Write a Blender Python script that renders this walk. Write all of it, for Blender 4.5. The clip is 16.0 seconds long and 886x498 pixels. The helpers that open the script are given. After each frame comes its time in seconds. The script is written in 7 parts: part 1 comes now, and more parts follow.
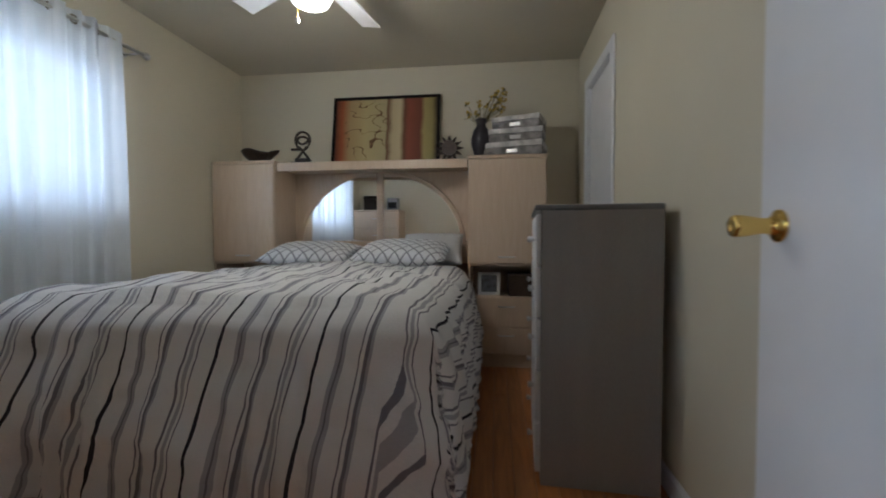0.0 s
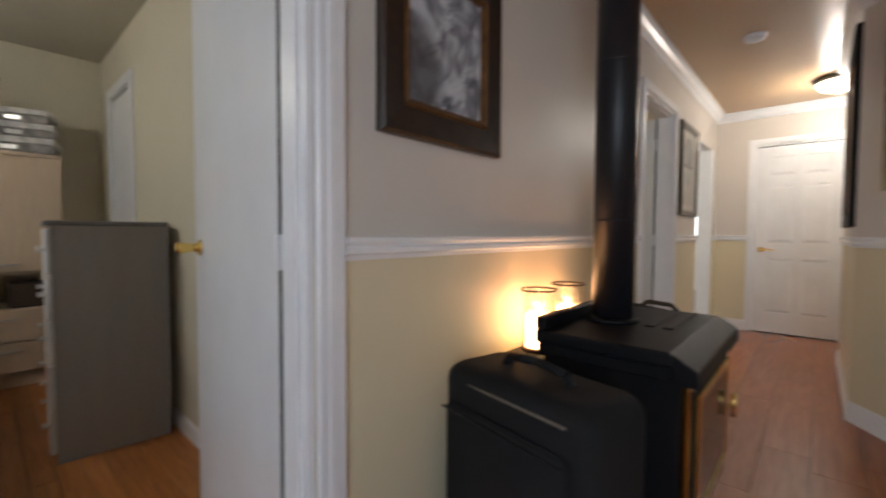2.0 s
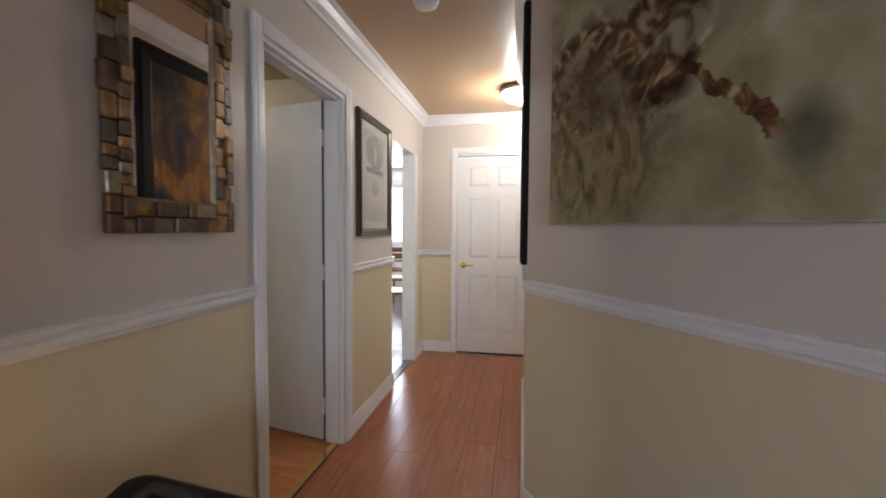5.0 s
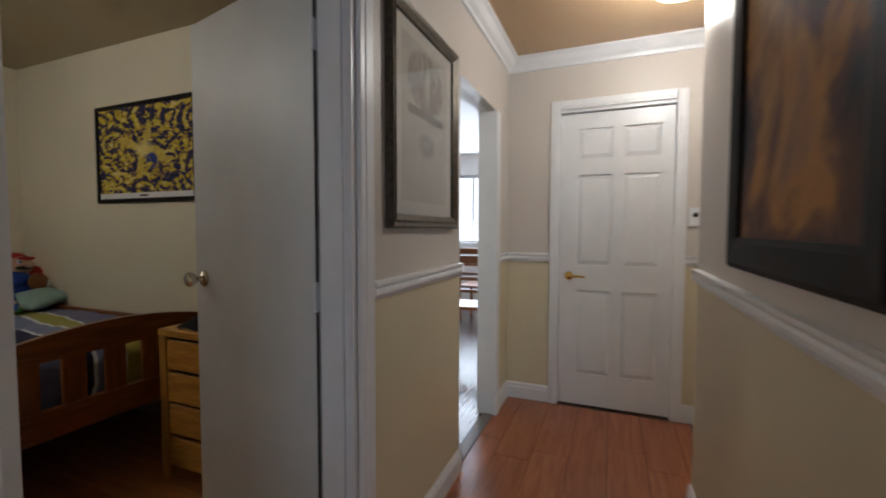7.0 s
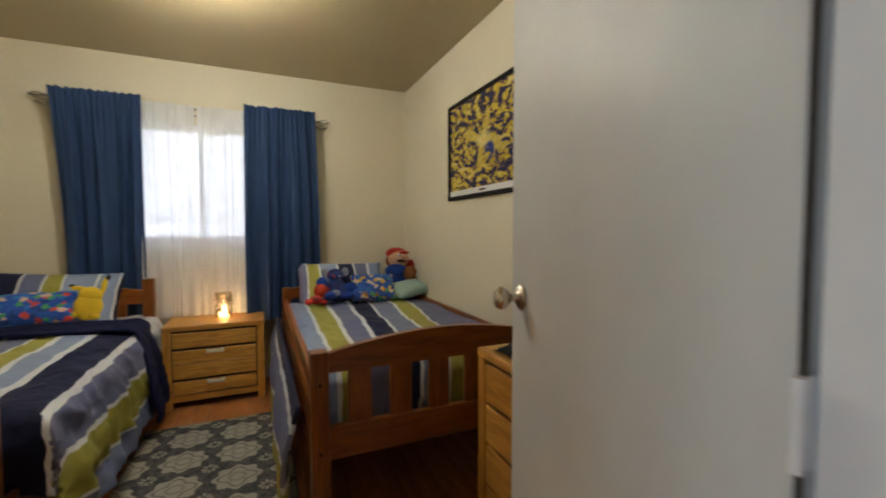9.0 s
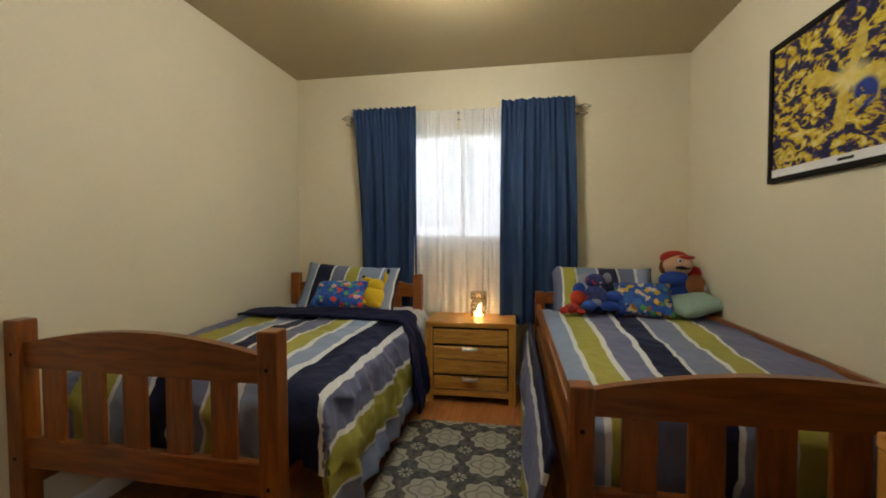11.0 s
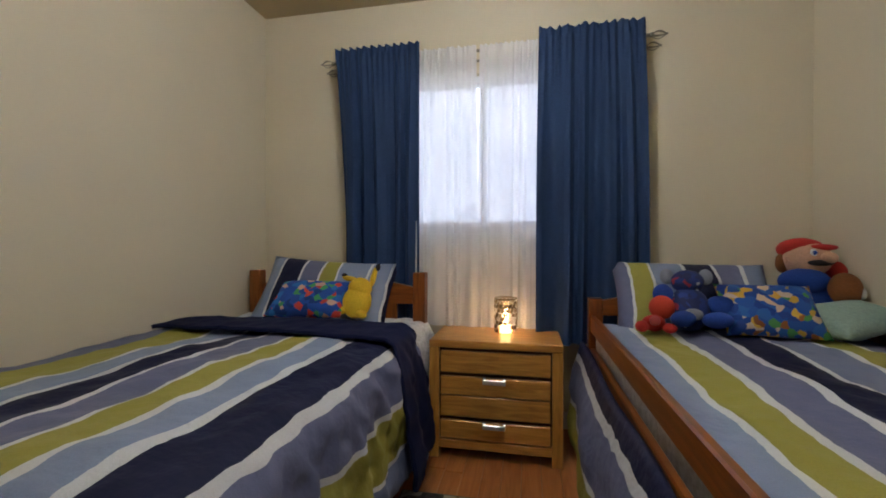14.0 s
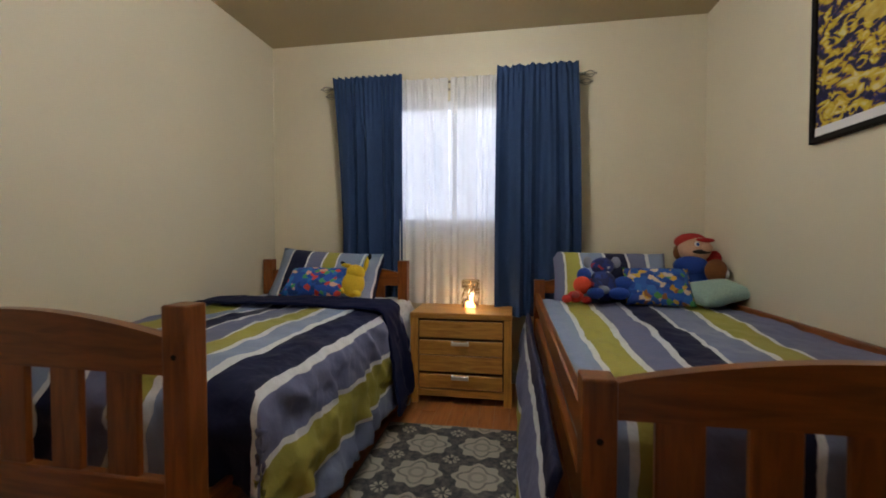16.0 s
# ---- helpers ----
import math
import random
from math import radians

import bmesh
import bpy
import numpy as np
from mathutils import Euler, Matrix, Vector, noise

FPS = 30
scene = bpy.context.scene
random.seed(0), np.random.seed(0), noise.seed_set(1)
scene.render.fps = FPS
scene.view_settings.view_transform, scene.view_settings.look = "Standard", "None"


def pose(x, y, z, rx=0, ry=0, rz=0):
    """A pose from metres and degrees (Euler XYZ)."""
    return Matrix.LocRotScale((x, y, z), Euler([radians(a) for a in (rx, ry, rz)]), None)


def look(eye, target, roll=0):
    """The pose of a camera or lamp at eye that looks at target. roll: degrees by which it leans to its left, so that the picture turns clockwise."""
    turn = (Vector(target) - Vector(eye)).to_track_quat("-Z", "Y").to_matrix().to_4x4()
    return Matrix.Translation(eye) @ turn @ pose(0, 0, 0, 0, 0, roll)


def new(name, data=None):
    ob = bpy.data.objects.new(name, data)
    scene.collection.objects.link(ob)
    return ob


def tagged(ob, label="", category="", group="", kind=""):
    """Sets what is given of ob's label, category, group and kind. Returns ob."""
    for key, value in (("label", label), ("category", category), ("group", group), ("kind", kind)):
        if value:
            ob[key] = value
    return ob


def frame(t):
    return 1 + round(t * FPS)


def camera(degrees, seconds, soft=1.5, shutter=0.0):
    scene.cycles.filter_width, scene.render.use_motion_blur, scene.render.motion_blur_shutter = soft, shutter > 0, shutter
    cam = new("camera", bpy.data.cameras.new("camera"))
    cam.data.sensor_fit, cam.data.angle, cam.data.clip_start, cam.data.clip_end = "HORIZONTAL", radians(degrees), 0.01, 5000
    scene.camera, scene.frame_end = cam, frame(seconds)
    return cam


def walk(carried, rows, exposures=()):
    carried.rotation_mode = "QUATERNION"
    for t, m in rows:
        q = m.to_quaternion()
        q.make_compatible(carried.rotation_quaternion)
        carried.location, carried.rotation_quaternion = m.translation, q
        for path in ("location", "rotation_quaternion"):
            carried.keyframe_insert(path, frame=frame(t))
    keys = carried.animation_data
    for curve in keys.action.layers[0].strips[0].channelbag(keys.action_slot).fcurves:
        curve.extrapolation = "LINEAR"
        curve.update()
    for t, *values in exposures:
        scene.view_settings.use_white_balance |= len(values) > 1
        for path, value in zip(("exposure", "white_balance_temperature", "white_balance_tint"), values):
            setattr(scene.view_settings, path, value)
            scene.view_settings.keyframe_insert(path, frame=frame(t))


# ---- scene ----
cam = camera(93.4, 16.0, soft=1.8, shutter=0.4)
PATH = [
    (0, (1.35, 0.762, 0.992), (1.1, 2.746, 0.934), 0.0),
    (0.5, (1.318, 0.528, 1.002), (1.378, 2.526, 0.93), -0.0),
    (1, (1.29, 0.35, 1.008), (1.759, 2.292, 0.932), 0.1),
    (1.4, (1.258, 0.164, 1.012), (2.203, 1.925, 0.932), 0.1),
    (1.5, (1.259, 0.127, 1.01), (2.323, 1.819, 0.936), 0.2),
    (2, (1.307, -0.117, 1.072), (2.797, 1.216, 0.994), 0.3),
    (2.5, (1.387, -0.293, 1.206), (3.115, 0.711, 1.129), 0.3),
    (3, (1.58, -0.338, 1.276), (3.447, 0.375, 1.186), 0.5),
    (3.5, (1.823, -0.31, 1.306), (3.76, 0.178, 1.212), 0.6),
    (4, (2.12, -0.301, 1.309), (4.079, 0.087, 1.212), 0.3),
    (4.2, (2.251, -0.303, 1.305), (4.214, 0.067, 1.209), 0.4),
    (6.3, (3.632, -0.07, 1.238), (5.589, 0.329, 1.14), 0.3),
    (6.5, (3.756, -0.04, 1.233), (5.699, 0.423, 1.136), 0.2),
    (7, (4.028, 0.064, 1.226), (5.88, 0.812, 1.132), 0.1),
    (7.5, (4.263, 0.231, 1.209), (5.985, 1.244, 1.121), 0.1),
    (8, (4.418, 0.374, 1.205), (5.942, 1.665, 1.117), 0.0),
    (8.5, (4.529, 0.51, 1.204), (5.678, 2.144, 1.113), -0.2),
    (9, (4.593, 0.676, 1.201), (5.401, 2.503, 1.109), -0.1),
    (9.5, (4.61, 0.819, 1.2), (5.031, 2.772, 1.114), -0.1),
    (10, (4.629, 0.921, 1.193), (4.638, 2.92, 1.115), -0.2),
    (10.2, (4.637, 0.948, 1.183), (4.514, 2.943, 1.112), -0.2),
    (12.3, (4.517, 1.493, 1.108), (4.102, 3.448, 1.036), -0.1),
    (12.5, (4.509, 1.585, 1.086), (4.084, 3.538, 1.02), 0.0),
    (13, (4.485, 1.775, 1.053), (4.047, 3.726, 1.001), 0.0),
    (13.5, (4.445, 1.911, 1.029), (4.019, 3.865, 0.998), 0.1),
    (14, (4.457, 1.957, 1.01), (4.061, 3.917, 0.994), 0.1),
    (14.5, (4.479, 1.907, 1.002), (4.126, 3.875, 0.996), 0.1),
    (15, (4.535, 1.753, 1.036), (4.193, 3.723, 0.992), -0.0),
    (15.5, (4.58, 1.596, 1.034), (4.243, 3.567, 0.985), 0.2),
    (16, (4.623, 1.405, 1.023), (4.291, 3.376, 0.967), -0.0),
]
walk(cam, [(t, look(eye, target, roll)) for t, eye, target, roll in PATH],
     [(0, -0.12, 5600, 10), (0.5, 0.10, 5700, 10), (1, 0.34, 5800, 10), (1.5, 0.16, 5900, 10), (2, 0.20, 6100, 10), (3, 0.30, 6000, 10), (4.2, 0.30, 5800, 10), (6.5, -0.10, 5700, 9), (7, -0.52, 5600, 8), (8, 0.16, 5500, 8), (9, 0.60, 5900, 4), (10.2, 0.66, 6200, 0),
      (12.3, 0.36, 5500, 8), (14, 0.34, 5400, 10), (16, 0.36, 5500, 9)])

# ---- world, sun, large lights ----
world = bpy.data.worlds.new("world")
scene.world = world
world.use_nodes = True
wn = world.node_tree
sky = wn.nodes.new("ShaderNodeTexSky")
sky.sky_type = "NISHITA"
sky.sun_disc = False
sky.sun_elevation, sky.sun_rotation = radians(38), radians(250)
wn.links.new(sky.outputs[0], wn.nodes["Background"].inputs[0])
wn.nodes["Background"].inputs[1].default_value = 0.12

sun_data = bpy.data.lights.new("sun", "SUN")
sun_data.energy, sun_data.angle, sun_data.color = 0.8, radians(12), (1.0, 0.95, 0.88)
sun = new("sun", sun_data)
sun.matrix_world = look((-20, -8, 16), (0, 0, 0))


def area_lamp(name, eye, target, sx, sy, watts, color):
    d = bpy.data.lights.new(name, "AREA")
    d.shape, d.size, d.size_y, d.energy, d.color = "RECTANGLE", sx, sy, watts, color
    ob = new(name, d)
    ob.matrix_world = look(eye, target)
    return ob


def point_lamp(name, place, watts, color, radius):
    d = bpy.data.lights.new(name, "POINT")
    d.energy, d.color, d.shadow_soft_size = watts, color, radius
    ob = new(name, d)
    ob.location = place
    return ob


DAY = (0.80, 0.90, 1.0)
WARM = (1.0, 0.80, 0.52)
area_lamp("daylight_bedroom", (-1.10, 2.30, 1.55), (2, 2.30, 1.2), 1.3, 0.75, 15, DAY)
area_lamp("daylight_living", (-0.72, -1.5, 1.5), (4, -1.2, 1.2), 2.0, 1.3, 58, DAY)
area_lamp("daylight_dining", (10.62, 2.2, 1.55), (6, 1.6, 1.0), 1.2, 1.1, 95, (0.95, 0.97, 1.0))
point_lamp("bulb_hall", (6.26, -0.22, 2.25), 26, (1.0, 0.90, 0.76), 0.08)
point_lamp("bulb_kids", (4.33, 2.94, 2.26), 25, (1.0, 0.88, 0.72), 0.09)
point_lamp("bulb_fan", (0.49, 2.65, 2.03), 17, (1.0, 0.90, 0.74), 0.07)
point_lamp("flame_hall_a", (2.734, 0.664, 0.80), 1.15, (1.0, 0.43, 0.21), 0.03)
point_lamp("flame_hall_b", (2.986, 0.655, 0.80), 1.15, (1.0, 0.43, 0.21), 0.03)
point_lamp("flame_kids", (4.35, 4.11, 0.655), 0.9, (1.0, 0.60, 0.25), 0.02)


# ---- materials ----
def mat(name, color, rough=0.6, metal=0.0, grain=0.0, grain_scale=40.0, stain=0.0, stain_scale=2.0, bump=0.0, bump_scale=60.0,
        stretch=(1, 1, 1), spec=0.5, emit=None, coat=0.0, sheen=0.0, random_tint=0.0):
    m = bpy.data.materials.new(name)
    m.use_nodes = True
    nt = m.node_tree
    b = nt.nodes["Principled BSDF"]
    b.inputs["Roughness"].default_value = rough
    b.inputs["Metallic"].default_value = metal
    b.inputs["Specular IOR Level"].default_value = spec
    b.inputs["Coat Weight"].default_value = coat
    b.inputs["Sheen Weight"].default_value = sheen
    b.inputs["Base Color"].default_value = (*color, 1)
    geo = nt.nodes.new("ShaderNodeTexCoord")
    mp = nt.nodes.new("ShaderNodeMapping")
    mp.inputs["Scale"].default_value = stretch
    nt.links.new(geo.outputs["Object"], mp.inputs["Vector"])
    last = None
    for amount, sc, det in ((grain, grain_scale, 6), (stain, stain_scale, 3)):
        if amount <= 0:
            continue
        n = nt.nodes.new("ShaderNodeTexNoise")
        n.inputs["Scale"].default_value, n.inputs["Detail"].default_value = sc, det
        nt.links.new(mp.outputs[0], n.inputs["Vector"])
        r = nt.nodes.new("ShaderNodeMapRange")
        r.inputs["From Min"].default_value, r.inputs["From Max"].default_value = 0.3, 0.7
        r.inputs["To Min"].default_value, r.inputs["To Max"].default_value = 1 - amount, 1 + amount
        nt.links.new(n.outputs["Fac"], r.inputs["Value"])
        mul = nt.nodes.new("ShaderNodeMix")
        mul.data_type, mul.blend_type = "RGBA", "MULTIPLY"
        mul.inputs["Factor"].default_value = 1
        if last is None:
            mul.inputs["A"].default_value = (*color, 1)
        else:
            nt.links.new(last, mul.inputs["A"])
        nt.links.new(r.outputs[0], mul.inputs["B"])
        last = mul.outputs["Result"]
    if random_tint > 0:
        oi = nt.nodes.new("ShaderNodeObjectInfo")
        r = nt.nodes.new("ShaderNodeMapRange")
        r.inputs["To Min"].default_value, r.inputs["To Max"].default_value = 1 - random_tint, 1 + random_tint
        nt.links.new(oi.outputs["Random"], r.inputs["Value"])
        mul = nt.nodes.new("ShaderNodeMix")
        mul.data_type, mul.blend_type = "RGBA", "MULTIPLY"
        mul.inputs["Factor"].default_value = 1
        mul.inputs["A"].default_value = (*color, 1)
        if last is not None:
            nt.links.new(last, mul.inputs["A"])
        nt.links.new(r.outputs[0], mul.inputs["B"])
        last = mul.outputs["Result"]
    if last is not None:
        nt.links.new(last, b.inputs["Base Color"])
    if bump > 0:
        n = nt.nodes.new("ShaderNodeTexNoise")
        n.inputs["Scale"].default_value, n.inputs["Detail"].default_value = bump_scale, 5
        nt.links.new(mp.outputs[0], n.inputs["Vector"])
        bp = nt.nodes.new("ShaderNodeBump")
        bp.inputs["Strength"].default_value, bp.inputs["Distance"].default_value = bump, 0.01
        nt.links.new(n.outputs["Fac"], bp.inputs["Height"])
        nt.links.new(bp.outputs[0], b.inputs["Normal"])
    if emit:
        b.inputs["Emission Color"].default_value = (*emit[0], 1)
        b.inputs["Emission Strength"].default_value = emit[1]
    return m


def two_tone(name, low, high, z, rough):
    m = mat(name, low, rough, bump=0.08, bump_scale=180)
    nt = m.node_tree
    b = nt.nodes["Principled BSDF"]
    geo = nt.nodes.new("ShaderNodeNewGeometry")
    sep = nt.nodes.new("ShaderNodeSeparateXYZ")
    nt.links.new(geo.outputs["Position"], sep.inputs[0])
    gt = nt.nodes.new("ShaderNodeMath")
    gt.operation = "GREATER_THAN"
    gt.inputs[1].default_value = z
    nt.links.new(sep.outputs["Z"], gt.inputs[0])
    mix = nt.nodes.new("ShaderNodeMix")
    mix.data_type = "RGBA"
    mix.inputs["A"].default_value, mix.inputs["B"].default_value = (*low, 1), (*high, 1)
    nt.links.new(gt.outputs[0], mix.inputs["Factor"])
    n = nt.nodes.new("ShaderNodeTexNoise")
    n.inputs["Scale"].default_value = 1.7
    nt.links.new(geo.outputs["Position"], n.inputs["Vector"])
    r = nt.nodes.new("ShaderNodeMapRange")
    r.inputs["To Min"].default_value, r.inputs["To Max"].default_value = 0.93, 1.06
    nt.links.new(n.outputs["Fac"], r.inputs["Value"])
    mul = nt.nodes.new("ShaderNodeMix")
    mul.data_type, mul.blend_type = "RGBA", "MULTIPLY"
    mul.inputs["Factor"].default_value = 1
    nt.links.new(mix.outputs["Result"], mul.inputs["A"])
    nt.links.new(r.outputs[0], mul.inputs["B"])
    nt.links.new(mul.outputs["Result"], b.inputs["Base Color"])
    return m


def wood(name, dark, light, rough=0.4, stretch=(1, 8, 8), scale=5.0, tint=0.0, coat=0.0):
    """Grain along the axis whose stretch is least."""
    m = mat(name, light, rough, coat=coat, bump=0.05, bump_scale=18, stretch=stretch)
    nt = m.node_tree
    b = nt.nodes["Principled BSDF"]
    mp = [n for n in nt.nodes if n.type == "MAPPING"][0]
    oi = nt.nodes.new("ShaderNodeObjectInfo")
    add = nt.nodes.new("ShaderNodeVectorMath")
    add.operation = "MULTIPLY_ADD"
    nt.links.new(oi.outputs["Random"], add.inputs[0])
    add.inputs[1].default_value = (37, 19, 53)
    tc = [n for n in nt.nodes if n.type == "TEX_COORD"][0]
    nt.links.new(tc.outputs["Object"], add.inputs[2])
    nt.links.new(add.outputs[0], mp.inputs["Vector"])
    n = nt.nodes.new("ShaderNodeTexNoise")
    n.inputs["Scale"].default_value, n.inputs["Detail"].default_value, n.inputs["Distortion"].default_value = scale, 8, 0.8
    nt.links.new(mp.outputs[0], n.inputs["Vector"])
    ramp = nt.nodes.new("ShaderNodeValToRGB")
    e = ramp.color_ramp.elements
    e[0].position, e[0].color = 0.32, (*dark, 1)
    e[1].position, e[1].color = 0.68, (*light, 1)
    nt.links.new(n.outputs["Fac"], ramp.inputs[0])
    out = ramp.outputs[0]
    if tint > 0:
        r = nt.nodes.new("ShaderNodeMapRange")
        r.inputs["To Min"].default_value, r.inputs["To Max"].default_value = 1 - tint, 1 + tint
        nt.links.new(oi.outputs["Random"], r.inputs["Value"])
        mul = nt.nodes.new("ShaderNodeMix")
        mul.data_type, mul.blend_type = "RGBA", "MULTIPLY"
        mul.inputs["Factor"].default_value = 1
        nt.links.new(out, mul.inputs["A"])
        nt.links.new(r.outputs[0], mul.inputs["B"])
        out = mul.outputs["Result"]
    nt.links.new(out, b.inputs["Base Color"])
    return m


def cloth_sheer(name, color, clear):
    """Thin woven curtain: part open weave, part translucent thread."""
    m = bpy.data.materials.new(name)
    m.use_nodes = True
    nt = m.node_tree
    nt.nodes.remove(nt.nodes["Principled BSDF"])
    out = nt.nodes["Material Output"]
    d, tl, tr = (nt.nodes.new(k) for k in ("ShaderNodeBsdfDiffuse", "ShaderNodeBsdfTranslucent", "ShaderNodeBsdfTransparent"))
    d.inputs[0].default_value = tl.inputs[0].default_value = (*color, 1)
    m1, m2 = nt.nodes.new("ShaderNodeMixShader"), nt.nodes.new("ShaderNodeMixShader")
    m1.inputs[0].default_value = 0.33
    nt.links.new(d.outputs[0], m1.inputs[1])
    nt.links.new(tl.outputs[0], m1.inputs[2])
    tc = nt.nodes.new("ShaderNodeTexCoord")
    n = nt.nodes.new("ShaderNodeTexNoise")
    n.inputs["Scale"].default_value = 14
    nt.links.new(tc.outputs["Object"], n.inputs["Vector"])
    r = nt.nodes.new("ShaderNodeMapRange")
    r.inputs["To Min"].default_value, r.inputs["To Max"].default_value = clear * 0.8, clear * 1.2
    nt.links.new(n.outputs["Fac"], r.inputs["Value"])
    nt.links.new(r.outputs[0], m2.inputs[0])
    nt.links.new(m1.outputs[0], m2.inputs[1])
    nt.links.new(tr.outputs[0], m2.inputs[2])
    nt.links.new(m2.outputs[0], out.inputs[0])
    return m


def glass(name, color=(1, 1, 1), rough=0.0):
    m = bpy.data.materials.new(name)
    m.use_nodes = True
    b = m.node_tree.nodes["Principled BSDF"]
    b.inputs["Base Color"].default_value = (*color, 1)
    b.inputs["Roughness"].default_value = rough
    b.inputs["Transmission Weight"].default_value = 1
    b.inputs["IOR"].default_value = 1.45
    return m


def thin_glass(name, gloss=0.05):
    m = bpy.data.materials.new(name)
    m.use_nodes = True
    nt = m.node_tree
    nt.nodes.remove(nt.nodes["Principled BSDF"])
    tr, gl, mx = (nt.nodes.new(k) for k in ("ShaderNodeBsdfTransparent", "ShaderNodeBsdfGlossy", "ShaderNodeMixShader"))
    gl.inputs["Roughness"].default_value = 0.03
    mx.inputs[0].default_value = gloss
    nt.links.new(tr.outputs[0], mx.inputs[1])
    nt.links.new(gl.outputs[0], mx.inputs[2])
    nt.links.new(mx.outputs[0], nt.nodes["Material Output"].inputs[0])
    return m


def stripes(name, bands, period, jitter=0.020, rough=0.66, bump=0.8, spec=0.22):
    """Cloth printed in bands along u (metres in the first UV channel)."""
    m = mat(name, (0.5, 0.5, 0.5), rough, spec=spec, bump=bump, bump_scale=20)
    nt = m.node_tree
    b = nt.nodes["Principled BSDF"]
    uv = nt.nodes.new("ShaderNodeUVMap")
    sep = nt.nodes.new("ShaderNodeSeparateXYZ")
    nt.links.new(uv.outputs[0], sep.inputs[0])
    n = nt.nodes.new("ShaderNodeTexNoise")
    n.inputs["Scale"].default_value, n.inputs["Detail"].default_value = 13, 6
    nt.links.new(uv.outputs[0], n.inputs["Vector"])
    j = nt.nodes.new("ShaderNodeMath")
    j.operation = "MULTIPLY_ADD"
    nt.links.new(n.outputs["Fac"], j.inputs[0])
    j.inputs[1].default_value = jitter
    nt.links.new(sep.outputs["X"], j.inputs[2])
    fr = nt.nodes.new("ShaderNodeMath")
    fr.operation = "WRAP"
    nt.links.new(j.outputs[0], fr.inputs[0])
    fr.inputs[1].default_value, fr.inputs[2].default_value = 1e-4 + period, 0.0
    dv = nt.nodes.new("ShaderNodeMath")
    dv.operation = "DIVIDE"
    nt.links.new(fr.outputs[0], dv.inputs[0])
    dv.inputs[1].default_value = period
    ramp = nt.nodes.new("ShaderNodeValToRGB")
    ramp.color_ramp.interpolation = "CONSTANT"
    e = ramp.color_ramp.elements
    e[0].position, e[0].color = 0, (*bands[0][1], 1)
    e.remove(e[1])
    at = bands[0][0]
    for width, color in bands[1:]:
        x = e.new(min(at / period, 0.999))
        x.color = (*color, 1)
        at += width
    nt.links.new(dv.outputs[0], ramp.inputs[0])
    n2 = nt.nodes.new("ShaderNodeTexNoise")
    n2.inputs["Scale"].default_value = 260
    nt.links.new(uv.outputs[0], n2.inputs["Vector"])
    r = nt.nodes.new("ShaderNodeMapRange")
    r.inputs["To Min"].default_value, r.inputs["To Max"].default_value = 0.86, 1.12
    nt.links.new(n2.outputs["Fac"], r.inputs["Value"])
    mul = nt.nodes.new("ShaderNodeMix")
    mul.data_type, mul.blend_type = "RGBA", "MULTIPLY"
    mul.inputs["Factor"].default_value = 1
    nt.links.new(ramp.outputs[0], mul.inputs["A"])
    nt.links.new(r.outputs[0], mul.inputs["B"])
    nt.links.new(mul.outputs["Result"], b.inputs["Base Color"])
    return m


WHITE = mat("white_gloss_paint", (0.78, 0.78, 0.79), 0.32, grain=0.03, grain_scale=9, bump=0.04, bump_scale=30)
DOOR_WHITE = mat("white_door_paint", (0.76, 0.76, 0.77), 0.28, grain=0.04, grain_scale=4, stain=0.03, stain_scale=1.3, bump=0.05, bump_scale=12)
# white door paint darkened: the dimmer light on this door is in the colour
DOOR_KIDS = mat("shaded_white_door_paint", (0.60, 0.60, 0.59), 0.46, grain=0.04, grain_scale=4, stain=0.03, bump=0.05, bump_scale=12)
HALL = two_tone("hall_two_tone_paint", (0.66, 0.58, 0.40), (0.60, 0.545, 0.49), 1.02, 0.42)
KIDS = mat("kids_cream_paint", (0.70, 0.636, 0.478), 0.55, stain=0.05, stain_scale=0.9, bump=0.08, bump_scale=160)
BED_WALL = mat("bedroom_beige_paint", (0.62, 0.57, 0.44), 0.6, stain=0.05, stain_scale=0.9, bump=0.08, bump_scale=160)
DINING = mat("dining_white_paint", (0.78, 0.76, 0.74), 0.6, stain=0.04, bump=0.05)
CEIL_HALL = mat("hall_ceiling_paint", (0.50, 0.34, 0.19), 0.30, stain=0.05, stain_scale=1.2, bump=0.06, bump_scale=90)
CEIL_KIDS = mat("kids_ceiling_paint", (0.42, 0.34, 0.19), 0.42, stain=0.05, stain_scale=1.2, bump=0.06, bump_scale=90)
CEIL_BED = mat("bedroom_ceiling_paint", (0.50, 0.46, 0.36), 0.55, stain=0.05, stain_scale=1.2, bump=0.06, bump_scale=90)
HALL_WOOD = wood("red_brown_laminate", (0.27, 0.086, 0.038), (0.36, 0.132, 0.060), 0.24, (0.8, 9, 9), 4.0, 0.04)
ROOM_WOOD = wood("orange_oak_floor", (0.33, 0.115, 0.030), (0.50, 0.20, 0.06), 0.3, (9, 0.8, 9), 4.0, 0.06)
DARK_WOOD = wood("dark_wood_floor", (0.05, 0.03, 0.022), (0.10, 0.06, 0.045), 0.25, (0.8, 9, 9), 4.0, 0.1)
PINE_X = wood("honey_pine_x", (0.135, 0.036, 0.004), (0.265, 0.082, 0.010), 0.30, (1, 9, 9), 5.0, 0.08, 0.08)
PINE_Y = wood("honey_pine_y", (0.135, 0.036, 0.004), (0.265, 0.082, 0.010), 0.30, (9, 1, 9), 5.0, 0.08, 0.08)
PINE_Z = wood("honey_pine_z", (0.135, 0.036, 0.004), (0.265, 0.082, 0.010), 0.30, (9, 9, 1), 5.0, 0.08, 0.08)
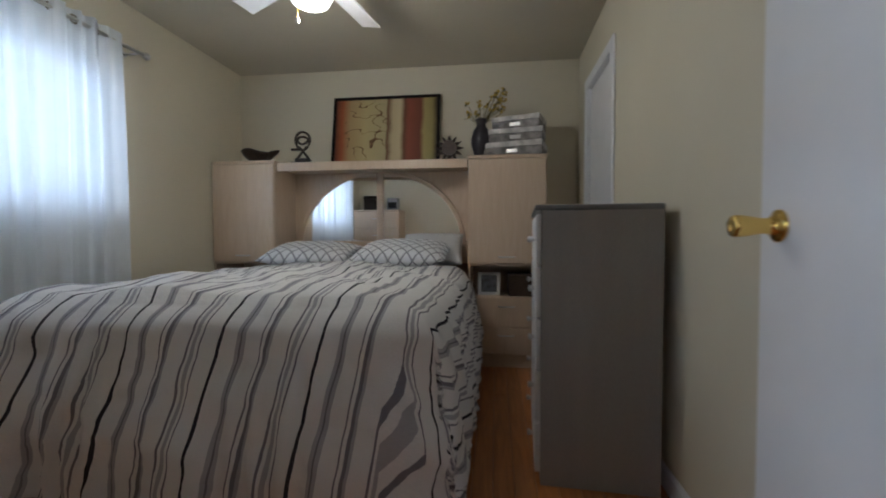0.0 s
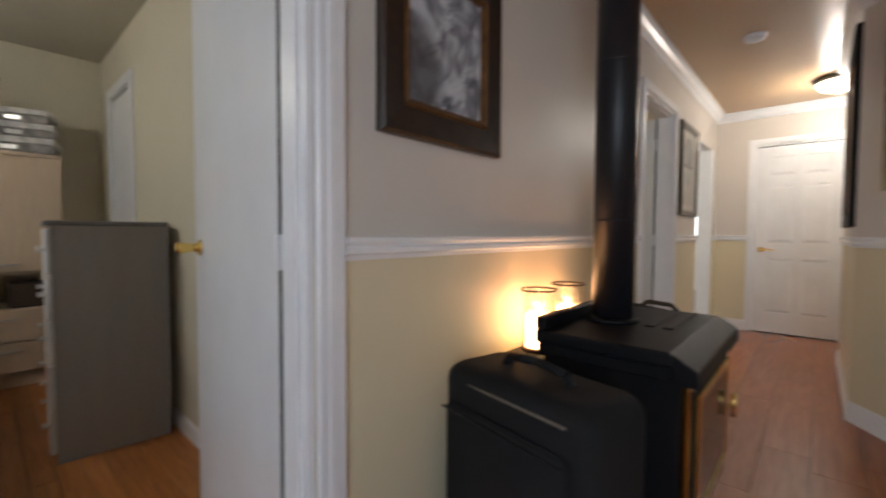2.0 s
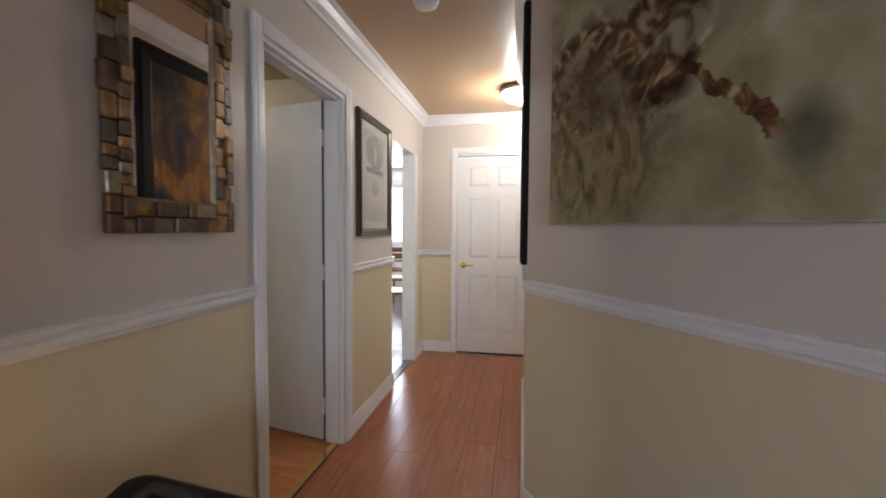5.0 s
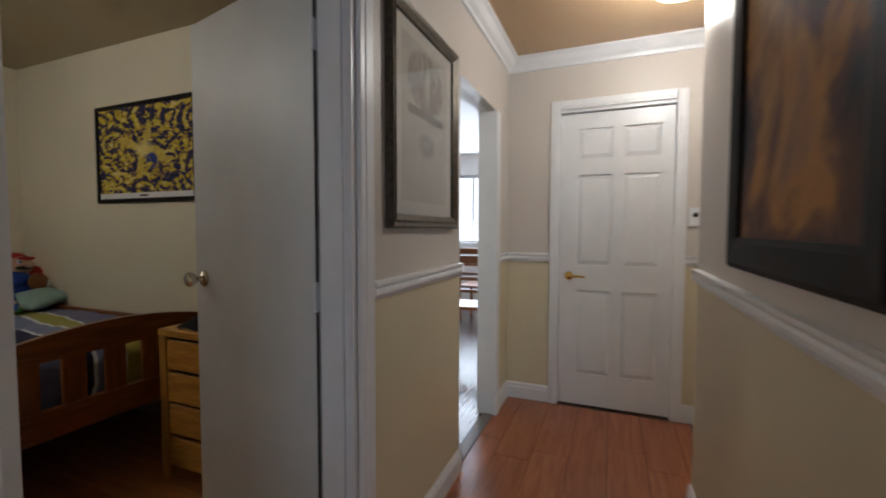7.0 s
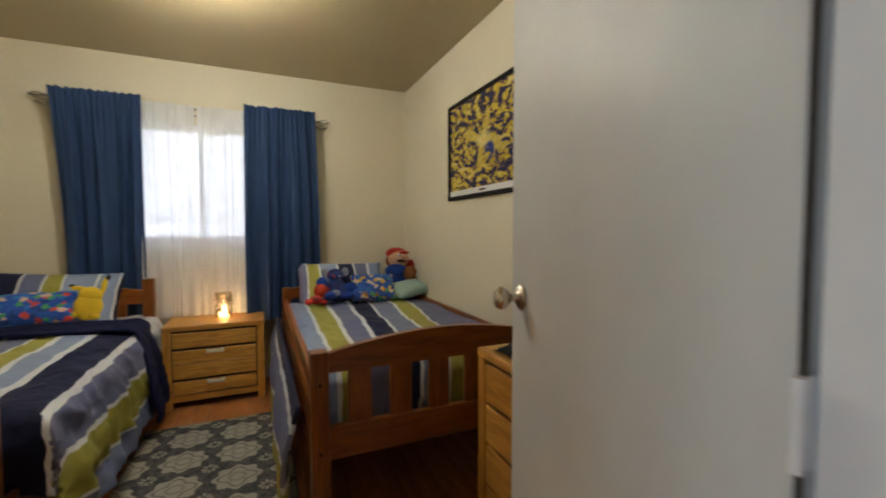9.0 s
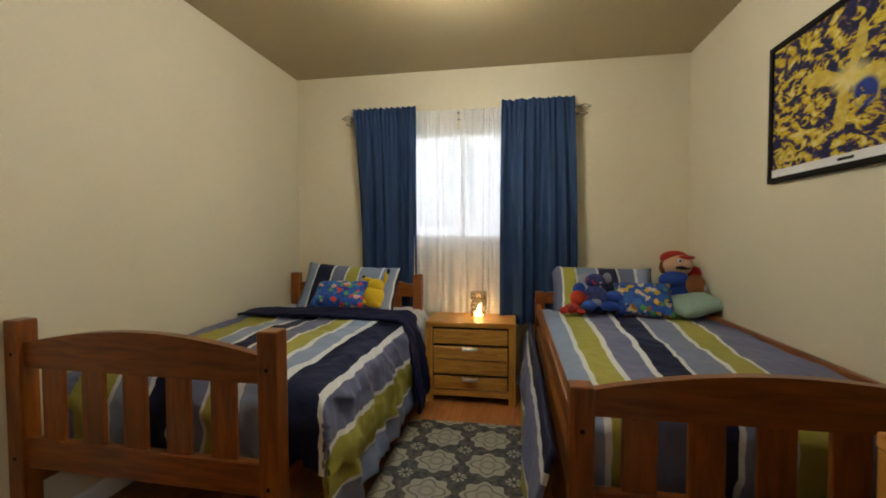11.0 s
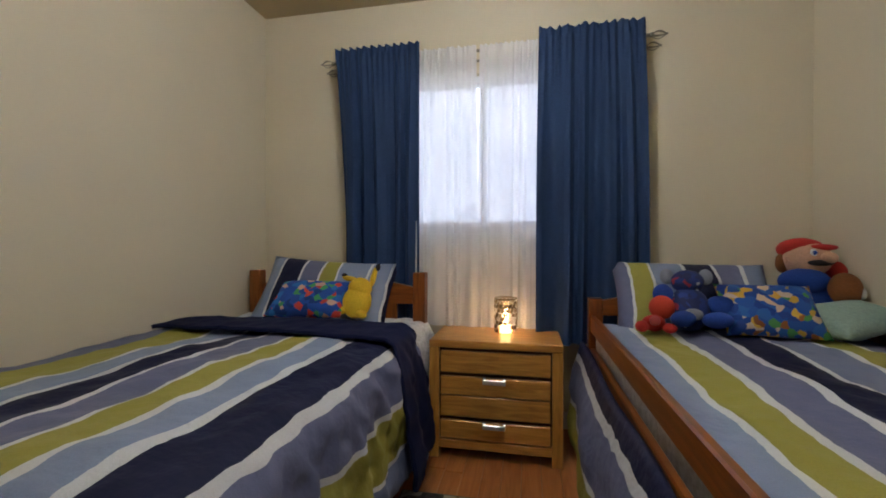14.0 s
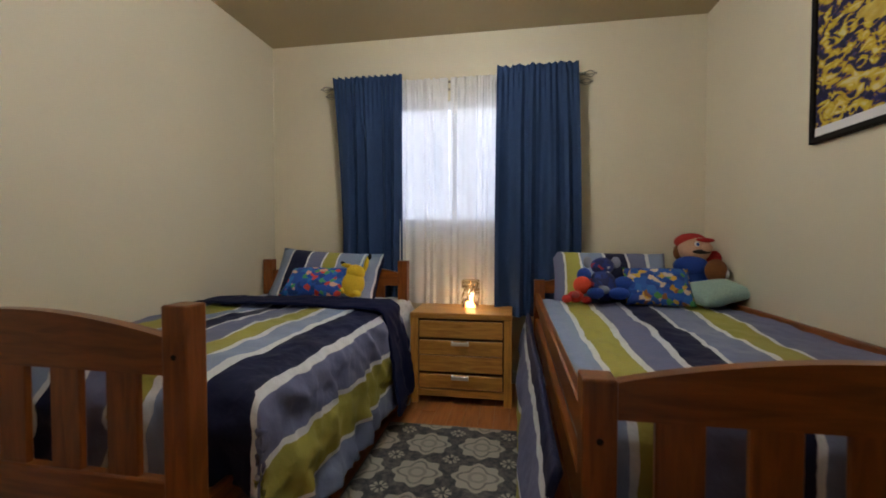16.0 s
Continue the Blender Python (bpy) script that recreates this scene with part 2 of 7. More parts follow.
OAK_X = wood("golden_oak_x", (0.36, 0.165, 0.028), (0.60, 0.310, 0.058), 0.38, (1, 10, 10), 6.0, 0.06)
OAK_Y = wood("golden_oak_y", (0.36, 0.165, 0.028), (0.60, 0.310, 0.058), 0.38, (10, 1, 10), 6.0, 0.06)
OAK_Z = wood("golden_oak_z", (0.36, 0.165, 0.028), (0.60, 0.310, 0.058), 0.38, (10, 10, 1), 6.0, 0.06)
ASH = wood("pale_ash_laminate", (0.57, 0.435, 0.31), (0.62, 0.49, 0.36), 0.35, (9, 9, 1), 5.0, 0.03)
BRASS = mat("polished_brass", (0.80, 0.55, 0.16), 0.16, 1.0)
NICKEL = mat("satin_nickel", (0.62, 0.57, 0.48), 0.25, 1.0)
STEEL = mat("brushed_steel", (0.62, 0.61, 0.60), 0.3, 1.0)
PEWTER = mat("antique_pewter", (0.30, 0.28, 0.24), 0.4, 0.9)
BLACK_IRON = mat("black_stove_steel", (0.007, 0.007, 0.008), 0.46, spec=0.16, grain=0.2, grain_scale=80, bump=0.05, bump_scale=120)
BLACK_PIPE = mat("black_flue_enamel", (0.010, 0.010, 0.013), 0.42, spec=0.35, bump=0.03, bump_scale=40)
BLACK_CLOTH = mat("black_ballistic_cloth", (0.009, 0.009, 0.010), 0.8, spec=0.25, grain=0.3, grain_scale=300, bump=0.3, bump_scale=350)
BLACK_WOOD = mat("black_stained_wood", (0.010, 0.008, 0.007), 0.55, spec=0.12, grain=0.3, grain_scale=30, stretch=(1, 8, 8))
DARK_GLASS = mat("dark_stove_glass", (0.03, 0.025, 0.02), 0.06, spec=0.7)
GREY_LAM = mat("grey_dresser_paint", (0.285, 0.275, 0.265), 0.45, grain=0.06, grain_scale=60, stain=0.05, bump=0.05, bump_scale=70, stretch=(6, 6, 1))
GREY_DARK = mat("grey_dresser_top", (0.16, 0.16, 0.165), 0.4, grain=0.08, grain_scale=50, bump=0.05)
WHITE_LAM = mat("white_drawer_front", (0.62, 0.62, 0.63), 0.35, grain=0.04, grain_scale=30)
MIRROR = mat("mirror_silver", (0.92, 0.92, 0.92), 0.01, 1.0)
BLUE = mat("navy_blue_curtain_cloth", (0.027, 0.053, 0.130), 0.75, grain=0.12, grain_scale=140, stain=0.10, stain_scale=3, bump=0.15, bump_scale=200, spec=0.2)
SHEER = cloth_sheer("white_sheer_voile", (0.97, 0.96, 0.97), 0.18)
SHEER_BED = cloth_sheer("pale_blue_sheer_voile", (0.86, 0.90, 0.95), 0.14)
PANE = thin_glass("window_glass")
VINYL = mat("white_window_vinyl", (0.75, 0.76, 0.78), 0.35)
NAVY = (0.009, 0.012, 0.046)
SLATE = (0.150, 0.165, 0.285)
SKYB = (0.25, 0.31, 0.47)
OLIVE = (0.34, 0.32, 0.065)
CREAM = (0.66, 0.68, 0.70)


# ---- building kit ----
def finish(name, bm, material, smooth=False):
    me = bpy.data.meshes.new(name)
    bmesh.ops.recalc_face_normals(bm, faces=bm.faces)
    bm.to_mesh(me)
    bm.free()
    for m in material if isinstance(material, (list, tuple)) else (material,):
        me.materials.append(m)
    if smooth:
        me.shade_smooth()
    return me


def thing(name, x, y, z, label, category, group="", rz=0.0):
    ob = new(name)
    ob.empty_display_size = 0.1
    ob.matrix_world = pose(x, y, z, 0, 0, rz)
    return tagged(ob, label, category, group)


def part(name, bm, material, parent, label="", smooth=False, m=None):
    ob = new(name, finish(name, bm, material, smooth))
    ob.parent = parent
    if m is not None:
        ob.matrix_basis = m
    if label:
        tagged(ob, label)
    return ob


def structure(name, bm, material, label, smooth=False):
    return tagged(new(name, finish(name, bm, material, smooth)), label, "", "", "structure")


def box(x0, x1, y0, y1, z0, z1, bevel=0.0, bm=None, seg=1):
    bm = bm or bmesh.new()
    v = [bm.verts.new((x, y, z)) for x in (x0, x1) for y in (y0, y1) for z in (z0, z1)]
    fs = [bm.faces.new([v[i] for i in f]) for f in ((0, 1, 3, 2), (4, 6, 7, 5), (0, 4, 5, 1), (2, 3, 7, 6), (0, 2, 6, 4), (1, 5, 7, 3))]
    if bevel > 0:
        bmesh.ops.bevel(bm, geom=list({e for f in fs for e in f.edges}), offset=bevel, segments=seg, profile=0.5, affect="EDGES")
    return bm


def tube(p0, p1, r0, r1=None, n=16, bm=None, cap=True):
    bm = bm or bmesh.new()
    r1 = r0 if r1 is None else r1
    a, b = Vector(p0), Vector(p1)
    q = (b - a).to_track_quat("Z", "Y")
    rings = []
    for c, r in ((a, r0), (b, r1)):
        rings.append([bm.verts.new(c + q @ Vector((r * math.cos(2 * math.pi * i / n), r * math.sin(2 * math.pi * i / n), 0))) for i in range(n)])
    for i in range(n):
        bm.faces.new((rings[0][i], rings[0][(i + 1) % n], rings[1][(i + 1) % n], rings[1][i]))
    if cap:
        bm.faces.new(rings[0][::-1])
        bm.faces.new(rings[1])
    return bm


def lathe(profile, n=24, bm=None, centre=(0, 0, 0), axis="Z", ring=False):
    """Turns (radius, height) pairs round an axis."""
    bm = bm or bmesh.new()
    turn = {"Z": Matrix.Identity(3), "X": Matrix(((0, 0, 1), (0, 1, 0), (-1, 0, 0))), "Y": Matrix(((1, 0, 0), (0, 0, 1), (0, -1, 0)))}[axis]
    rings = []
    for r, h in profile:
        rings.append([bm.verts.new(Vector(centre) + turn @ Vector((r * math.cos(2 * math.pi * i / n), r * math.sin(2 * math.pi * i / n), h))) for i in range(n)])
    for a, b in zip(rings, rings[1:] + (rings[:1] if ring else [])):
        for i in range(n):
            bm.faces.new((a[i], a[(i + 1) % n], b[(i + 1) % n], b[i]))
    if ring:
        return bm
    if profile[0][0] > 1e-4:
        bm.faces.new(rings[0][::-1])
    if profile[-1][0] > 1e-4:
        bm.faces.new(rings[-1])
    bmesh.ops.remove_doubles(bm, verts=bm.verts, dist=1e-5)
    return bm


def ball(c, r, n=12, bm=None, squash=(1, 1, 1)):
    bm = bm or bmesh.new()
    bmesh.ops.create_uvsphere(bm, u_segments=n, v_segments=max(6, n * 2 // 3), radius=1, matrix=Matrix.LocRotScale(c, None, [r * s for s in squash]))
    return bm


def sheet(f, nu, nv, bm=None, uv=None):
    """A grid of f(s, t) with s and t from 0 to 1; uv(s, t) gives the cloth's own metres."""
    bm = bm or bmesh.new()
    layer = bm.loops.layers.uv.verify() if uv else None
    g = [[bm.verts.new(f(i / nu, j / nv)) for j in range(nv + 1)] for i in range(nu + 1)]
    for i in range(nu):
        for j in range(nv):
            face = bm.faces.new((g[i][j], g[i + 1][j], g[i + 1][j + 1], g[i][j + 1]))
            if uv:
                for lp, (a, b) in zip(face.loops, ((i, j), (i + 1, j), (i + 1, j + 1), (i, j + 1))):
                    lp[layer].uv = uv(a / nu, b / nv)
    return bm


def prism(poly, z0, z1, bm=None):
    bm = bm or bmesh.new()
    lo = [bm.verts.new((x, y, z0)) for x, y in poly]
    hi = [bm.verts.new((x, y, z1)) for x, y in poly]
    bm.faces.new(lo[::-1])
    bm.faces.new(hi)
    n = len(poly)
    for i in range(n):
        bm.faces.new((lo[i], lo[(i + 1) % n], hi[(i + 1) % n], hi[i]))
    return bm


def sweep(path, profile, bm=None):
    """Runs a moulding along walls: path in plan, the room on its right; profile of (out from the wall, z), mitred at the corners."""
    bm = bm or bmesh.new()
    pts = [Vector(p) for p in path]
    rings = []
    for i, p in enumerate(pts):
        ds = []
        if i > 0:
            ds.append((pts[i] - pts[i - 1]).normalized())
        if i < len(pts) - 1:
            ds.append((pts[i + 1] - pts[i]).normalized())
        ns = [Vector((d.y, -d.x)) for d in ds]
        n = sum(ns, Vector((0, 0))).normalized()
        n /= max(0.3, n.dot(ns[0]))
        rings.append([bm.verts.new((p.x + n.x * d, p.y + n.y * d, z)) for d, z in profile])
    k = len(profile)
    for a, b in zip(rings, rings[1:]):
        for i in range(k):
            bm.faces.new((a[i], a[(i + 1) % k], b[(i + 1) % k], b[i]))
    bm.faces.new(rings[0][::-1])
    bm.faces.new(rings[-1])
    return bm


def wall_x(x0, x1, y0, y1, z1, holes, bm=None):
    """A wall that runs along x, with openings (x from, x to, z from, z to)."""
    bm = bm or bmesh.new()
    at = x0
    for a, b, lo, hi in sorted(holes):
        if a > at:
            box(at, a, y0, y1, 0, z1, bm=bm)
        if lo > 0:
            box(a, b, y0, y1, 0, lo, bm=bm)
        if hi < z1:
            box(a, b, y0, y1, hi, z1, bm=bm)
        at = b
    if x1 > at:
        box(at, x1, y0, y1, 0, z1, bm=bm)
    return bm


def wall_y(y0, y1, x0, x1, z1, holes):
    bm = wall_x(y0, y1, x0, x1, z1, holes)
    for v in bm.verts:
        v.co = Vector((v.co.y, v.co.x, v.co.z))
    return bm


def planks(floor, x0, x1, y0, y1, z, along, width, length, material, gap=0.0004):
    """Floor boards laid in broken bond, each a piece of its own."""
    rnd = random.Random(int(1000 * (x0 + y0)))
    a0, a1, b0, b1 = (x0, x1, y0, y1) if along == "x" else (y0, y1, x0, x1)
    b = b0
    while b < b1 - 0.01:
        e = min(b + width, b1)
        a = a0 - rnd.uniform(0, length * 0.9)
        while a < a1:
            s, t = max(a, a0), min(a + length, a1)
            if t - s > 0.02:
                lo, hi = (s + gap, b + gap), (t - gap, e - gap)
                (px, py), (qx, qy) = ((lo, hi) if along == "x" else ((lo[1], lo[0]), (hi[1], hi[0])))
                w, d = (qx - px) / 2, (qy - py) / 2
                bm = bmesh.new()
                top = [bm.verts.new((sx * (w - 0.001), sy * (d - 0.001), 0.006)) for sx, sy in ((-1, -1), (1, -1), (1, 1), (-1, 1))]
                bot = [bm.verts.new((sx * w, sy * d, 0.0)) for sx, sy in ((-1, -1), (1, -1), (1, 1), (-1, 1))]
                bm.faces.new(top)
                for i in range(4):
                    bm.faces.new((bot[i], bot[(i + 1) % 4], top[(i + 1) % 4], top[i]))
                part("plank", bm, material, floor, m=pose(px + w, py + d, z - 0.006))
            a += length
        b = e


# ---- the large structure ----
H = 2.45
HH = 2.42                         # the hall ceiling hangs a little lower
YH, YR = 0.765, 0.875            # hall face and room face of the long wall
AX0, AX1, AY1 = -0.951, 2.023, 4.335   # bedroom
KX0, KX1, KY1 = 2.820, 5.842, 4.350    # kids' room
EX = 7.018                        # end wall of the hall
DOOR_A, DOOR_B, OPEN = (1.008, 1.834), (4.292, 5.072), (5.985, 6.672)
holes = [(*DOOR_A, 0, 2.035), (*DOOR_B, 0, 2.035), (*OPEN, 0, 1.985)]

structure("wall_hall_north", wall_x(-0.6, 10.7, YH, 0.82, H, holes), HALL, "long hall wall painted in two beige tones")
structure("wall_bedroom_south", wall_x(AX0 - 0.11, 2.08, 0.82, YR, H, holes[:1]), BED_WALL, "beige bedroom wall with the door opening")
structure("wall_closet_infill", box(2.08, 2.71, 0.82, YR, 0, H), BED_WALL, "plain wall between the two bedrooms")
structure("wall_kids_south", wall_x(2.71, 5.95, 0.82, YR, H, holes[1:2]), KIDS, "cream wall with the bedroom door opening")
structure("wall_dining_south", wall_x(5.95, 10.7, 0.82, YR, H, holes[2:]), DINING, "white dining room wall beside the hall opening")

WIN_A, WIN_B = (1.55, 3.06, 1.15, 1.97), (3.66, 4.74, 1.10, 2.0)
structure("wall_bedroom_west", wall_y(YR, AY1, AX0 - 0.11, AX0, H, [WIN_A]), BED_WALL, "beige bedroom wall with a window behind sheer curtains")
structure("wall_bedroom_north", box(AX0 - 0.11, 2.13, AY1, AY1 + 0.1, 0, H), BED_WALL, "beige wall behind the bed")
structure("wall_bedroom_east", wall_y(YR, AY1, AX1, 2.13, H, [(3.32, 3.96, 0, 2.09)]), BED_WALL, "beige bedroom wall with a closet door")
structure("wall_kids_west", box(2.71, KX0, YR, KY1, 0, H), KIDS, "plain cream wall beside the single bed")
structure("wall_kids_north", wall_x(2.71, 5.95, KY1, KY1 + 0.11, H, [WIN_B]), KIDS, "cream wall with a window behind curtains")
structure("wall_kids_east", box(KX1, 5.95, YR, KY1, 0, H), KIDS, "cream wall that carries a framed poster")
structure("wall_hall_south", prism([(3.567, -3.2), (3.567, -1.018), (4.655, -0.28), (6.08, -0.28), (6.08, -3.2)], 0, H), HALL, "angled hall wall painted in two beige tones")
structure("wall_hall_end", wall_y(-1.5, YH, EX, EX + 0.11, H, [(-0.302, 0.402, 0, 2.035)]), HALL, "hall end wall with a panelled door")
structure("wall_alcove", box(6.08, EX, -1.5, -1.4, 0, H), HALL, "plain wall closing the hall recess")
structure("wall_living_west", wall_y(-3.2, YH, -0.7, -0.6, H, [(-2.5, -0.5, 0.85, 2.15)]), HALL, "living room wall with the daylight window")
structure("wall_living_south", box(-0.7, 3.567, -3.3, -3.2, 0, H), HALL, "plain living room wall")
structure("wall_dining_north", box(5.95, 10.7, 4.5, 4.6, 0, H), DINING, "plain white dining room wall")
structure("wall_dining_east", wall_y(YR, 4.5, 10.6, 10.7, H, [(1.45, 2.95, 1.0, 2.12)]), DINING, "white dining room wall with a bright window")
structure("wall_end_room", prism([(7.128, -1.5), (8.2, -1.5), (8.2, 0.765), (7.128, 0.765), (7.128, 0.70), (8.1, 0.70), (8.1, -1.4), (7.128, -1.4)], 0, H), DINING, "plain walls behind the end door")

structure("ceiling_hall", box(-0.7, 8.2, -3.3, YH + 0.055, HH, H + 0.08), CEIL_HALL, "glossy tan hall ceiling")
structure("ceiling_bedroom", box(AX0 - 0.11, 2.4, YH + 0.055, AY1 + 0.1, H, H + 0.08), CEIL_BED, "dull olive beige bedroom ceiling")
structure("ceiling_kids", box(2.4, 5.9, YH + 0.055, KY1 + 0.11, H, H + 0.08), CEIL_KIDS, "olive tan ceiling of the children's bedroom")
structure("ceiling_dining", box(5.9, 10.7, YH + 0.055, 4.6, H, H + 0.08), DINING, "white dining room ceiling")

floor_hall = structure("floor_hall", box(-0.7, 8.2, -3.3, 0.82, -0.1, -0.006), mat("hall_underlay", (0.05, 0.02, 0.01), 0.8), "red-brown laminate plank floor of the hall")
floor_bedroom = structure("floor_bedroom", box(AX0 - 0.11, 2.4, 0.82, AY1 + 0.1, -0.1, -0.006), mat("bedroom_underlay", (0.05, 0.02, 0.01), 0.8), "orange oak plank floor of the bedroom")
floor_kids = structure("floor_kids", box(2.4, 5.9, 0.82, KY1 + 0.11, -0.1, -0.006), mat("kids_underlay", (0.05, 0.02, 0.01), 0.8), "orange oak plank floor of the children's bedroom")
floor_dining = structure("floor_dining", box(5.9, 10.7, 0.82, 4.6, -0.1, -0.006), mat("dining_underlay", (0.03, 0.02, 0.01), 0.8), "dark glossy plank floor of the dining room")

# ground and distance outside the windows
structure("ground", box(-60, 70, -60, 60, -0.6, -0.5), mat("garden_soil", (0.09, 0.10, 0.05), 0.9, grain=0.3, grain_scale=3), "plain garden ground outside")


def glow_backdrop(name, color, strength, dark, scale, label, bm):
    m = mat(name, (0, 0, 0), 1.0)
    nt = m.node_tree
    b = nt.nodes["Principled BSDF"]
    tc = nt.nodes.new("ShaderNodeTexCoord")
    n = nt.nodes.new("ShaderNodeTexNoise")
    n.inputs["Scale"].default_value, n.inputs["Detail"].default_value = scale, 7
    nt.links.new(tc.outputs["Object"], n.inputs["Vector"])
    ramp = nt.nodes.new("ShaderNodeValToRGB")
    e = ramp.color_ramp.elements
    e[0].position, e[0].color = 0.38, (*dark, 1)
    e[1].position, e[1].color = 0.62, (*color, 1)
    nt.links.new(n.outputs["Fac"], ramp.inputs[0])
    nt.links.new(ramp.outputs[0], b.inputs["Emission Color"])
    b.inputs["Emission Strength"].default_value = strength
    return structure(name, bm, m, label)


glow_backdrop("backdrop_bedroom", (0.80, 0.92, 1.0), 0.55, (0.55, 0.70, 0.74), 1.2, "pale overcast distance outside the bedroom window", box(-7.1, -7, -3, 9, -0.5, 8))
glow_backdrop("backdrop_kids", (0.95, 0.94, 1.0), 2.4, (0.36, 0.37, 0.43), 4.5, "pale overcast trees outside the window", box(-2, 10.5, 10, 10.1, -0.5, 8))
glow_backdrop("backdrop_dining", (1.0, 0.98, 0.95), 3.0, (0.9, 0.9, 0.88), 1.0, "bright overcast distance outside the dining window", box(16, 16.1, -3, 9, -0.5, 8))

# mouldings: the room lies on the right of each path
CROWN = [(0.0, 2.419), (0.080, 2.419), (0.080, 2.408), (0.060, 2.398), (0.040, 2.368), (0.018, 2.350), (0.014, 2.332), (0.0, 2.330)]
RAIL = [(0.0, 1.000), (0.008, 1.000), (0.012, 1.012), (0.020, 1.018), (0.020, 1.030), (0.013, 1.036), (0.022, 1.048), (0.022, 1.058), (0.0, 1.060)]
BASE = [(0.0, 0.0), (0.014, 0.0), (0.014, 0.078), (0.010, 0.090), (0.012, 0.098), (0.006, 0.112), (0.0, 0.114)]
BASE_S = [(0.0, 0.0), (0.012, 0.0), (0.012, 0.075), (0.006, 0.088), (0.0, 0.090)]
structure("crown_moulding", sweep([(-0.6, YH), (EX, YH), (EX, -1.4)], CROWN), WHITE, "white crown moulding along the hall")
structure("crown_moulding_angled", sweep([(6.08, -1.4), (6.08, -0.28), (4.655, -0.28), (3.567, -1.018), (3.567, -3.2)], CROWN), WHITE, "white crown moulding along the angled hall wall")


def trim_run(name, path, profile, label):
    return structure(name, sweep(path, profile), WHITE, label)


for run in ([(-0.6, YH), (DOOR_A[0] - 0.083, YH)], [(DOOR_A[1] + 0.083, YH), (DOOR_B[0] - 0.066, YH)], [(DOOR_B[1] + 0.085, YH), (OPEN[0], YH)],
            [(6.745, YH), (EX, YH), (EX, 0.466)], [(EX, -0.366), (EX, -1.4)], [(6.08, -1.4), (6.08, -0.28), (4.655, -0.28), (3.567, -1.018), (3.567, -3.2)]):
    trim_run("chair_rail", run, RAIL, "white moulded chair rail")
    trim_run("baseboard", run, BASE, "white hall baseboard")
for run in ([(AX1, 3.25), (AX1, YR), (DOOR_A[1] + 0.08, YR)], [(DOOR_A[0] - 0.08, YR), (AX0, YR), (AX0, AY1), (AX1, AY1), (AX1, 4.03)],
            [(KX1, KY1), (KX1, YR), (DOOR_B[1] + 0.08, YR)], [(DOOR_B[0] - 0.08, YR), (KX0, YR), (KX0, KY1), (KX1 - 0.02, KY1)]):
    trim_run("baseboard", run, BASE_S, "cream bedroom baseboard")


def door_frame(name, x0, x1, top, w0, w1, label):
    """Jambs, head, stops and casings of an opening in the long wall."""
    bm = bmesh.new()
    box(x0 - 0.001, x0 + 0.018, YH - 0.003, YR + 0.003, 0, top - 0.018, bm=bm)
    box(x1 - 0.018, x1 + 0.001, YH - 0.003, YR + 0.003, 0, top - 0.018, bm=bm)
    box(x0 - 0.001, x1 + 0.001, YH - 0.003, YR + 0.003, top - 0.018, top + 0.001, bm=bm)
    for a, b in ((x0 + 0.018, x0 + 0.029), (x1 - 0.029, x1 - 0.018)):
        box(a, b, 0.79, 0.825, 0, top - 0.03, bm=bm)
    box(x0 + 0.018, x1 - 0.018, 0.79, 0.825, top - 0.03, top - 0.018, bm=bm)
    fr = structure(name, bm, WHITE, label)
    for y0, y1, k0, k1 in ((YH - 0.018, YH - 0.0005, w0, w1), (YR + 0.0005, YR + 0.016, 0.07, 0.07)):
        for a, b, lo, hi in ((x0 - k0, x0 - 0.004, 0, top + 0.065), (x1 + 0.004, x1 + k1, 0, top + 0.065), (x0 - 0.004, x1 + 0.004, top + 0.003, top + 0.065)):
            bm = box(a, b, y0, y1, lo, hi, 0.005)
            if lo == 0:
                box((a + b) / 2 - 0.012, (a + b) / 2 + 0.012, y0 - 0.003 if y0 < YH else y0, y1 + (0.003 if y0 > YH else 0), lo, hi - 0.02, 0.002, bm)
            part("casing", bm, WHITE, fr)
    return fr


door_frame("door_frame_1", *DOOR_A, 2.035, 0.083, 0.083, "white painted frame of the bedroom door")
door_frame("door_frame_2", *DOOR_B, 2.035, 0.066, 0.085, "white painted frame of the children's bedroom door")
bm = box(OPEN[1] - 0.001, OPEN[1] + 0.07, YH - 0.016, YH - 0.0005, 0.116, 1.985, 0.004)
box(OPEN[1] - 0.012, OPEN[1] + 0.0, YH - 0.012, YR + 0.004, 0.0, 1.985, bm=bm)
box(OPEN[1] - 0.016, OPEN[1] + 0.074, YH - 0.020, YH - 0.0005, 0.0, 0.114, 0.003, bm)
structure("trim_dining_opening", bm, WHITE, "white trim of the opening to the dining room")
structure("threshold_kids", box(DOOR_B[0] + 0.02, DOOR_B[1] - 0.02, 0.80, 0.84, 0.0005, 0.006, 0.002), BRASS, "thin brass strip in the doorway")
structure("threshold_dining", box(OPEN[0] + 0.002, OPEN[1] - 0.014, 0.77, 0.84, 0.0005, 0.008, 0.003), mat("grey_threshold", (0.16, 0.14, 0.13), 0.5, grain=0.2), "grey strip between hall and dining room floors")


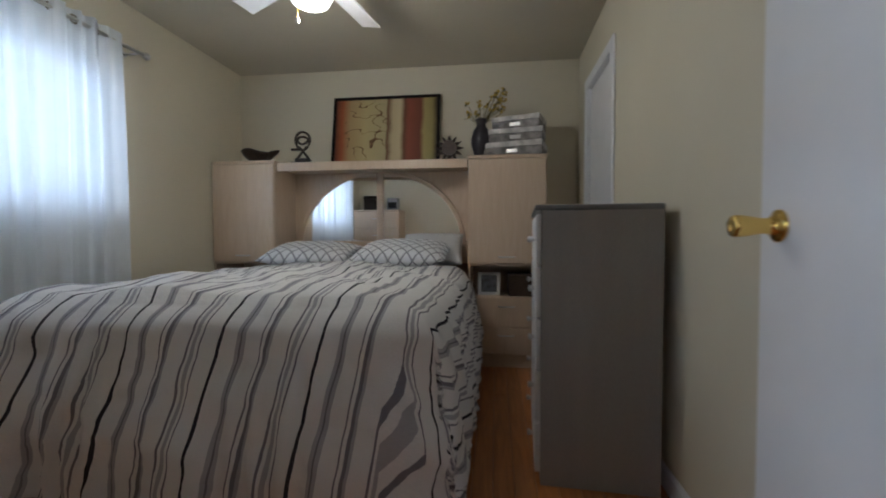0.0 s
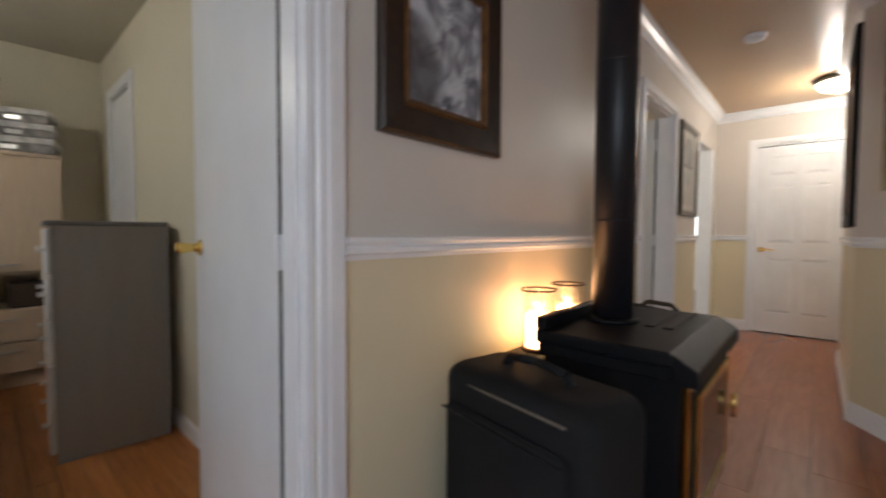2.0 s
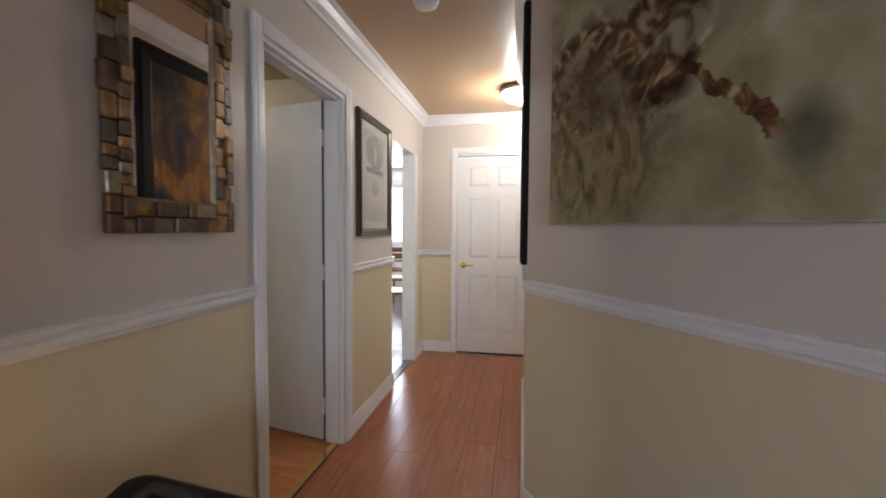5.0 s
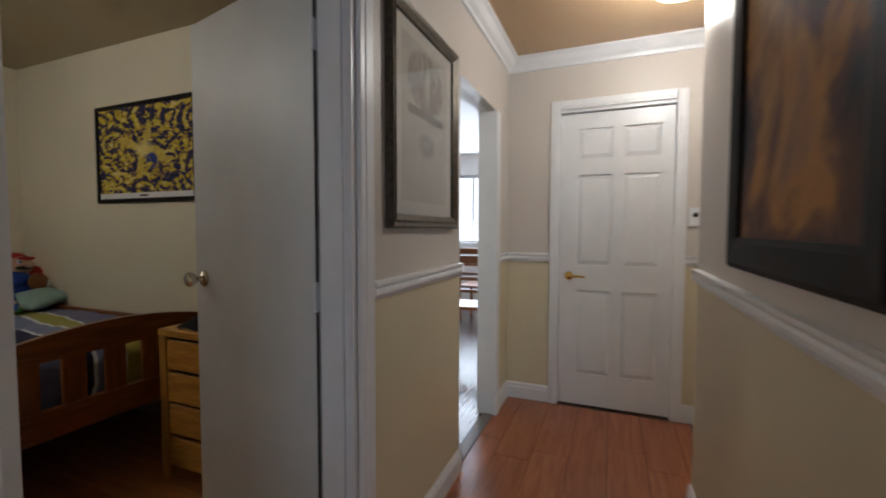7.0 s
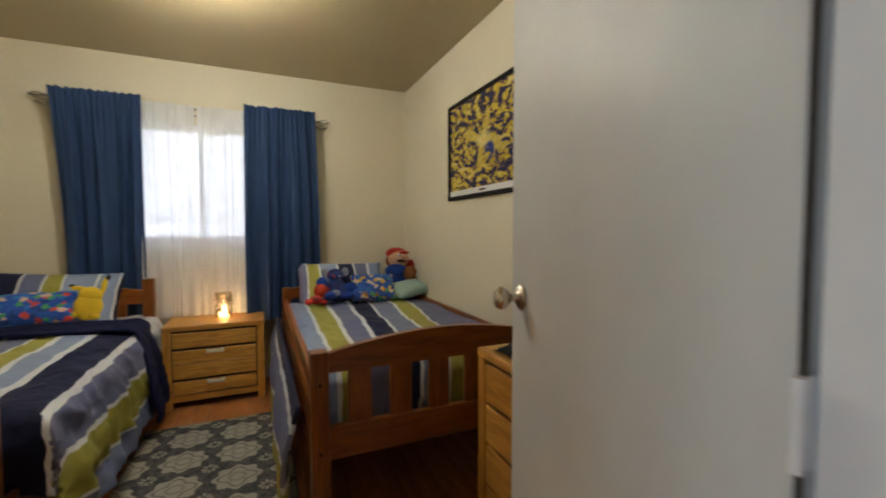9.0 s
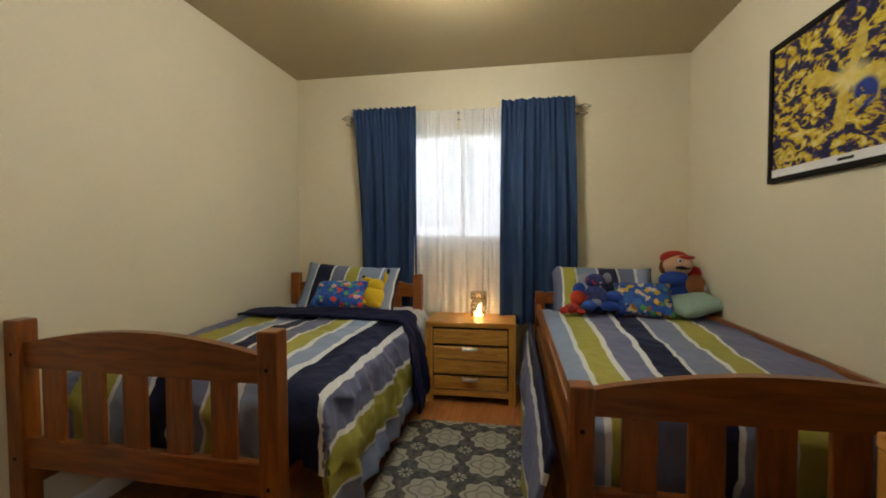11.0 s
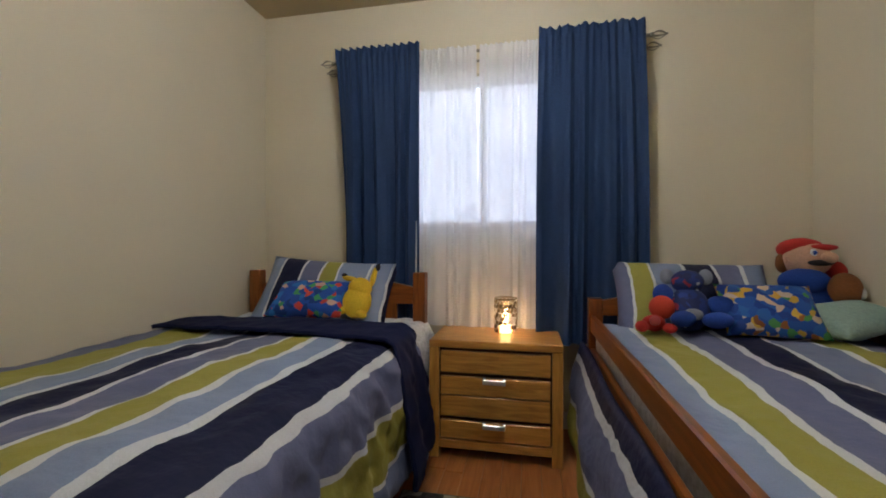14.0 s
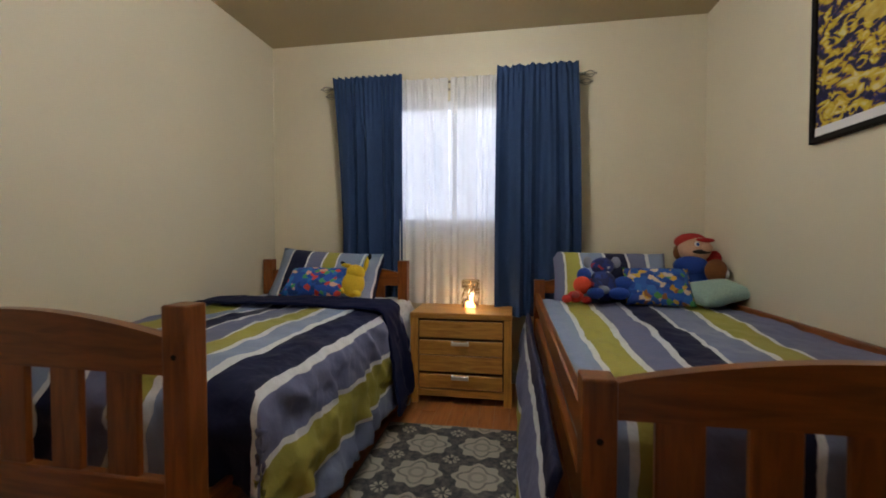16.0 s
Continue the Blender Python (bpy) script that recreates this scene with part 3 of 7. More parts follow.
# ---- doors ----
# near-black colour for the shade in the gap between slab and jamb
HINGE_SHADE = mat("hinge_gap_shade", (0.075, 0.065, 0.058), 0.8, grain=0.2, grain_scale=30)
BALL_KNOB = [(0.0, 0.0), (0.033, 0.0), (0.033, 0.004), (0.022, 0.011), (0.010, 0.014), (0.010, 0.032), (0.021, 0.038), (0.0275, 0.048),
             (0.028, 0.058), (0.023, 0.066), (0.012, 0.069), (0.0, 0.0695)]
TULIP_KNOB = [(0.0, 0.0), (0.030, 0.0), (0.030, 0.004), (0.026, 0.007), (0.019, 0.010), (0.0145, 0.020), (0.0150, 0.032), (0.0185, 0.048),
              (0.0205, 0.064), (0.0205, 0.074), (0.0185, 0.078), (0.009, 0.079), (0.0085, 0.076), (0.0, 0.076)]


def slab_door(name, hx, hy, width, angle, material, knob_z, knob_mat, label, profile=BALL_KNOB):
    """A flush door hinged at (hx, hy); at angle 90 it stands square to the wall."""
    d = tagged(thing(name, hx, hy, 0, label, "door", rz=angle), kind="structure")
    part("slab", box(0.007, width, -0.035, 0, 0.012, 2.015, 0.002), material, d)
    # added thin strip that draws the gap's shade as a dark line
    part("hinge_gap_strip", box(0.003, 0.0068, -0.0085, -0.001, 0.013, 2.014), HINGE_SHADE, d, "dark strip standing in for shade in the hinge gap")
    for s, sy in ((1, 0.0), (-1, -0.035)):
        bm = lathe(profile, 28)
        part("knob", bm, knob_mat, d, "", True, pose(width - 0.062, sy, knob_z, -90 * s, 0, 0))
    part("latch_plate", box(width - 0.0005, width + 0.0015, -0.029, -0.006, knob_z - 0.03, knob_z + 0.03, 0.0005), knob_mat, d)
    for z in (0.22, 1.02, 1.80):
        bm = tube((0.0, 0.006, z - 0.045), (0.0, 0.006, z + 0.045), 0.006, n=10)
        box(0.0, 0.002, -0.030, 0.004, z - 0.045, z + 0.045, bm=bm)
        part("hinge", bm, WHITE, d)
    return d


slab_door("door_1", 1.813, 0.8875, 0.770, 86.0, DOOR_WHITE, 1.012, BRASS, "white flush bedroom door standing open with a brass knob", TULIP_KNOB)
slab_door("door_2", 5.050, 0.8875, 0.730, 78.0, DOOR_KIDS, 1.033, NICKEL, "white flush door, its paint darkened for shade, standing open with a nickel knob")


def panel_door():
    """The six-panel door that closes the end of the hall, seen from the west."""
    d = tagged(thing("door_3", EX + 0.035, 0.398, 0, "closed white six-panel door with a brass lever", "door"), kind="structure")
    w = 0.696
    bm = box(0.004, 0.040, -w, 0, 0.008, 2.012)
    part("slab", bm, DOOR_WHITE, d)
    cols = ((-0.335, -0.115), (-0.620, -0.400))
    rows = ((0.225, 0.810), (0.982, 1.595), (1.706, 1.907))
    rails = [(-w, -0.620, 0.008, 2.012), (-0.400, -0.335, 0.008, 2.012), (-0.115, 0, 0.008, 2.012)]
    for a, b in cols:
        for lo, hi in ((0.008, 0.225), (0.810, 0.982), (1.595, 1.706), (1.907, 2.012)):
            rails.append((a, b, lo, hi))
    bm = bmesh.new()
    for a, b, lo, hi in rails:
        box(-0.012, 0.004, a, b, lo, hi, bm=bm)
    part("rails", bm, DOOR_WHITE, d)
    for a, b in cols:
        for lo, hi in rows:
            bm = bmesh.new()
            o = [bm.verts.new((0.003, y, z)) for y, z in ((a, lo), (b, lo), (b, hi), (a, hi))]
            k = [bm.verts.new((-0.009, y, z)) for y, z in ((a + 0.030, lo + 0.030), (b - 0.030, lo + 0.030), (b - 0.030, hi - 0.030), (a + 0.030, hi - 0.030))]
            bm.faces.new(k)
            for i in range(4):
                bm.faces.new((o[i], o[(i + 1) % 4], k[(i + 1) % 4], k[i]))
            part("panel", bm, DOOR_WHITE, d)
    bm = lathe([(0.0, 0.0), (0.030, 0.0), (0.030, 0.005), (0.018, 0.012), (0.011, 0.014), (0.011, 0.045), (0.0, 0.046)], 20)
    part("rose", bm, BRASS, d, "", True, pose(-0.012, -0.062, 0.905, 0, -90, 0))
    bm = tube((-0.048, -0.062, 0.905), (-0.052, -0.12, 0.908), 0.010, 0.009, 12)
    tube((-0.052, -0.12, 0.908), (-0.046, -0.172, 0.902), 0.009, 0.006, 12, bm)
    part("lever", bm, BRASS, d, "", True)
    fr = structure("door_frame_3", wall_y(-0.303, 0.403, EX - 0.002, EX + 0.112, 2.036, [(-0.300, 0.400, 0, 2.018)]), WHITE, "white frame of the panelled door")
    for a, b, hi in ((0.4005, 0.465, 2.10), (-0.365, -0.3005, 2.10)):
        bm = box(EX - 0.020, EX - 0.0025, a, b, 0, hi, 0.005)
        box(EX - 0.024, EX - 0.004, a + 0.02, b - 0.018, 0, hi - 0.02, 0.003, bm)
        part("casing", bm, WHITE, fr)
    bm = box(EX - 0.020, EX - 0.0025, -0.3, 0.4, 2.0385, 2.10, 0.005)
    box(EX - 0.024, EX - 0.004, -0.3, 0.4, 2.056, 2.082, 0.003, bm)
    part("casing", bm, WHITE, fr)


panel_door()

# closet door in the bedroom's east wall
d = tagged(thing("door_4", AX1, 3.64, 0, "closed white closet door in a white frame", "door"), kind="structure")
part("slab", box(0.012, 0.047, -0.30, 0.30, 0.01, 2.06, 0.002), DOOR_WHITE, d)
bm = wall_x(-0.32, 0.32, -0.002, 0.1, 2.0895, [(-0.305, 0.305, 0, 2.068)])
for v in bm.verts:
    v.co = Vector((v.co.y, v.co.x, v.co.z))
part("jamb", bm, WHITE, d)
for a, b, lo, hi in ((-0.385, -0.308, 0, 2.145), (0.308, 0.385, 0, 2.145), (-0.308, 0.308, 2.072, 2.145)):
    part("casing", box(-0.018, -0.003, a, b, lo, hi, 0.004), WHITE, d)


# ---- windows ----
def window_unit(name, span, face, axis, label, sill=True):
    """A sliding window in a wall; span is (from, to, sill, head), face the outside plane offset by the wall."""
    a, b, lo, hi = span
    w = tagged(thing(name, 0, 0, 0, label, "window"), kind="structure")

    def put(u0, u1, v0, v1, z0, z1, bev=0.0):
        return box(u0, u1, v0, v1, z0, z1, bev) if axis == "x" else box(v0, v1, u0, u1, z0, z1, bev)

    f0, f1 = face
    for u0, u1, z0, z1 in ((a + 0.001, a + 0.05, lo + 0.001, hi - 0.001), (b - 0.05, b - 0.001, lo + 0.001, hi - 0.001),
                           (a + 0.05, b - 0.05, lo + 0.001, lo + 0.05), (a + 0.05, b - 0.05, hi - 0.05, hi - 0.001)):
        part("window_frame", put(u0, u1, f0, f1, z0, z1, 0.004), VINYL, w)
    mid = (a + b) / 2
    part("mullion", put(mid - 0.014, mid + 0.014, f0 + 0.004, f1 - 0.004, lo + 0.05, hi - 0.05, 0.003), VINYL, w)
    for u0, u1 in ((a + 0.05, mid - 0.014), (mid + 0.014, b - 0.05)):
        c = (f0 + f1) / 2
        p = part("pane", put(u0, u1, c - 0.003, c + 0.003, lo + 0.05, hi - 0.05), PANE, w)
        p.visible_shadow = False
    return w


window_unit("window_1", WIN_A, (AX0 - 0.10, AX0 - 0.04), "y", "white sliding window behind sheer curtains")
window_unit("window_2", WIN_B, (KY1 + 0.04, KY1 + 0.10), "x", "white sliding window behind curtains")
window_unit("window_3", (1.45, 2.95, 1.0, 2.12), (10.63, 10.69), "y", "bright white dining room window")
window_unit("window_4", (-2.5, -0.5, 0.85, 2.15), (-0.69, -0.63), "y", "white living room window")
part("window_sill", box(WIN_B[0] - 0.04, WIN_B[1] + 0.04, KY1 - 0.035, KY1 + 0.039, WIN_B[2] - 0.022, WIN_B[2] - 0.001, 0.004), WHITE, bpy.data.objects["window_2"])
part("window_sill", box(AX0 - 0.039, AX0 + 0.03, WIN_A[0] - 0.04, WIN_A[1] + 0.04, WIN_A[2] - 0.022, WIN_A[2] - 0.001, 0.004), WHITE, bpy.data.objects["window_1"])


# ---- curtains ----
def curtain(name, u0, u1, z0, z1, plane, axis, folds, depth, material, label, lean0=0.0, lean1=0.0, top_pinch=0.3, head=None, seed=1):
    """A hanging cloth with soft folds that deepen downwards; head is the height of the rod under a gathered ruffle."""
    rnd = random.Random(seed)
    ph = [rnd.uniform(0, 6.28) for _ in range(6)]

    def f(s, t):
        z = z0 + (z1 - z0) * t
        down = 1 - t
        d = math.sin(math.pi / 2 * min(1, down * 1.35))
        u = (u0 + lean0 * d) * (1 - s) + (u1 + lean1 * d) * s
        warp = s + 0.035 * math.sin(4.3 * s * math.pi + ph[0]) + 0.012 * math.sin(9 * s + 2.2 * down + ph[4])
        a = depth * (top_pinch + (1 - top_pinch) * min(1, down * 1.6))
        wave = math.sin(2 * math.pi * folds * warp + ph[1] + 0.5 * down)
        wave = math.copysign(abs(wave) ** 0.8, wave)
        w = a * (wave + 0.28 * math.sin(2 * math.pi * folds * 2.3 * warp + ph[2]) * (0.5 + 0.5 * t) + 0.4 * math.sin(2 * math.pi * folds * 0.37 * warp + ph[3] + down))
        if head:
            near = math.exp(-((z - head) / 0.22) ** 2)
            w += near * 0.24 * depth * math.sin(2 * math.pi * folds * 3.1 * s + ph[5])
            if z > head:
                k = (z - head) / (z1 - head)
                w *= 0.45
                g = noise.noise(Vector((s * folds * 3.0 + seed, seed, 0)))
                w += 0.40 * depth * k * math.sin(2 * math.pi * folds * 2.3 * s + 3.0 * g)
                z += k * (0.012 * g + 0.0015 * math.sin(2 * math.pi * folds * 2.3 * s + 3.0 * g + 0.8) - 0.004)
            else:
                w *= 1 - 0.55 * math.exp(-((z - head) / 0.03) ** 2)
        return (u, plane - w, z) if axis == "x" else (plane + w, u, z)

    bm = sheet(f, int(folds * 30), 64 if head else 40)
    ob = new(name, finish(name, bm, material, True))
    return tagged(ob, label, "curtain")


def rod(name, u0, u1, z, plane, wall, axis, material, radius, label, cage=True):
    def p(u, d, zz):
        return (u, d, zz) if axis == "x" else (d, u, zz)
    r = thing(name, 0, 0, 0, label, "curtain rod")
    part("pole", tube(p(u0, plane, z), p(u1, plane, z), radius, n=12), material, r, "", True)
    for u, s in ((u0, -1), (u1, 1)):
        bm = ball(p(u + s * 0.004, plane, z), radius * 1.5, 10)
        if cage:
            for k in range(5):
                ang = 2 * math.pi * k / 5
                pts = [(s * 0.075 * i / 6, 0.021 * math.sin(math.pi * i / 6)) for i in range(7)]
                for (a, ra), (b, rb) in zip(pts, pts[1:]):
                    tube(p(u + a, plane + ra * math.cos(ang), z + ra * math.sin(ang)), p(u + b, plane + rb * math.cos(ang), z + rb * math.sin(ang)), 0.0026, n=5, bm=bm)
            ball(p(u + s * 0.078, plane, z), 0.006, 8, bm)
        else:
            ball(p(u + s * 0.02, plane, z), radius * 2.0, 12, bm)
        part("finial", bm, material, r, "", True)
    for u in (u0 + 0.05, u1 - 0.05):
        bm = tube(p(u, plane, z - 0.012), p(u, wall, z - 0.012), 0.006, n=8)
        tube(p(u, wall, z - 0.012), p(u, wall + (0.008 if axis == "y" else -0.008), z - 0.012), 0.02, n=12, bm=bm)
        part("bracket", bm, material, r, "", True)
    return r


YC = KY1 - 0.085
rod("curtain_rod", 3.33, 5.07, 2.088, YC, KY1, "x", PEWTER, 0.008, "pewter curtain rod with twisted cage finials")
rod("curtain_rod", 3.345, 5.055, 2.052, KY1 - 0.040, KY1, "x", PEWTER, 0.007, "thin pewter rod behind the blue curtains")
curtain("curtain", 3.365, 3.868, 0.50, 2.140, YC - 0.066, "x", 5, 0.029, BLUE, "blue cotton curtain gathered on a rod", 0.052, -0.006, 0.30, 2.092, 3)
curtain("curtain", 4.512, 5.030, 0.50, 2.150, YC - 0.066, "x", 5, 0.029, BLUE, "blue cotton curtain gathered on a rod", -0.012, 0.026, 0.30, 2.098, 8)
curtain("sheer_curtain", 3.80, 4.180, 0.565, 2.112, YC - 0.026, "x", 6, 0.010, SHEER, "white sheer curtain in front of the window", 0.0, 0.010, 0.6, 2.085, 5)
curtain("sheer_curtain", 4.198, 4.58, 0.565, 2.112, YC - 0.026, "x", 6, 0.010, SHEER, "white sheer curtain in front of the window", -0.010, 0.0, 0.6, 2.085, 6)

rod("curtain_rod", 1.30, 3.17, 2.135, AX0 + 0.10, AX0, "y", STEEL, 0.011, "steel curtain rod with ball finials", cage=False)
for i, (a, b) in enumerate(((1.42, 2.30), (2.20, 3.02))):
    c = curtain("sheer_curtain", a, b, 0.02, 2.19, AX0 + 0.10, "y", 7, 0.022, SHEER_BED, "pale blue sheer grommet curtain on a steel rod", 0.02, 0.02, 0.8, None, 11 + i)
    for k in range(7):
        y = a + (b - a) * (k + 0.5) / 7
        bm = bmesh.new()
        rr = [[bm.verts.new((AX0 + 0.10 + 0.004 * math.sin(q), y + (0.020 + 0.006 * math.cos(q)) * math.cos(w), 2.135 + (0.020 + 0.006 * math.cos(q)) * math.sin(w))) for q in [2 * math.pi * j / 6 for j in range(6)]] for w in [2 * math.pi * n / 16 for n in range(16)]]
        for n in range(16):
            for j in range(6):
                bm.faces.new((rr[n][j], rr[(n + 1) % 16][j], rr[(n + 1) % 16][(j + 1) % 6], rr[n][(j + 1) % 6]))
        part("grommet", bm, PEWTER, c, "dark metal grommet", True)


# ---- bedding ----
def drape(name, x0, x1, y0, y1, top, side_drop, foot_drop, material, label, flare=0.06, lump=0.012, seed=0, left_drop=None, u_off=0.0, folds=9.0, round_r=0.07, category="comforter", skew=0.0, fan=0.0, crease=1.0):
    """A quilt over a mattress: top from x0 to x1 and y0 (foot) to y1, hanging down at the sides and the foot."""
    left_drop = side_drop if left_drop is None else left_drop
    wtop, ltop = x1 - x0, y1 - y0
    total_u = left_drop + wtop + side_drop
    total_v = foot_drop + ltop
    nu, nv = 120, 130

    def fall(e, r):
        """Arc over a rounded edge: distance e past the edge gives (out, down)."""
        q = r * math.pi / 2
        if e <= 0:
            return e, 0.0
        if e < q:
            return r * math.sin(e / r), r * (1 - math.cos(e / r))
        return r, r + e - q

    def f(s, t):
        u = -left_drop + s * total_u
        v = -foot_drop + t * total_v
        dz = 0.0
        x = u
        if u > wtop:
            o, d = fall(u - wtop, round_r)
            x, dz = wtop + o, d
        elif u < 0:
            o, d = fall(-u, round_r)
            x, dz = -o, d
        y = v
        if v < 0:
            o, d = fall(-v, round_r)
            y, dz = -o, max(dz, d)
        px, py, pz = x0 + x, y0 + y, top - dz
        w = noise.noise(Vector((px * 3.1 + seed, py * 2.7, 3.0 + seed)))
        w2 = noise.noise(Vector((px * 9 + seed, py * 8, pz * 6)))
        if dz < 0.02:
            w3 = noise.noise(Vector((px * 26 + seed, py * 15, 1.5 + seed)))
            fold = 1 - abs(noise.noise(Vector((px * 5 - py * 3 + seed, py * 2.2 + px, seed * 1.7)))) * 2.2
            pz += lump * w + lump * 0.45 * w2 + 0.0045 * w3 + lump * 0.8 * math.sin(max(0, min(1, u / wtop)) * math.pi) + crease * 0.008 * max(0.0, fold)
        else:
            k = min(1.0, dz / 0.45)
            soft = min(1.0, dz / 0.08)
            rip = math.sin(folds * (py + 0.4 * w) * 2 * math.pi / 1.9 + seed)
            w4 = noise.noise(Vector((py * 14 + px * 5 + seed, pz * 22 + py * 8, seed)))
            rip2 = math.sin(folds * (px + 0.4 * w) * 2 * math.pi / 1.9 + seed)
            # slanting creases where the cloth hangs and bunches
            a, b = noise.noise(Vector(((py + px) * 6.0 + pz * 3.5, pz * 3.0 - py * 1.5, seed + 4.0))), noise.noise(Vector(((py + px) * 15.0 - pz * 7.0, pz * 6.0, seed + 9.0)))
            bunch = crease * soft * (0.020 * (1 - 2.4 * abs(a)) + 0.010 * (1 - 2.4 * abs(b)))
            if u > wtop:
                px += k * (flare + 0.012 * rip) + 0.020 * w2 * soft + 0.010 * w4 + bunch
            if u < 0:
                px -= k * (flare + 0.020 * rip) + 0.010 * w2
            if v < 0:
                py -= k * (flare + 0.016 * rip2) + 0.018 * w2 + 0.008 * w4 + bunch
            pz += 0.016 * w * k
        return px, py, max(pz, 0.012)

    def uv(s, t):
        u, v = s * total_u, t * total_v
        hang = max(0.0, foot_drop - v)
        return u_off + u * (1 - fan * (v - foot_drop - ltop / 2)) + skew * hang, v

    bm = sheet(f, nu, nv, uv=uv)
    ob = new(name, finish(name, bm, material, True))
    sol = ob.modifiers.new("thickness", "SOLIDIFY")
    sol.thickness, sol.offset = 0.018, -1
    return tagged(ob, label, category)


def cushion_mesh(w, h, t, n=16, uv_scale=1.0, wobble=0.01, seed=0, frill=0.0):
    """A stuffed pillow lying in its own xy plane."""
    bm = bmesh.new()
    layer = bm.loops.layers.uv.verify()
    for side in (1, -1):
        g = {}
        for i in range(n + 1):
            for j in range(n + 1):
                a, b = 2 * i / n - 1, 2 * j / n - 1
                e = (1 - abs(a) ** 3.2) * (1 - abs(b) ** 3.2)
                x, y = a * w / 2 * (1 - 0.05 * (1 - b * b) * abs(a)), b * h / 2 * (1 - 0.08 * (1 - a * a) * abs(b))
                z = side * t / 2 * max(0.0, e) ** 0.62
                z += wobble * noise.noise(Vector((x * 9 + seed, y * 9, side * 2.0))) * max(0.0, e)
                g[i, j] = bm.verts.new((x, y, z))
        for i in range(n):
            for j in range(n):
                q = ((i, j), (i + 1, j), (i + 1, j + 1), (i, j + 1))
                face = bm.faces.new([g[k] for k in q])
                for lp, (a, b) in zip(face.loops, q):
                    lp[layer].uv = (a / n * w * uv_scale, b / n * h * uv_scale)
    bmesh.ops.remove_doubles(bm, verts=bm.verts, dist=1e-4)
    return bm


def cushion(name, m, w, h, t, material, label, category="pillow", seed=0):
    ob = new(name, finish(name, cushion_mesh(w, h, t, seed=seed), material, True))
    ob.matrix_world = m
    return tagged(ob, label, category)


DUSK = (0.19, 0.225, 0.36)
BANDS_R = [(0.127, SKYB), (0.020, CREAM), (0.105, OLIVE), (0.028, CREAM), (0.110, SLATE), (0.025, CREAM), (0.115, NAVY), (0.015, CREAM),
           (0.127, DUSK), (0.022, CREAM), (0.110, OLIVE), (0.020, CREAM), (0.30, SLATE)]
QUILT_R = stripes("striped_quilt_right", BANDS_R, sum(w for w, _ in BANDS_R))
BANDS_L = [(0.092, SLATE), (0.178, OLIVE), (0.020, CREAM), (0.125, SKYB), (0.025, CREAM), (0.100, NAVY), (0.024, CREAM), (0.106, SLATE), (0.018, CREAM), (0.094, OLIVE), (0.024, CREAM),
           (0.109, SKYB), (0.032, CREAM), (0.153, NAVY), (0.028, CREAM), (0.142, SLATE), (0.022, CREAM), (0.158, OLIVE), (0.012, CREAM), (0.30, DUSK)]
QUILT_L = stripes("striped_quilt_left", BANDS_L, sum(w for w, _ in BANDS_L))
NAVY_CLOTH = mat("navy_quilt_lining", NAVY, 0.85, spec=0.15, grain=0.2, grain_scale=220, bump=0.2, bump_scale=30)
LINEN = mat("pale_patterned_sheet", (0.52, 0.54, 0.58), 0.9, grain=0.22, grain_scale=60, bump=0.2, bump_scale=60)
MATTRESS = mat("mattress_ticking", (0.55, 0.55, 0.56), 0.9, grain=0.1, grain_scale=50)


def arched_rail(x0, x1, z_lo, z_edge, z_mid, y0, y1, flat=0.0):
    """A board whose top edge bows up towards the middle."""
    n = 24
    top = []
    for i in range(n + 1):
        s = i / n
        top.append((x0 + (x1 - x0) * s, z_edge + (z_mid - z_edge) * math.sin(math.pi * s) ** 0.9))
    bm = bmesh.new()
    rows = []
    for y in (y0, y1):
        rows.append(([bm.verts.new((x, y, z_lo)) for x, _ in top], [bm.verts.new((x, y, z)) for x, z in top]))
    for lo, hi in rows:
        for i in range(n):
            bm.faces.new((lo[i], lo[i + 1], hi[i + 1], hi[i]))
    for k in (0, 1):
        for i in range(n):
            bm.faces.new((rows[0][k][i], rows[0][k][i + 1], rows[1][k][i + 1], rows[1][k][i]))
    for i in (0, n):
        bm.faces.new((rows[0][0][i], rows[0][1][i], rows[1][1][i], rows[1][0][i]))
    return bm


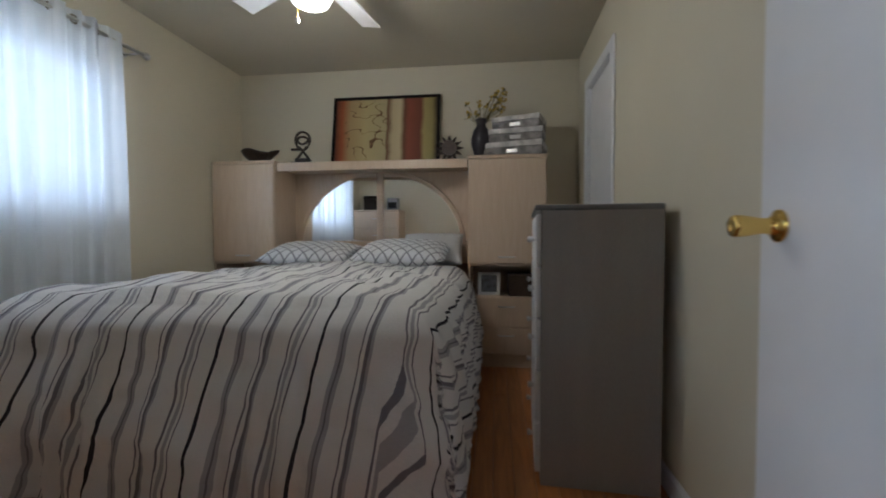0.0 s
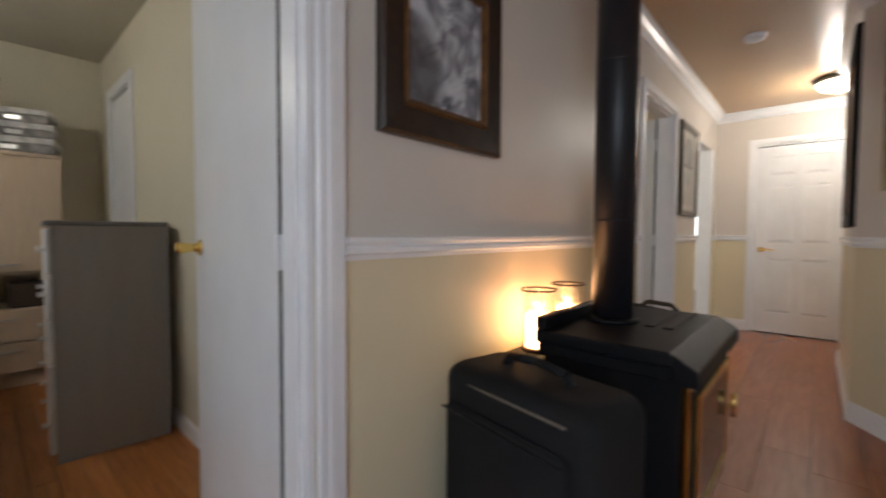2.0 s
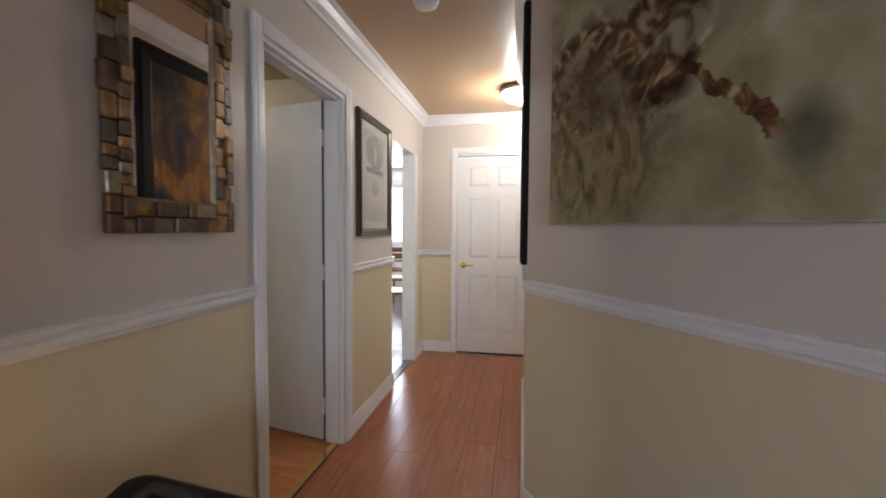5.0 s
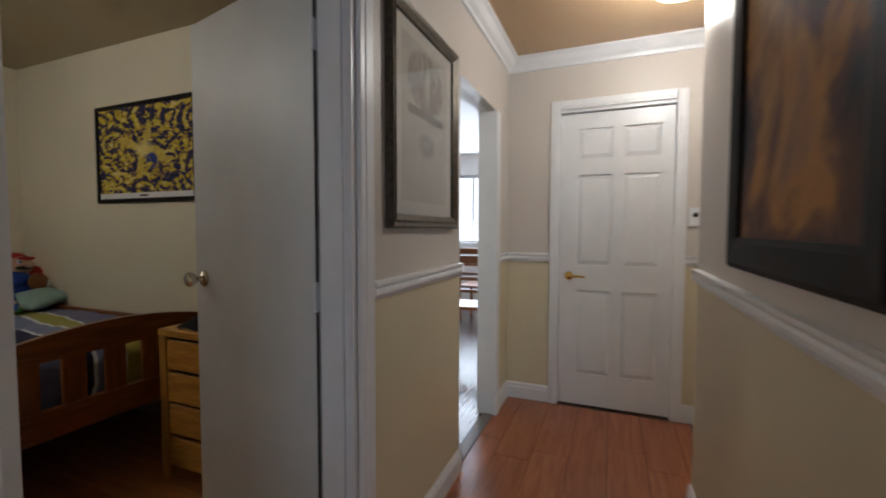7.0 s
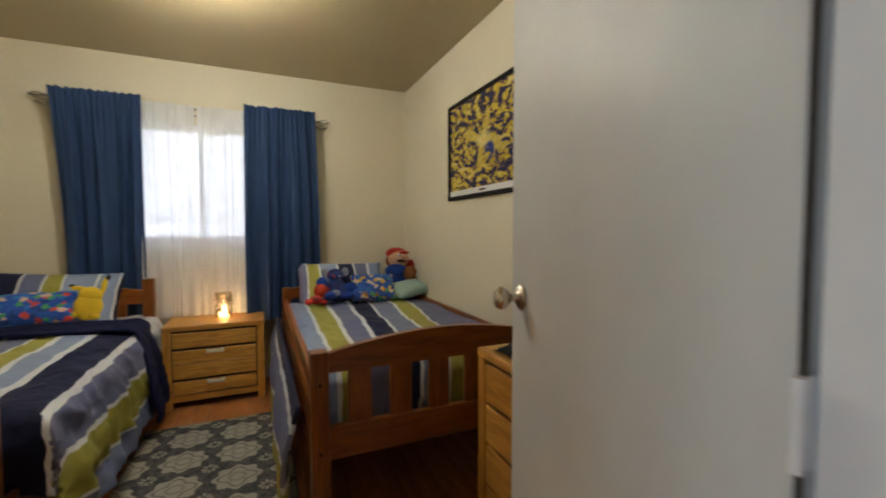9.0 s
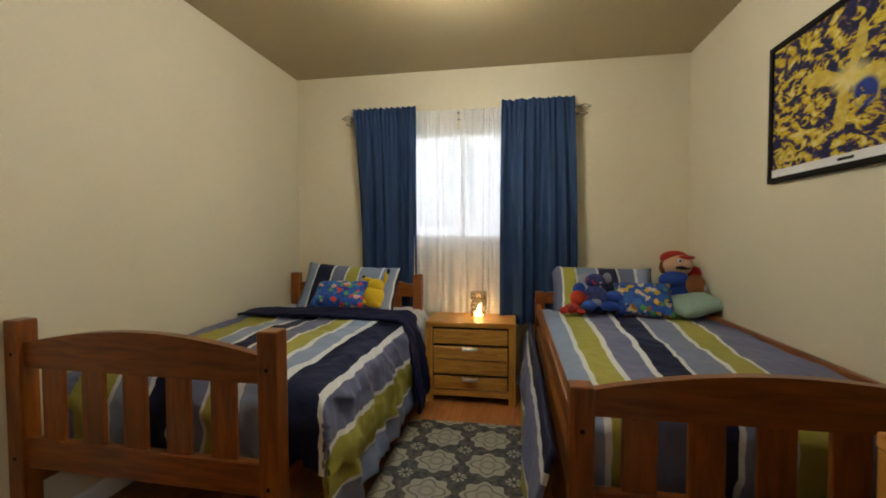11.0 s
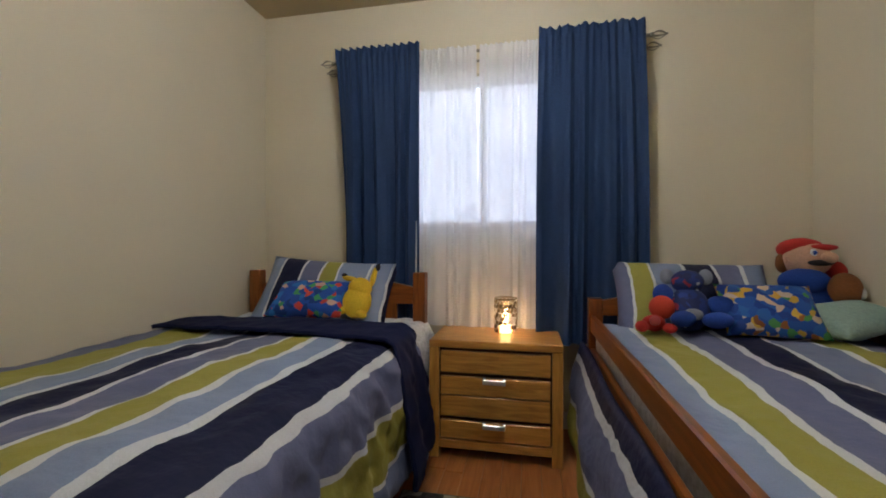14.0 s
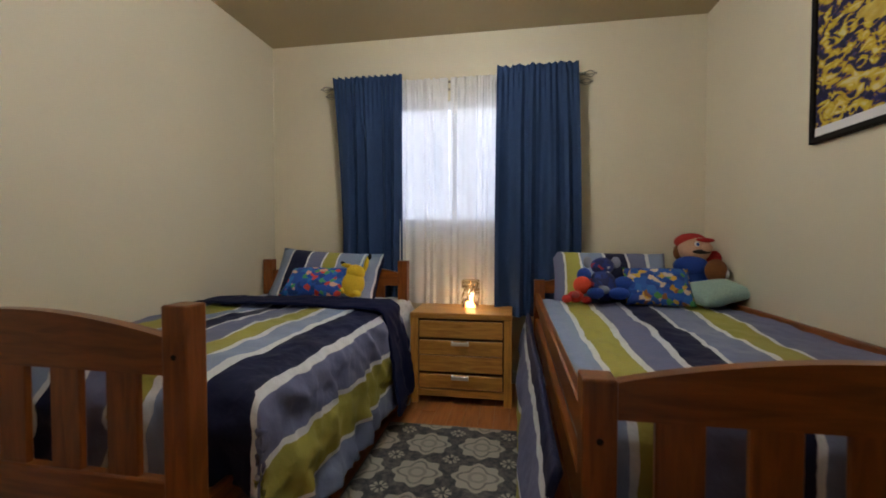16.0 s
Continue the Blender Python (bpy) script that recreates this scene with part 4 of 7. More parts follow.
def pine_bed(x0, x1, y_foot, y_head, foot_z, head_z, post, arch, top_lo, low_lo, low_hi, slat_w, n_slats, side_rails, label, turn=0.0, edge=0.045, gap=None, shift=0.0):
    """A child's bed: four posts, bowed head and foot boards with slats, side rails, slat base."""
    b = thing("single_bed", (x0 + x1) / 2, (y_foot + y_head) / 2, 0, label, "bed", rz=turn)
    cx, cy = (x0 + x1) / 2, (y_foot + y_head) / 2
    a0, a1, f, h = x0 - cx, x1 - cx, y_foot - cy, y_head - cy
    for x in (a0, a1 - post):
        part("post", box(x, x + post, f, f + post, 0, foot_z, 0.005, seg=2), PINE_Z, b)
        part("post", box(x, x + post, h - post, h, 0, head_z, 0.005, seg=2), PINE_Z, b)
        for z in (foot_z - 0.12, low_lo + 0.04):
            part("bolt", tube((x + post / 2, f - 0.0015, z), (x + post / 2, f + 0.004, z), 0.007, n=10), BLACK_IRON, b)
    i0, i1 = a0 + post, a1 - post
    for yy, zt in ((f + post * 0.3, foot_z), (h - post * 0.7, head_z)):
        dz = zt - foot_z
        part("top_rail", arched_rail(i0 - 0.004, i1 + 0.004, top_lo + dz, foot_z - edge + dz, arch + dz, yy, yy + 0.032), PINE_X, b)
        part("bottom_rail", box(i0 - 0.004, i1 + 0.004, yy, yy + 0.032, low_lo, low_hi, 0.004), PINE_X, b)
        space = gap or (i1 - i0 - n_slats * slat_w) / (n_slats + 1)
        for k in range(n_slats):
            x = i0 + space + k * (slat_w + space) + shift
            part("slat", box(x, x + slat_w, yy + 0.008, yy + 0.026, low_hi - 0.01, top_lo + 0.012 + dz, 0.003), PINE_Z, b)
    for lo, hi in side_rails:
        for x in (a0 + 0.008, a1 - 0.034):
            part("side_rail", box(x, x + 0.026, f + post - 0.005, h - post + 0.005, lo, hi, 0.005), PINE_Y, b)
    for k in range(9):
        y = f + 0.2 + k * (h - f - 0.4) / 8
        part("bed_slat", box(a0 + 0.034, a1 - 0.034, y - 0.035, y + 0.035, side_rails[0][0] + 0.02, side_rails[0][0] + 0.038), PINE_X, b)
    return b


# single bed by the west wall
pine_bed(2.842, 3.906, 2.250, KY1 - 0.165, 0.866, 0.866, 0.066, 0.840, 0.695, 0.33, 0.438, 0.092, 5, [(0.24, 0.38)], "honey pine single bed with bowed slatted boards", -1.1, 0.083, None, -0.020)
m1 = tagged(new("mattress", finish("mattress", box(2.885, 3.862, 2.50, 4.215, 0.298, 0.565, 0.04, seg=3), LINEN, True)), "pale patterned mattress on the pine bed", "mattress")
drape("comforter", 2.862, 3.885, 2.475, 3.74, 0.622, 0.52, 0.30, QUILT_L, "striped blue, olive and navy comforter draped over the bed", 0.045, 0.022, 4, 0.02, 0.0, 8)
drape("comforter_fold", 2.868, 3.898, 3.50, 3.76, 0.660, 0.56, 0.012, NAVY_CLOTH, "navy turned-down edge of the striped comforter", 0.085, 0.010, 9, 0.02, 0.0, 5, crease=0.35)
drape("bed_sheet", 2.872, 3.880, 3.71, 4.16, 0.605, 0.50, 0.012, LINEN, "pale patterned sheet hanging over the mattress by the pillow", 0.030, 0.014, 15, 0.02, 0.0, 5, category="bed sheet")
# single bed by the east wall
pine_bed(4.756, 5.826, 2.235, KY1 - 0.165, 0.750, 0.750, 0.066, 0.797, 0.666, 0.33, 0.458, 0.091, 5, [(0.40, 0.505), (0.585, 0.665)], "honey pine single bed with side rails", 0.0, 0.012, 0.076)
m2 = tagged(new("mattress", finish("mattress", box(4.790, 5.79, 2.43, 4.215, 0.458, 0.615, 0.04, seg=3), LINEN, True)), "pale patterned mattress in the pine bed", "mattress")
drape("comforter", 4.800, 5.812, 2.405, 4.02, 0.640, 0.035, 0.32, QUILT_R, "striped blue, olive and navy comforter on the bed", 0.0, 0.016, 7, 0.035, 0.0, 7, fan=0.16, crease=0.5)


def hanging_edge():
    def f(s, t):
        y = 2.27 + 1.80 * s
        d = (0.47 + 0.03 * math.sin(4.1 * y)) * t
        crease = noise.noise(Vector((y * 5, t * 4, 2.0))) * 0.018 + noise.noise(Vector((y * 13, t * 9, 5.0))) * 0.008
        x = 4.748 - 0.022 - 0.050 * math.sin(min(1, t * 1.6) * math.pi / 2) - (0.012 * math.sin(9 * y + 2 * t) + crease) * min(1, t * 2) - 0.012 * (1 - s) * t
        return x, y, 0.545 - d + 0.012 * math.sin(7 * y)
    bm = sheet(f, 60, 20, uv=lambda s, t: (0.50 + t * 0.27, s * 1.8))
    ob = new("comforter_edge", finish("comforter_edge", bm, QUILT_L, True))
    sol = ob.modifiers.new("thickness", "SOLIDIFY")
    sol.thickness = 0.016
    return tagged(ob, "striped comforter edge hanging below the side rails", "comforter")


hanging_edge()
BANDS_P = [(0.07, SLATE), (0.012, CREAM), (0.085, OLIVE), (0.012, CREAM), (0.13, SKYB), (0.014, CREAM), (0.12, NAVY), (0.014, CREAM), (0.10, SLATE), (0.02, CREAM), (0.10, SKYB)]
SHAM = stripes("striped_pillow_sham", BANDS_P, sum(w for w, _ in BANDS_P))
SHAM_L = stripes("striped_pillow_sham_left", [(0.10, SKYB), (0.012, CREAM), (0.13, NAVY), (0.014, CREAM), (0.10, SLATE), (0.012, CREAM), (0.085, OLIVE), (0.012, CREAM), (0.16, SKYB), (0.014, CREAM)], 0.64)
cushion("pillow", pose(3.375, 4.065, 0.750, 54, 3, 2), 0.76, 0.44, 0.15, SHAM_L, "striped blue, navy and olive pillow propped at the headboard", seed=2)
cushion("pillow", pose(5.20, 4.06, 0.760, 50, 1, -2), 0.68, 0.44, 0.16, SHAM, "striped blue, olive and navy pillow propped at the headboard", seed=5)
cushion("pillow", pose(5.70, 3.88, 0.725, 12, -8, 20), 0.34, 0.25, 0.105, mat("mint_plush_cloth", (0.30, 0.42, 0.38), 0.95, grain=0.1, grain_scale=90, bump=0.3, bump_scale=90), "small mint green plush pillow on the bed", seed=7)


def print_cloth(name, base, colors, scale):
    """Cloth with a printed patchwork of colours."""
    m = mat(name, base, 0.8, bump=0.15, bump_scale=120)
    nt = m.node_tree
    b = nt.nodes["Principled BSDF"]
    tc = nt.nodes.new("ShaderNodeTexCoord")
    wob = nt.nodes.new("ShaderNodeTexNoise")
    wob.inputs["Scale"].default_value = scale
    nt.links.new(tc.outputs["Object"], wob.inputs["Vector"])
    bend = nt.nodes.new("ShaderNodeVectorMath")
    bend.operation = "MULTIPLY_ADD"
    nt.links.new(wob.outputs["Color"], bend.inputs[0])
    bend.inputs[1].default_value = (0.07, 0.07, 0.0)
    nt.links.new(tc.outputs["Object"], bend.inputs[2])
    n = nt.nodes.new("ShaderNodeTexVoronoi")
    n.inputs["Scale"].default_value = scale * 2.8
    nt.links.new(bend.outputs[0], n.inputs["Vector"])
    ramp = nt.nodes.new("ShaderNodeValToRGB")
    ramp.color_ramp.interpolation = "CONSTANT"
    e = ramp.color_ramp.elements
    e[0].position, e[0].color = 0.0, (*base, 1)
    e.remove(e[1])
    for p, c in colors:
        e.new(p).color = (*c, 1)
    split = nt.nodes.new("ShaderNodeSeparateXYZ")
    nt.links.new(n.outputs["Color"], split.inputs[0])
    nt.links.new(split.outputs[0], ramp.inputs[0])
    nt.links.new(ramp.outputs[0], b.inputs["Base Color"])
    return m


PRINT_A = print_cloth("printed_cushion_cloth_a", (0.02, 0.09, 0.45), [(0.30, (0.03, 0.17, 0.55)), (0.48, (0.08, 0.34, 0.14)), (0.56, (0.02, 0.08, 0.40)), (0.70, (0.62, 0.06, 0.05)), (0.83, (0.66, 0.40, 0.32)), (0.90, (0.01, 0.05, 0.25))], 11)
PRINT_B = print_cloth("printed_cushion_cloth_b", (0.02, 0.09, 0.38), [(0.30, (0.01, 0.05, 0.28)), (0.50, (0.60, 0.36, 0.04)), (0.62, (0.03, 0.12, 0.42)), (0.70, (0.08, 0.28, 0.08)), (0.78, (0.60, 0.46, 0.34)), (0.88, (0.26, 0.10, 0.03)), (0.94, (0.02, 0.06, 0.30))], 12)
cushion("cushion", pose(3.36, 3.93, 0.735, 36, 0, 4), 0.40, 0.26, 0.12, PRINT_A, "small bright blue printed cushion on the bed", "cushion", 3)
cushion("cushion", pose(5.40, 3.84, 0.755, 46, 0, -6), 0.34, 0.26, 0.11, PRINT_B, "small dark blue printed cushion on the bed", "cushion", 4)


def plush(name, m, blobs, mats, label):
    """A soft toy as one plain mesh of joined rounded shapes."""
    bm = bmesh.new()
    for c, r, sq, k in blobs:
        before = set(bm.faces)
        ball(c, r, 16, bm, sq)
        for f in set(bm.faces) - before:
            f.material_index = k
    ob = new(name, finish(name, bm, mats, True))
    ob.matrix_world = m
    return tagged(ob, label, "plush toy")


YEL = mat("yellow_plush", (0.75, 0.52, 0.02), 0.95, grain=0.12, grain_scale=120, bump=0.3, bump_scale=140)
REDP = mat("red_plush", (0.42, 0.025, 0.02), 0.95, grain=0.12, grain_scale=120, bump=0.3, bump_scale=140)
BLUP = mat("royal_blue_plush", (0.02, 0.06, 0.32), 0.95, grain=0.12, grain_scale=120, bump=0.3, bump_scale=140)
SKIN = mat("tan_plush", (0.60, 0.36, 0.24), 0.95, grain=0.1, grain_scale=120, bump=0.3, bump_scale=140)
BRNP = mat("brown_plush", (0.20, 0.075, 0.02), 0.95, grain=0.12, grain_scale=120, bump=0.3, bump_scale=140)
BLKP = mat("black_plush", (0.015, 0.012, 0.012), 0.95)
WHTP = mat("white_plush", (0.7, 0.7, 0.72), 0.95, bump=0.3, bump_scale=140)
GRYP = mat("grey_plush", (0.25, 0.27, 0.33), 0.9, bump=0.3, bump_scale=140)
NAVP = print_cloth("navy_printed_plush", (0.02, 0.03, 0.12), [(0.50, (0.03, 0.06, 0.28)), (0.56, (0.35, 0.03, 0.06)), (0.60, (0.4, 0.42, 0.48)), (0.64, (0.02, 0.04, 0.2))], 16)
plush("plush_toy", pose(3.60, 3.92, 0.655, -16, 8, -8) @ Matrix.Scale(0.86, 4), [((0, 0, 0.085), 0.088, (1, 0.8, 1.12), 0), ((0, -0.005, 0.170), 0.068, (1.08, 0.85, 0.9), 0), ((-0.085, 0, 0.212), 0.055, (1.0, 0.28, 0.30), 0), ((-0.128, 0, 0.226), 0.017, (1.2, 0.6, 0.7), 1),
      ((0.060, 0.01, 0.250), 0.058, (0.30, 0.28, 1.1), 0), ((0.072, 0.01, 0.310), 0.019, (0.8, 0.7, 1.2), 1), ((-0.065, -0.03, 0.02), 0.034, (1, 1, 0.7), 0), ((0.065, -0.03, 0.02), 0.034, (1, 1, 0.7), 0)], [YEL, BLKP], "yellow plush toy sitting against the pillow")
plush("plush_toy", pose(5.695, 4.12, 0.682, -8, 0, -18), [((0, 0.0, 0.10), 0.10, (1, 0.85, 1.0), 1), ((-0.02, -0.05, 0.165), 0.080, (1.2, 0.8, 0.75), 1), ((0, -0.015, 0.270), 0.084, (1.08, 0.92, 0.95), 2), ((-0.02, 0.010, 0.318), 0.080, (1.12, 1.0, 0.66), 0), ((0.045, -0.055, 0.318), 0.042, (1.3, 0.8, 0.35), 0),
      ((-0.085, 0.01, 0.255), 0.040, (0.7, 0.9, 1.2), 4), ((-0.072, -0.035, 0.262), 0.022, (0.7, 0.8, 1.1), 2), ((0.030, -0.092, 0.246), 0.034, (1.35, 0.5, 0.40), 3), ((0.058, -0.096, 0.268), 0.025, (1.2, 1, 1), 2), ((0.008, -0.086, 0.290), 0.015, (0.9, 0.5, 1.2), 5), ((0.012, -0.093, 0.290), 0.008, (1, 0.5, 1.2), 1),
      ((0.10, 0.00, 0.215), 0.045, (0.9, 0.9, 1.1), 0), ((0.10, -0.11, 0.135), 0.060, (0.95, 0.9, 1.15), 4), ((0.150, -0.12, 0.12), 0.020, (0.7, 0.9, 1.3), 5)],
      [REDP, BLUP, SKIN, BLKP, BRNP, WHTP], "large plush doll with red cap and blue clothes in the corner")
plush("plush_toy", pose(5.12, 3.85, 0.665, -16, 0, -4), [((0, 0, 0.085), 0.092, (0.85, 0.75, 1.0), 0), ((0, -0.005, 0.20), 0.058, (1.1, 0.9, 0.85), 0), ((-0.075, 0.01, 0.225), 0.034, (0.8, 0.6, 1), 1), ((0.075, 0.01, 0.225), 0.034, (0.8, 0.6, 1), 1),
      ((-0.10, -0.02, 0.14), 0.045, (0.9, 0.8, 1.0), 2), ((0.11, -0.02, 0.10), 0.045, (1.2, 0.8, 0.9), 2), ((-0.05, -0.10, 0.03), 0.045, (1, 1.2, 0.7), 2), ((0.07, -0.10, 0.03), 0.045, (1.2, 1.2, 0.7), 2), ((-0.01, -0.09, 0.05), 0.03, (1.2, 0.9, 0.8), 3)], [NAVP, GRYP, BLUP, GRYP], "navy and blue plush toy sitting on the bed")
plush("plush_toy", pose(4.965, 3.80, 0.66, 0, 0, 8), [((0, 0, 0.035), 0.042, (1.1, 0.9, 0.8), 0), ((0.045, 0.03, 0.095), 0.05, (1, 0.9, 1), 1), ((-0.055, -0.02, 0.025), 0.026, (1, 1, 0.9), 0), ((0.05, -0.03, 0.02), 0.028, (1, 1.1, 0.7), 0), ((-0.01, -0.035, 0.05), 0.02, (1.1, 0.7, 1), 2)],
      [REDP, mat("bright_red_plush", (0.52, 0.05, 0.02), 0.9, bump=0.3, bump_scale=140), mat("red_patch", (0.35, 0.05, 0.06), 0.7)], "small red plush toy on the bed")


# ---- nightstand and what stands on it ----
def bar_pull(parent, x, y, z, w):
    bm = box(x - w / 2, x + w / 2, y - 0.030, y - 0.020, z - 0.011, z + 0.011, 0.003)
    for s in (-1, 1):
        box(x + s * (w / 2 - 0.006) - 0.006, x + s * (w / 2 - 0.006) + 0.006, y - 0.022, y + 0.0, z - 0.014, z + 0.014, 0.002, bm)
    return part("handle", bm, STEEL, parent, "brushed steel bar handle")


def nightstand():
    x0, x1, y0, y1 = 3.998, 4.618, 3.898, 4.265
    w, d = x1 - x0, y1 - y0
    n = thing("nightstand", (x0 + x1) / 2, (y0 + y1) / 2, 0, "golden oak nightstand with two drawers and steel handles", "nightstand")
    a, f = w / 2, d / 2
    part("top", box(-a, a, -f - 0.004, f, 0.527, 0.562, 0.004), OAK_X, n)
    for sx in (-1, 1):
        for sy in (-1, 1):
            cx, cy = sx * (a - 0.024), sy * (f - 0.024)
            part("leg", box(cx - 0.024, cx + 0.024, cy - 0.024, cy + 0.024, 0, 0.527, 0.003), OAK_Z, n)
        part("side_panel", box(sx * (a - 0.02) - 0.008, sx * (a - 0.02) + 0.008, -f + 0.048, f - 0.048, 0.05, 0.526), OAK_Z, n)
    part("apron", box(-a + 0.048, a - 0.048, -f + 0.004, -f + 0.024, 0.048, 0.090, 0.002), OAK_X, n)
    part("inner_box", box(-a + 0.030, a - 0.030, -f + 0.022, f - 0.006, 0.092, 0.5255), mat("drawer_gap_shadow_wood", (0.05, 0.022, 0.008), 0.7, grain=0.2), n)
    for k, (z0, zm, z1) in enumerate(((0.100, 0.190, 0.300), (0.306, 0.398, 0.512))):
        d_ = part("drawer", box(-a + 0.056, a - 0.056, -f + 0.001, -f + 0.021, zm + 0.012, z1, 0.003), OAK_X, n)
        part("drawer_front", box(-a + 0.056, a - 0.056, -f - 0.001, -f + 0.021, z0, zm - 0.006, 0.003), OAK_X, d_)
        bar_pull(d_, 0, -f + 0.004, zm - 0.018, 0.105)
    return n


nightstand()
FLAME = mat("candle_flame", (1, 0.6, 0.2), 1.0, emit=((1.0, 0.55, 0.18), 26.0))
WAX_LIT = mat("lit_candle_wax", (0.8, 0.6, 0.35), 0.5, emit=((1.0, 0.50, 0.14), 7.0))
WAX_HALL = mat("lit_hall_candle_wax", (0.8, 0.6, 0.35), 0.5, emit=((1.0, 0.60, 0.24), 11.0))
MOSAIC = mat("silver_mosaic_glass", (0.20, 0.15, 0.09), 0.3, 0.5, random_tint=0.5)


def candle_flame():
    return lathe([(0.0, 0.0), (0.006, 0.006), (0.008, 0.014), (0.005, 0.026), (0.0, 0.036)], 12)


def mosaic_candle(x, y, z):
    c = thing("candle_holder", x, y, z, "mosaic glass candle holder with a lit candle", "candle")
    g = part("glass_cup", lathe([(0.0, 0.0), (0.057, 0.0), (0.057, 0.180), (0.0535, 0.180), (0.0535, 0.006), (0.0, 0.006)], 28), thin_glass("clear_cup_glass", 0.10), c, "", True)
    g.visible_shadow = False
    rnd = random.Random(4)
    for r in range(8):
        for k in range(16):
            a = 2 * math.pi * (k + 0.5 * (r % 2)) / 16
            if rnd.random() < (0.55 if r < 4 else 0.25):
                continue
            bm = box(-0.0085, 0.0085, -0.0008, 0.0012, -0.009, 0.009, 0.0006)
            part("mosaic_tile", bm, MOSAIC, c, "", False, pose(0.0582 * math.sin(a), -0.0582 * math.cos(a), 0.020 + r * 0.0205, 0, 12 * rnd.uniform(-1, 1), math.degrees(a)))
    part("rim", lathe([(0.0575, 0.176), (0.0595, 0.179), (0.0575, 0.183), (0.0530, 0.1805)], 28, ring=True), MOSAIC, c, "", True)
    part("wax", lathe([(0.0, 0.006), (0.030, 0.006), (0.030, 0.040), (0.0, 0.038)], 20), WAX_LIT, c, "", True)
    part("flame", candle_flame(), FLAME, c, "", True, pose(0, 0, 0.040))
    return c


mosaic_candle(4.35, 4.11, 0.562)


# ---- rug ----
def rug_material():
    m = mat("grey_medallion_rug", (0.3, 0.3, 0.28), 0.95, bump=0.4, bump_scale=220)
    nt = m.node_tree
    b = nt.nodes["Principled BSDF"]
    tc = nt.nodes.new("ShaderNodeTexCoord")
    mp = nt.nodes.new("ShaderNodeMapping")
    mp.inputs["Scale"].default_value = (1 / 0.26, 1 / 0.255, 0)
    nt.links.new(tc.outputs["Object"], mp.inputs["Vector"])
    fr = nt.nodes.new("ShaderNodeVectorMath")
    fr.operation = "FRACTION"
    nt.links.new(mp.outputs[0], fr.inputs[0])
    sub = nt.nodes.new("ShaderNodeVectorMath")
    sub.operation = "SUBTRACT"
    nt.links.new(fr.outputs[0], sub.inputs[0])
    sub.inputs[1].default_value = (0.5, 0.5, 0)
    sep = nt.nodes.new("ShaderNodeSeparateXYZ")
    nt.links.new(sub.outputs[0], sep.inputs[0])

    def op(kind, a, c=None):
        n = nt.nodes.new("ShaderNodeMath")
        n.operation = kind
        for i, v in enumerate((a, c)):
            if v is None:
                continue
            if isinstance(v, (int, float)):
                n.inputs[i].default_value = v
            else:
                nt.links.new(v, n.inputs[i])
        return n.outputs[0]

    x, y = sep.outputs[0], sep.outputs[1]
    r = op("SQRT", op("ADD", op("MULTIPLY", x, x), op("MULTIPLY", y, y)))
    ang = op("ARCTAN2", y, x)
    petal = op("COSINE", op("MULTIPLY", ang, 8.0))
    cross = op("COSINE", op("MULTIPLY", ang, 4.0))
    edge = op("ADD", 0.425, op("MULTIPLY", petal, 0.038))
    ring = op("LESS_THAN", op("ABSOLUTE", op("SUBTRACT", r, edge)), 0.028)
    leaf = op("MULTIPLY", op("LESS_THAN", op("ABSOLUTE", op("SUBTRACT", r, op("ADD", 0.27, op("MULTIPLY", cross, 0.060)))), 0.024), 0.6)
    inner = op("MULTIPLY", op("LESS_THAN", op("ABSOLUTE", op("SUBTRACT", r, 0.13)), 0.03), 0.35)
    # the stars between the medallions, seen from the tile's own corner
    cx, cy = op("SUBTRACT", 0.5, op("ABSOLUTE", x)), op("SUBTRACT", 0.5, op("ABSOLUTE", y))
    rc = op("SQRT", op("ADD", op("MULTIPLY", cx, cx), op("MULTIPLY", cy, cy)))
    ac = op("ARCTAN2", cy, cx)
    spoke = op("GREATER_THAN", op("COSINE", op("MULTIPLY", ac, 8.0)), -0.25)
    pale = op("MULTIPLY", spoke, op("MULTIPLY", op("GREATER_THAN", rc, 0.05), op("LESS_THAN", rc, op("ADD", 0.19, op("MULTIPLY", cross, 0.05)))))
    star = op("MULTIPLY", op("GREATER_THAN", r, edge), op("SUBTRACT", 1.0, pale))
    line = op("MAXIMUM", op("MAXIMUM", ring, leaf), op("MAXIMUM", inner, star))
    nz = nt.nodes.new("ShaderNodeTexNoise")
    nz.inputs["Scale"].default_value, nz.inputs["Detail"].default_value = 45, 5
    nt.links.new(tc.outputs["Object"], nz.inputs["Vector"])
    worn = op("MULTIPLY", line, op("ADD", 0.45, op("MULTIPLY", nz.outputs["Fac"], 0.9)))
    mix = nt.nodes.new("ShaderNodeMix")
    mix.data_type = "RGBA"
    mix.inputs["A"].default_value, mix.inputs["B"].default_value = (0.37, 0.35, 0.29, 1), (0.042, 0.044, 0.052, 1)
    nt.links.new(worn, mix.inputs["Factor"])
    nt.links.new(mix.outputs["Result"], b.inputs["Base Color"])
    return m


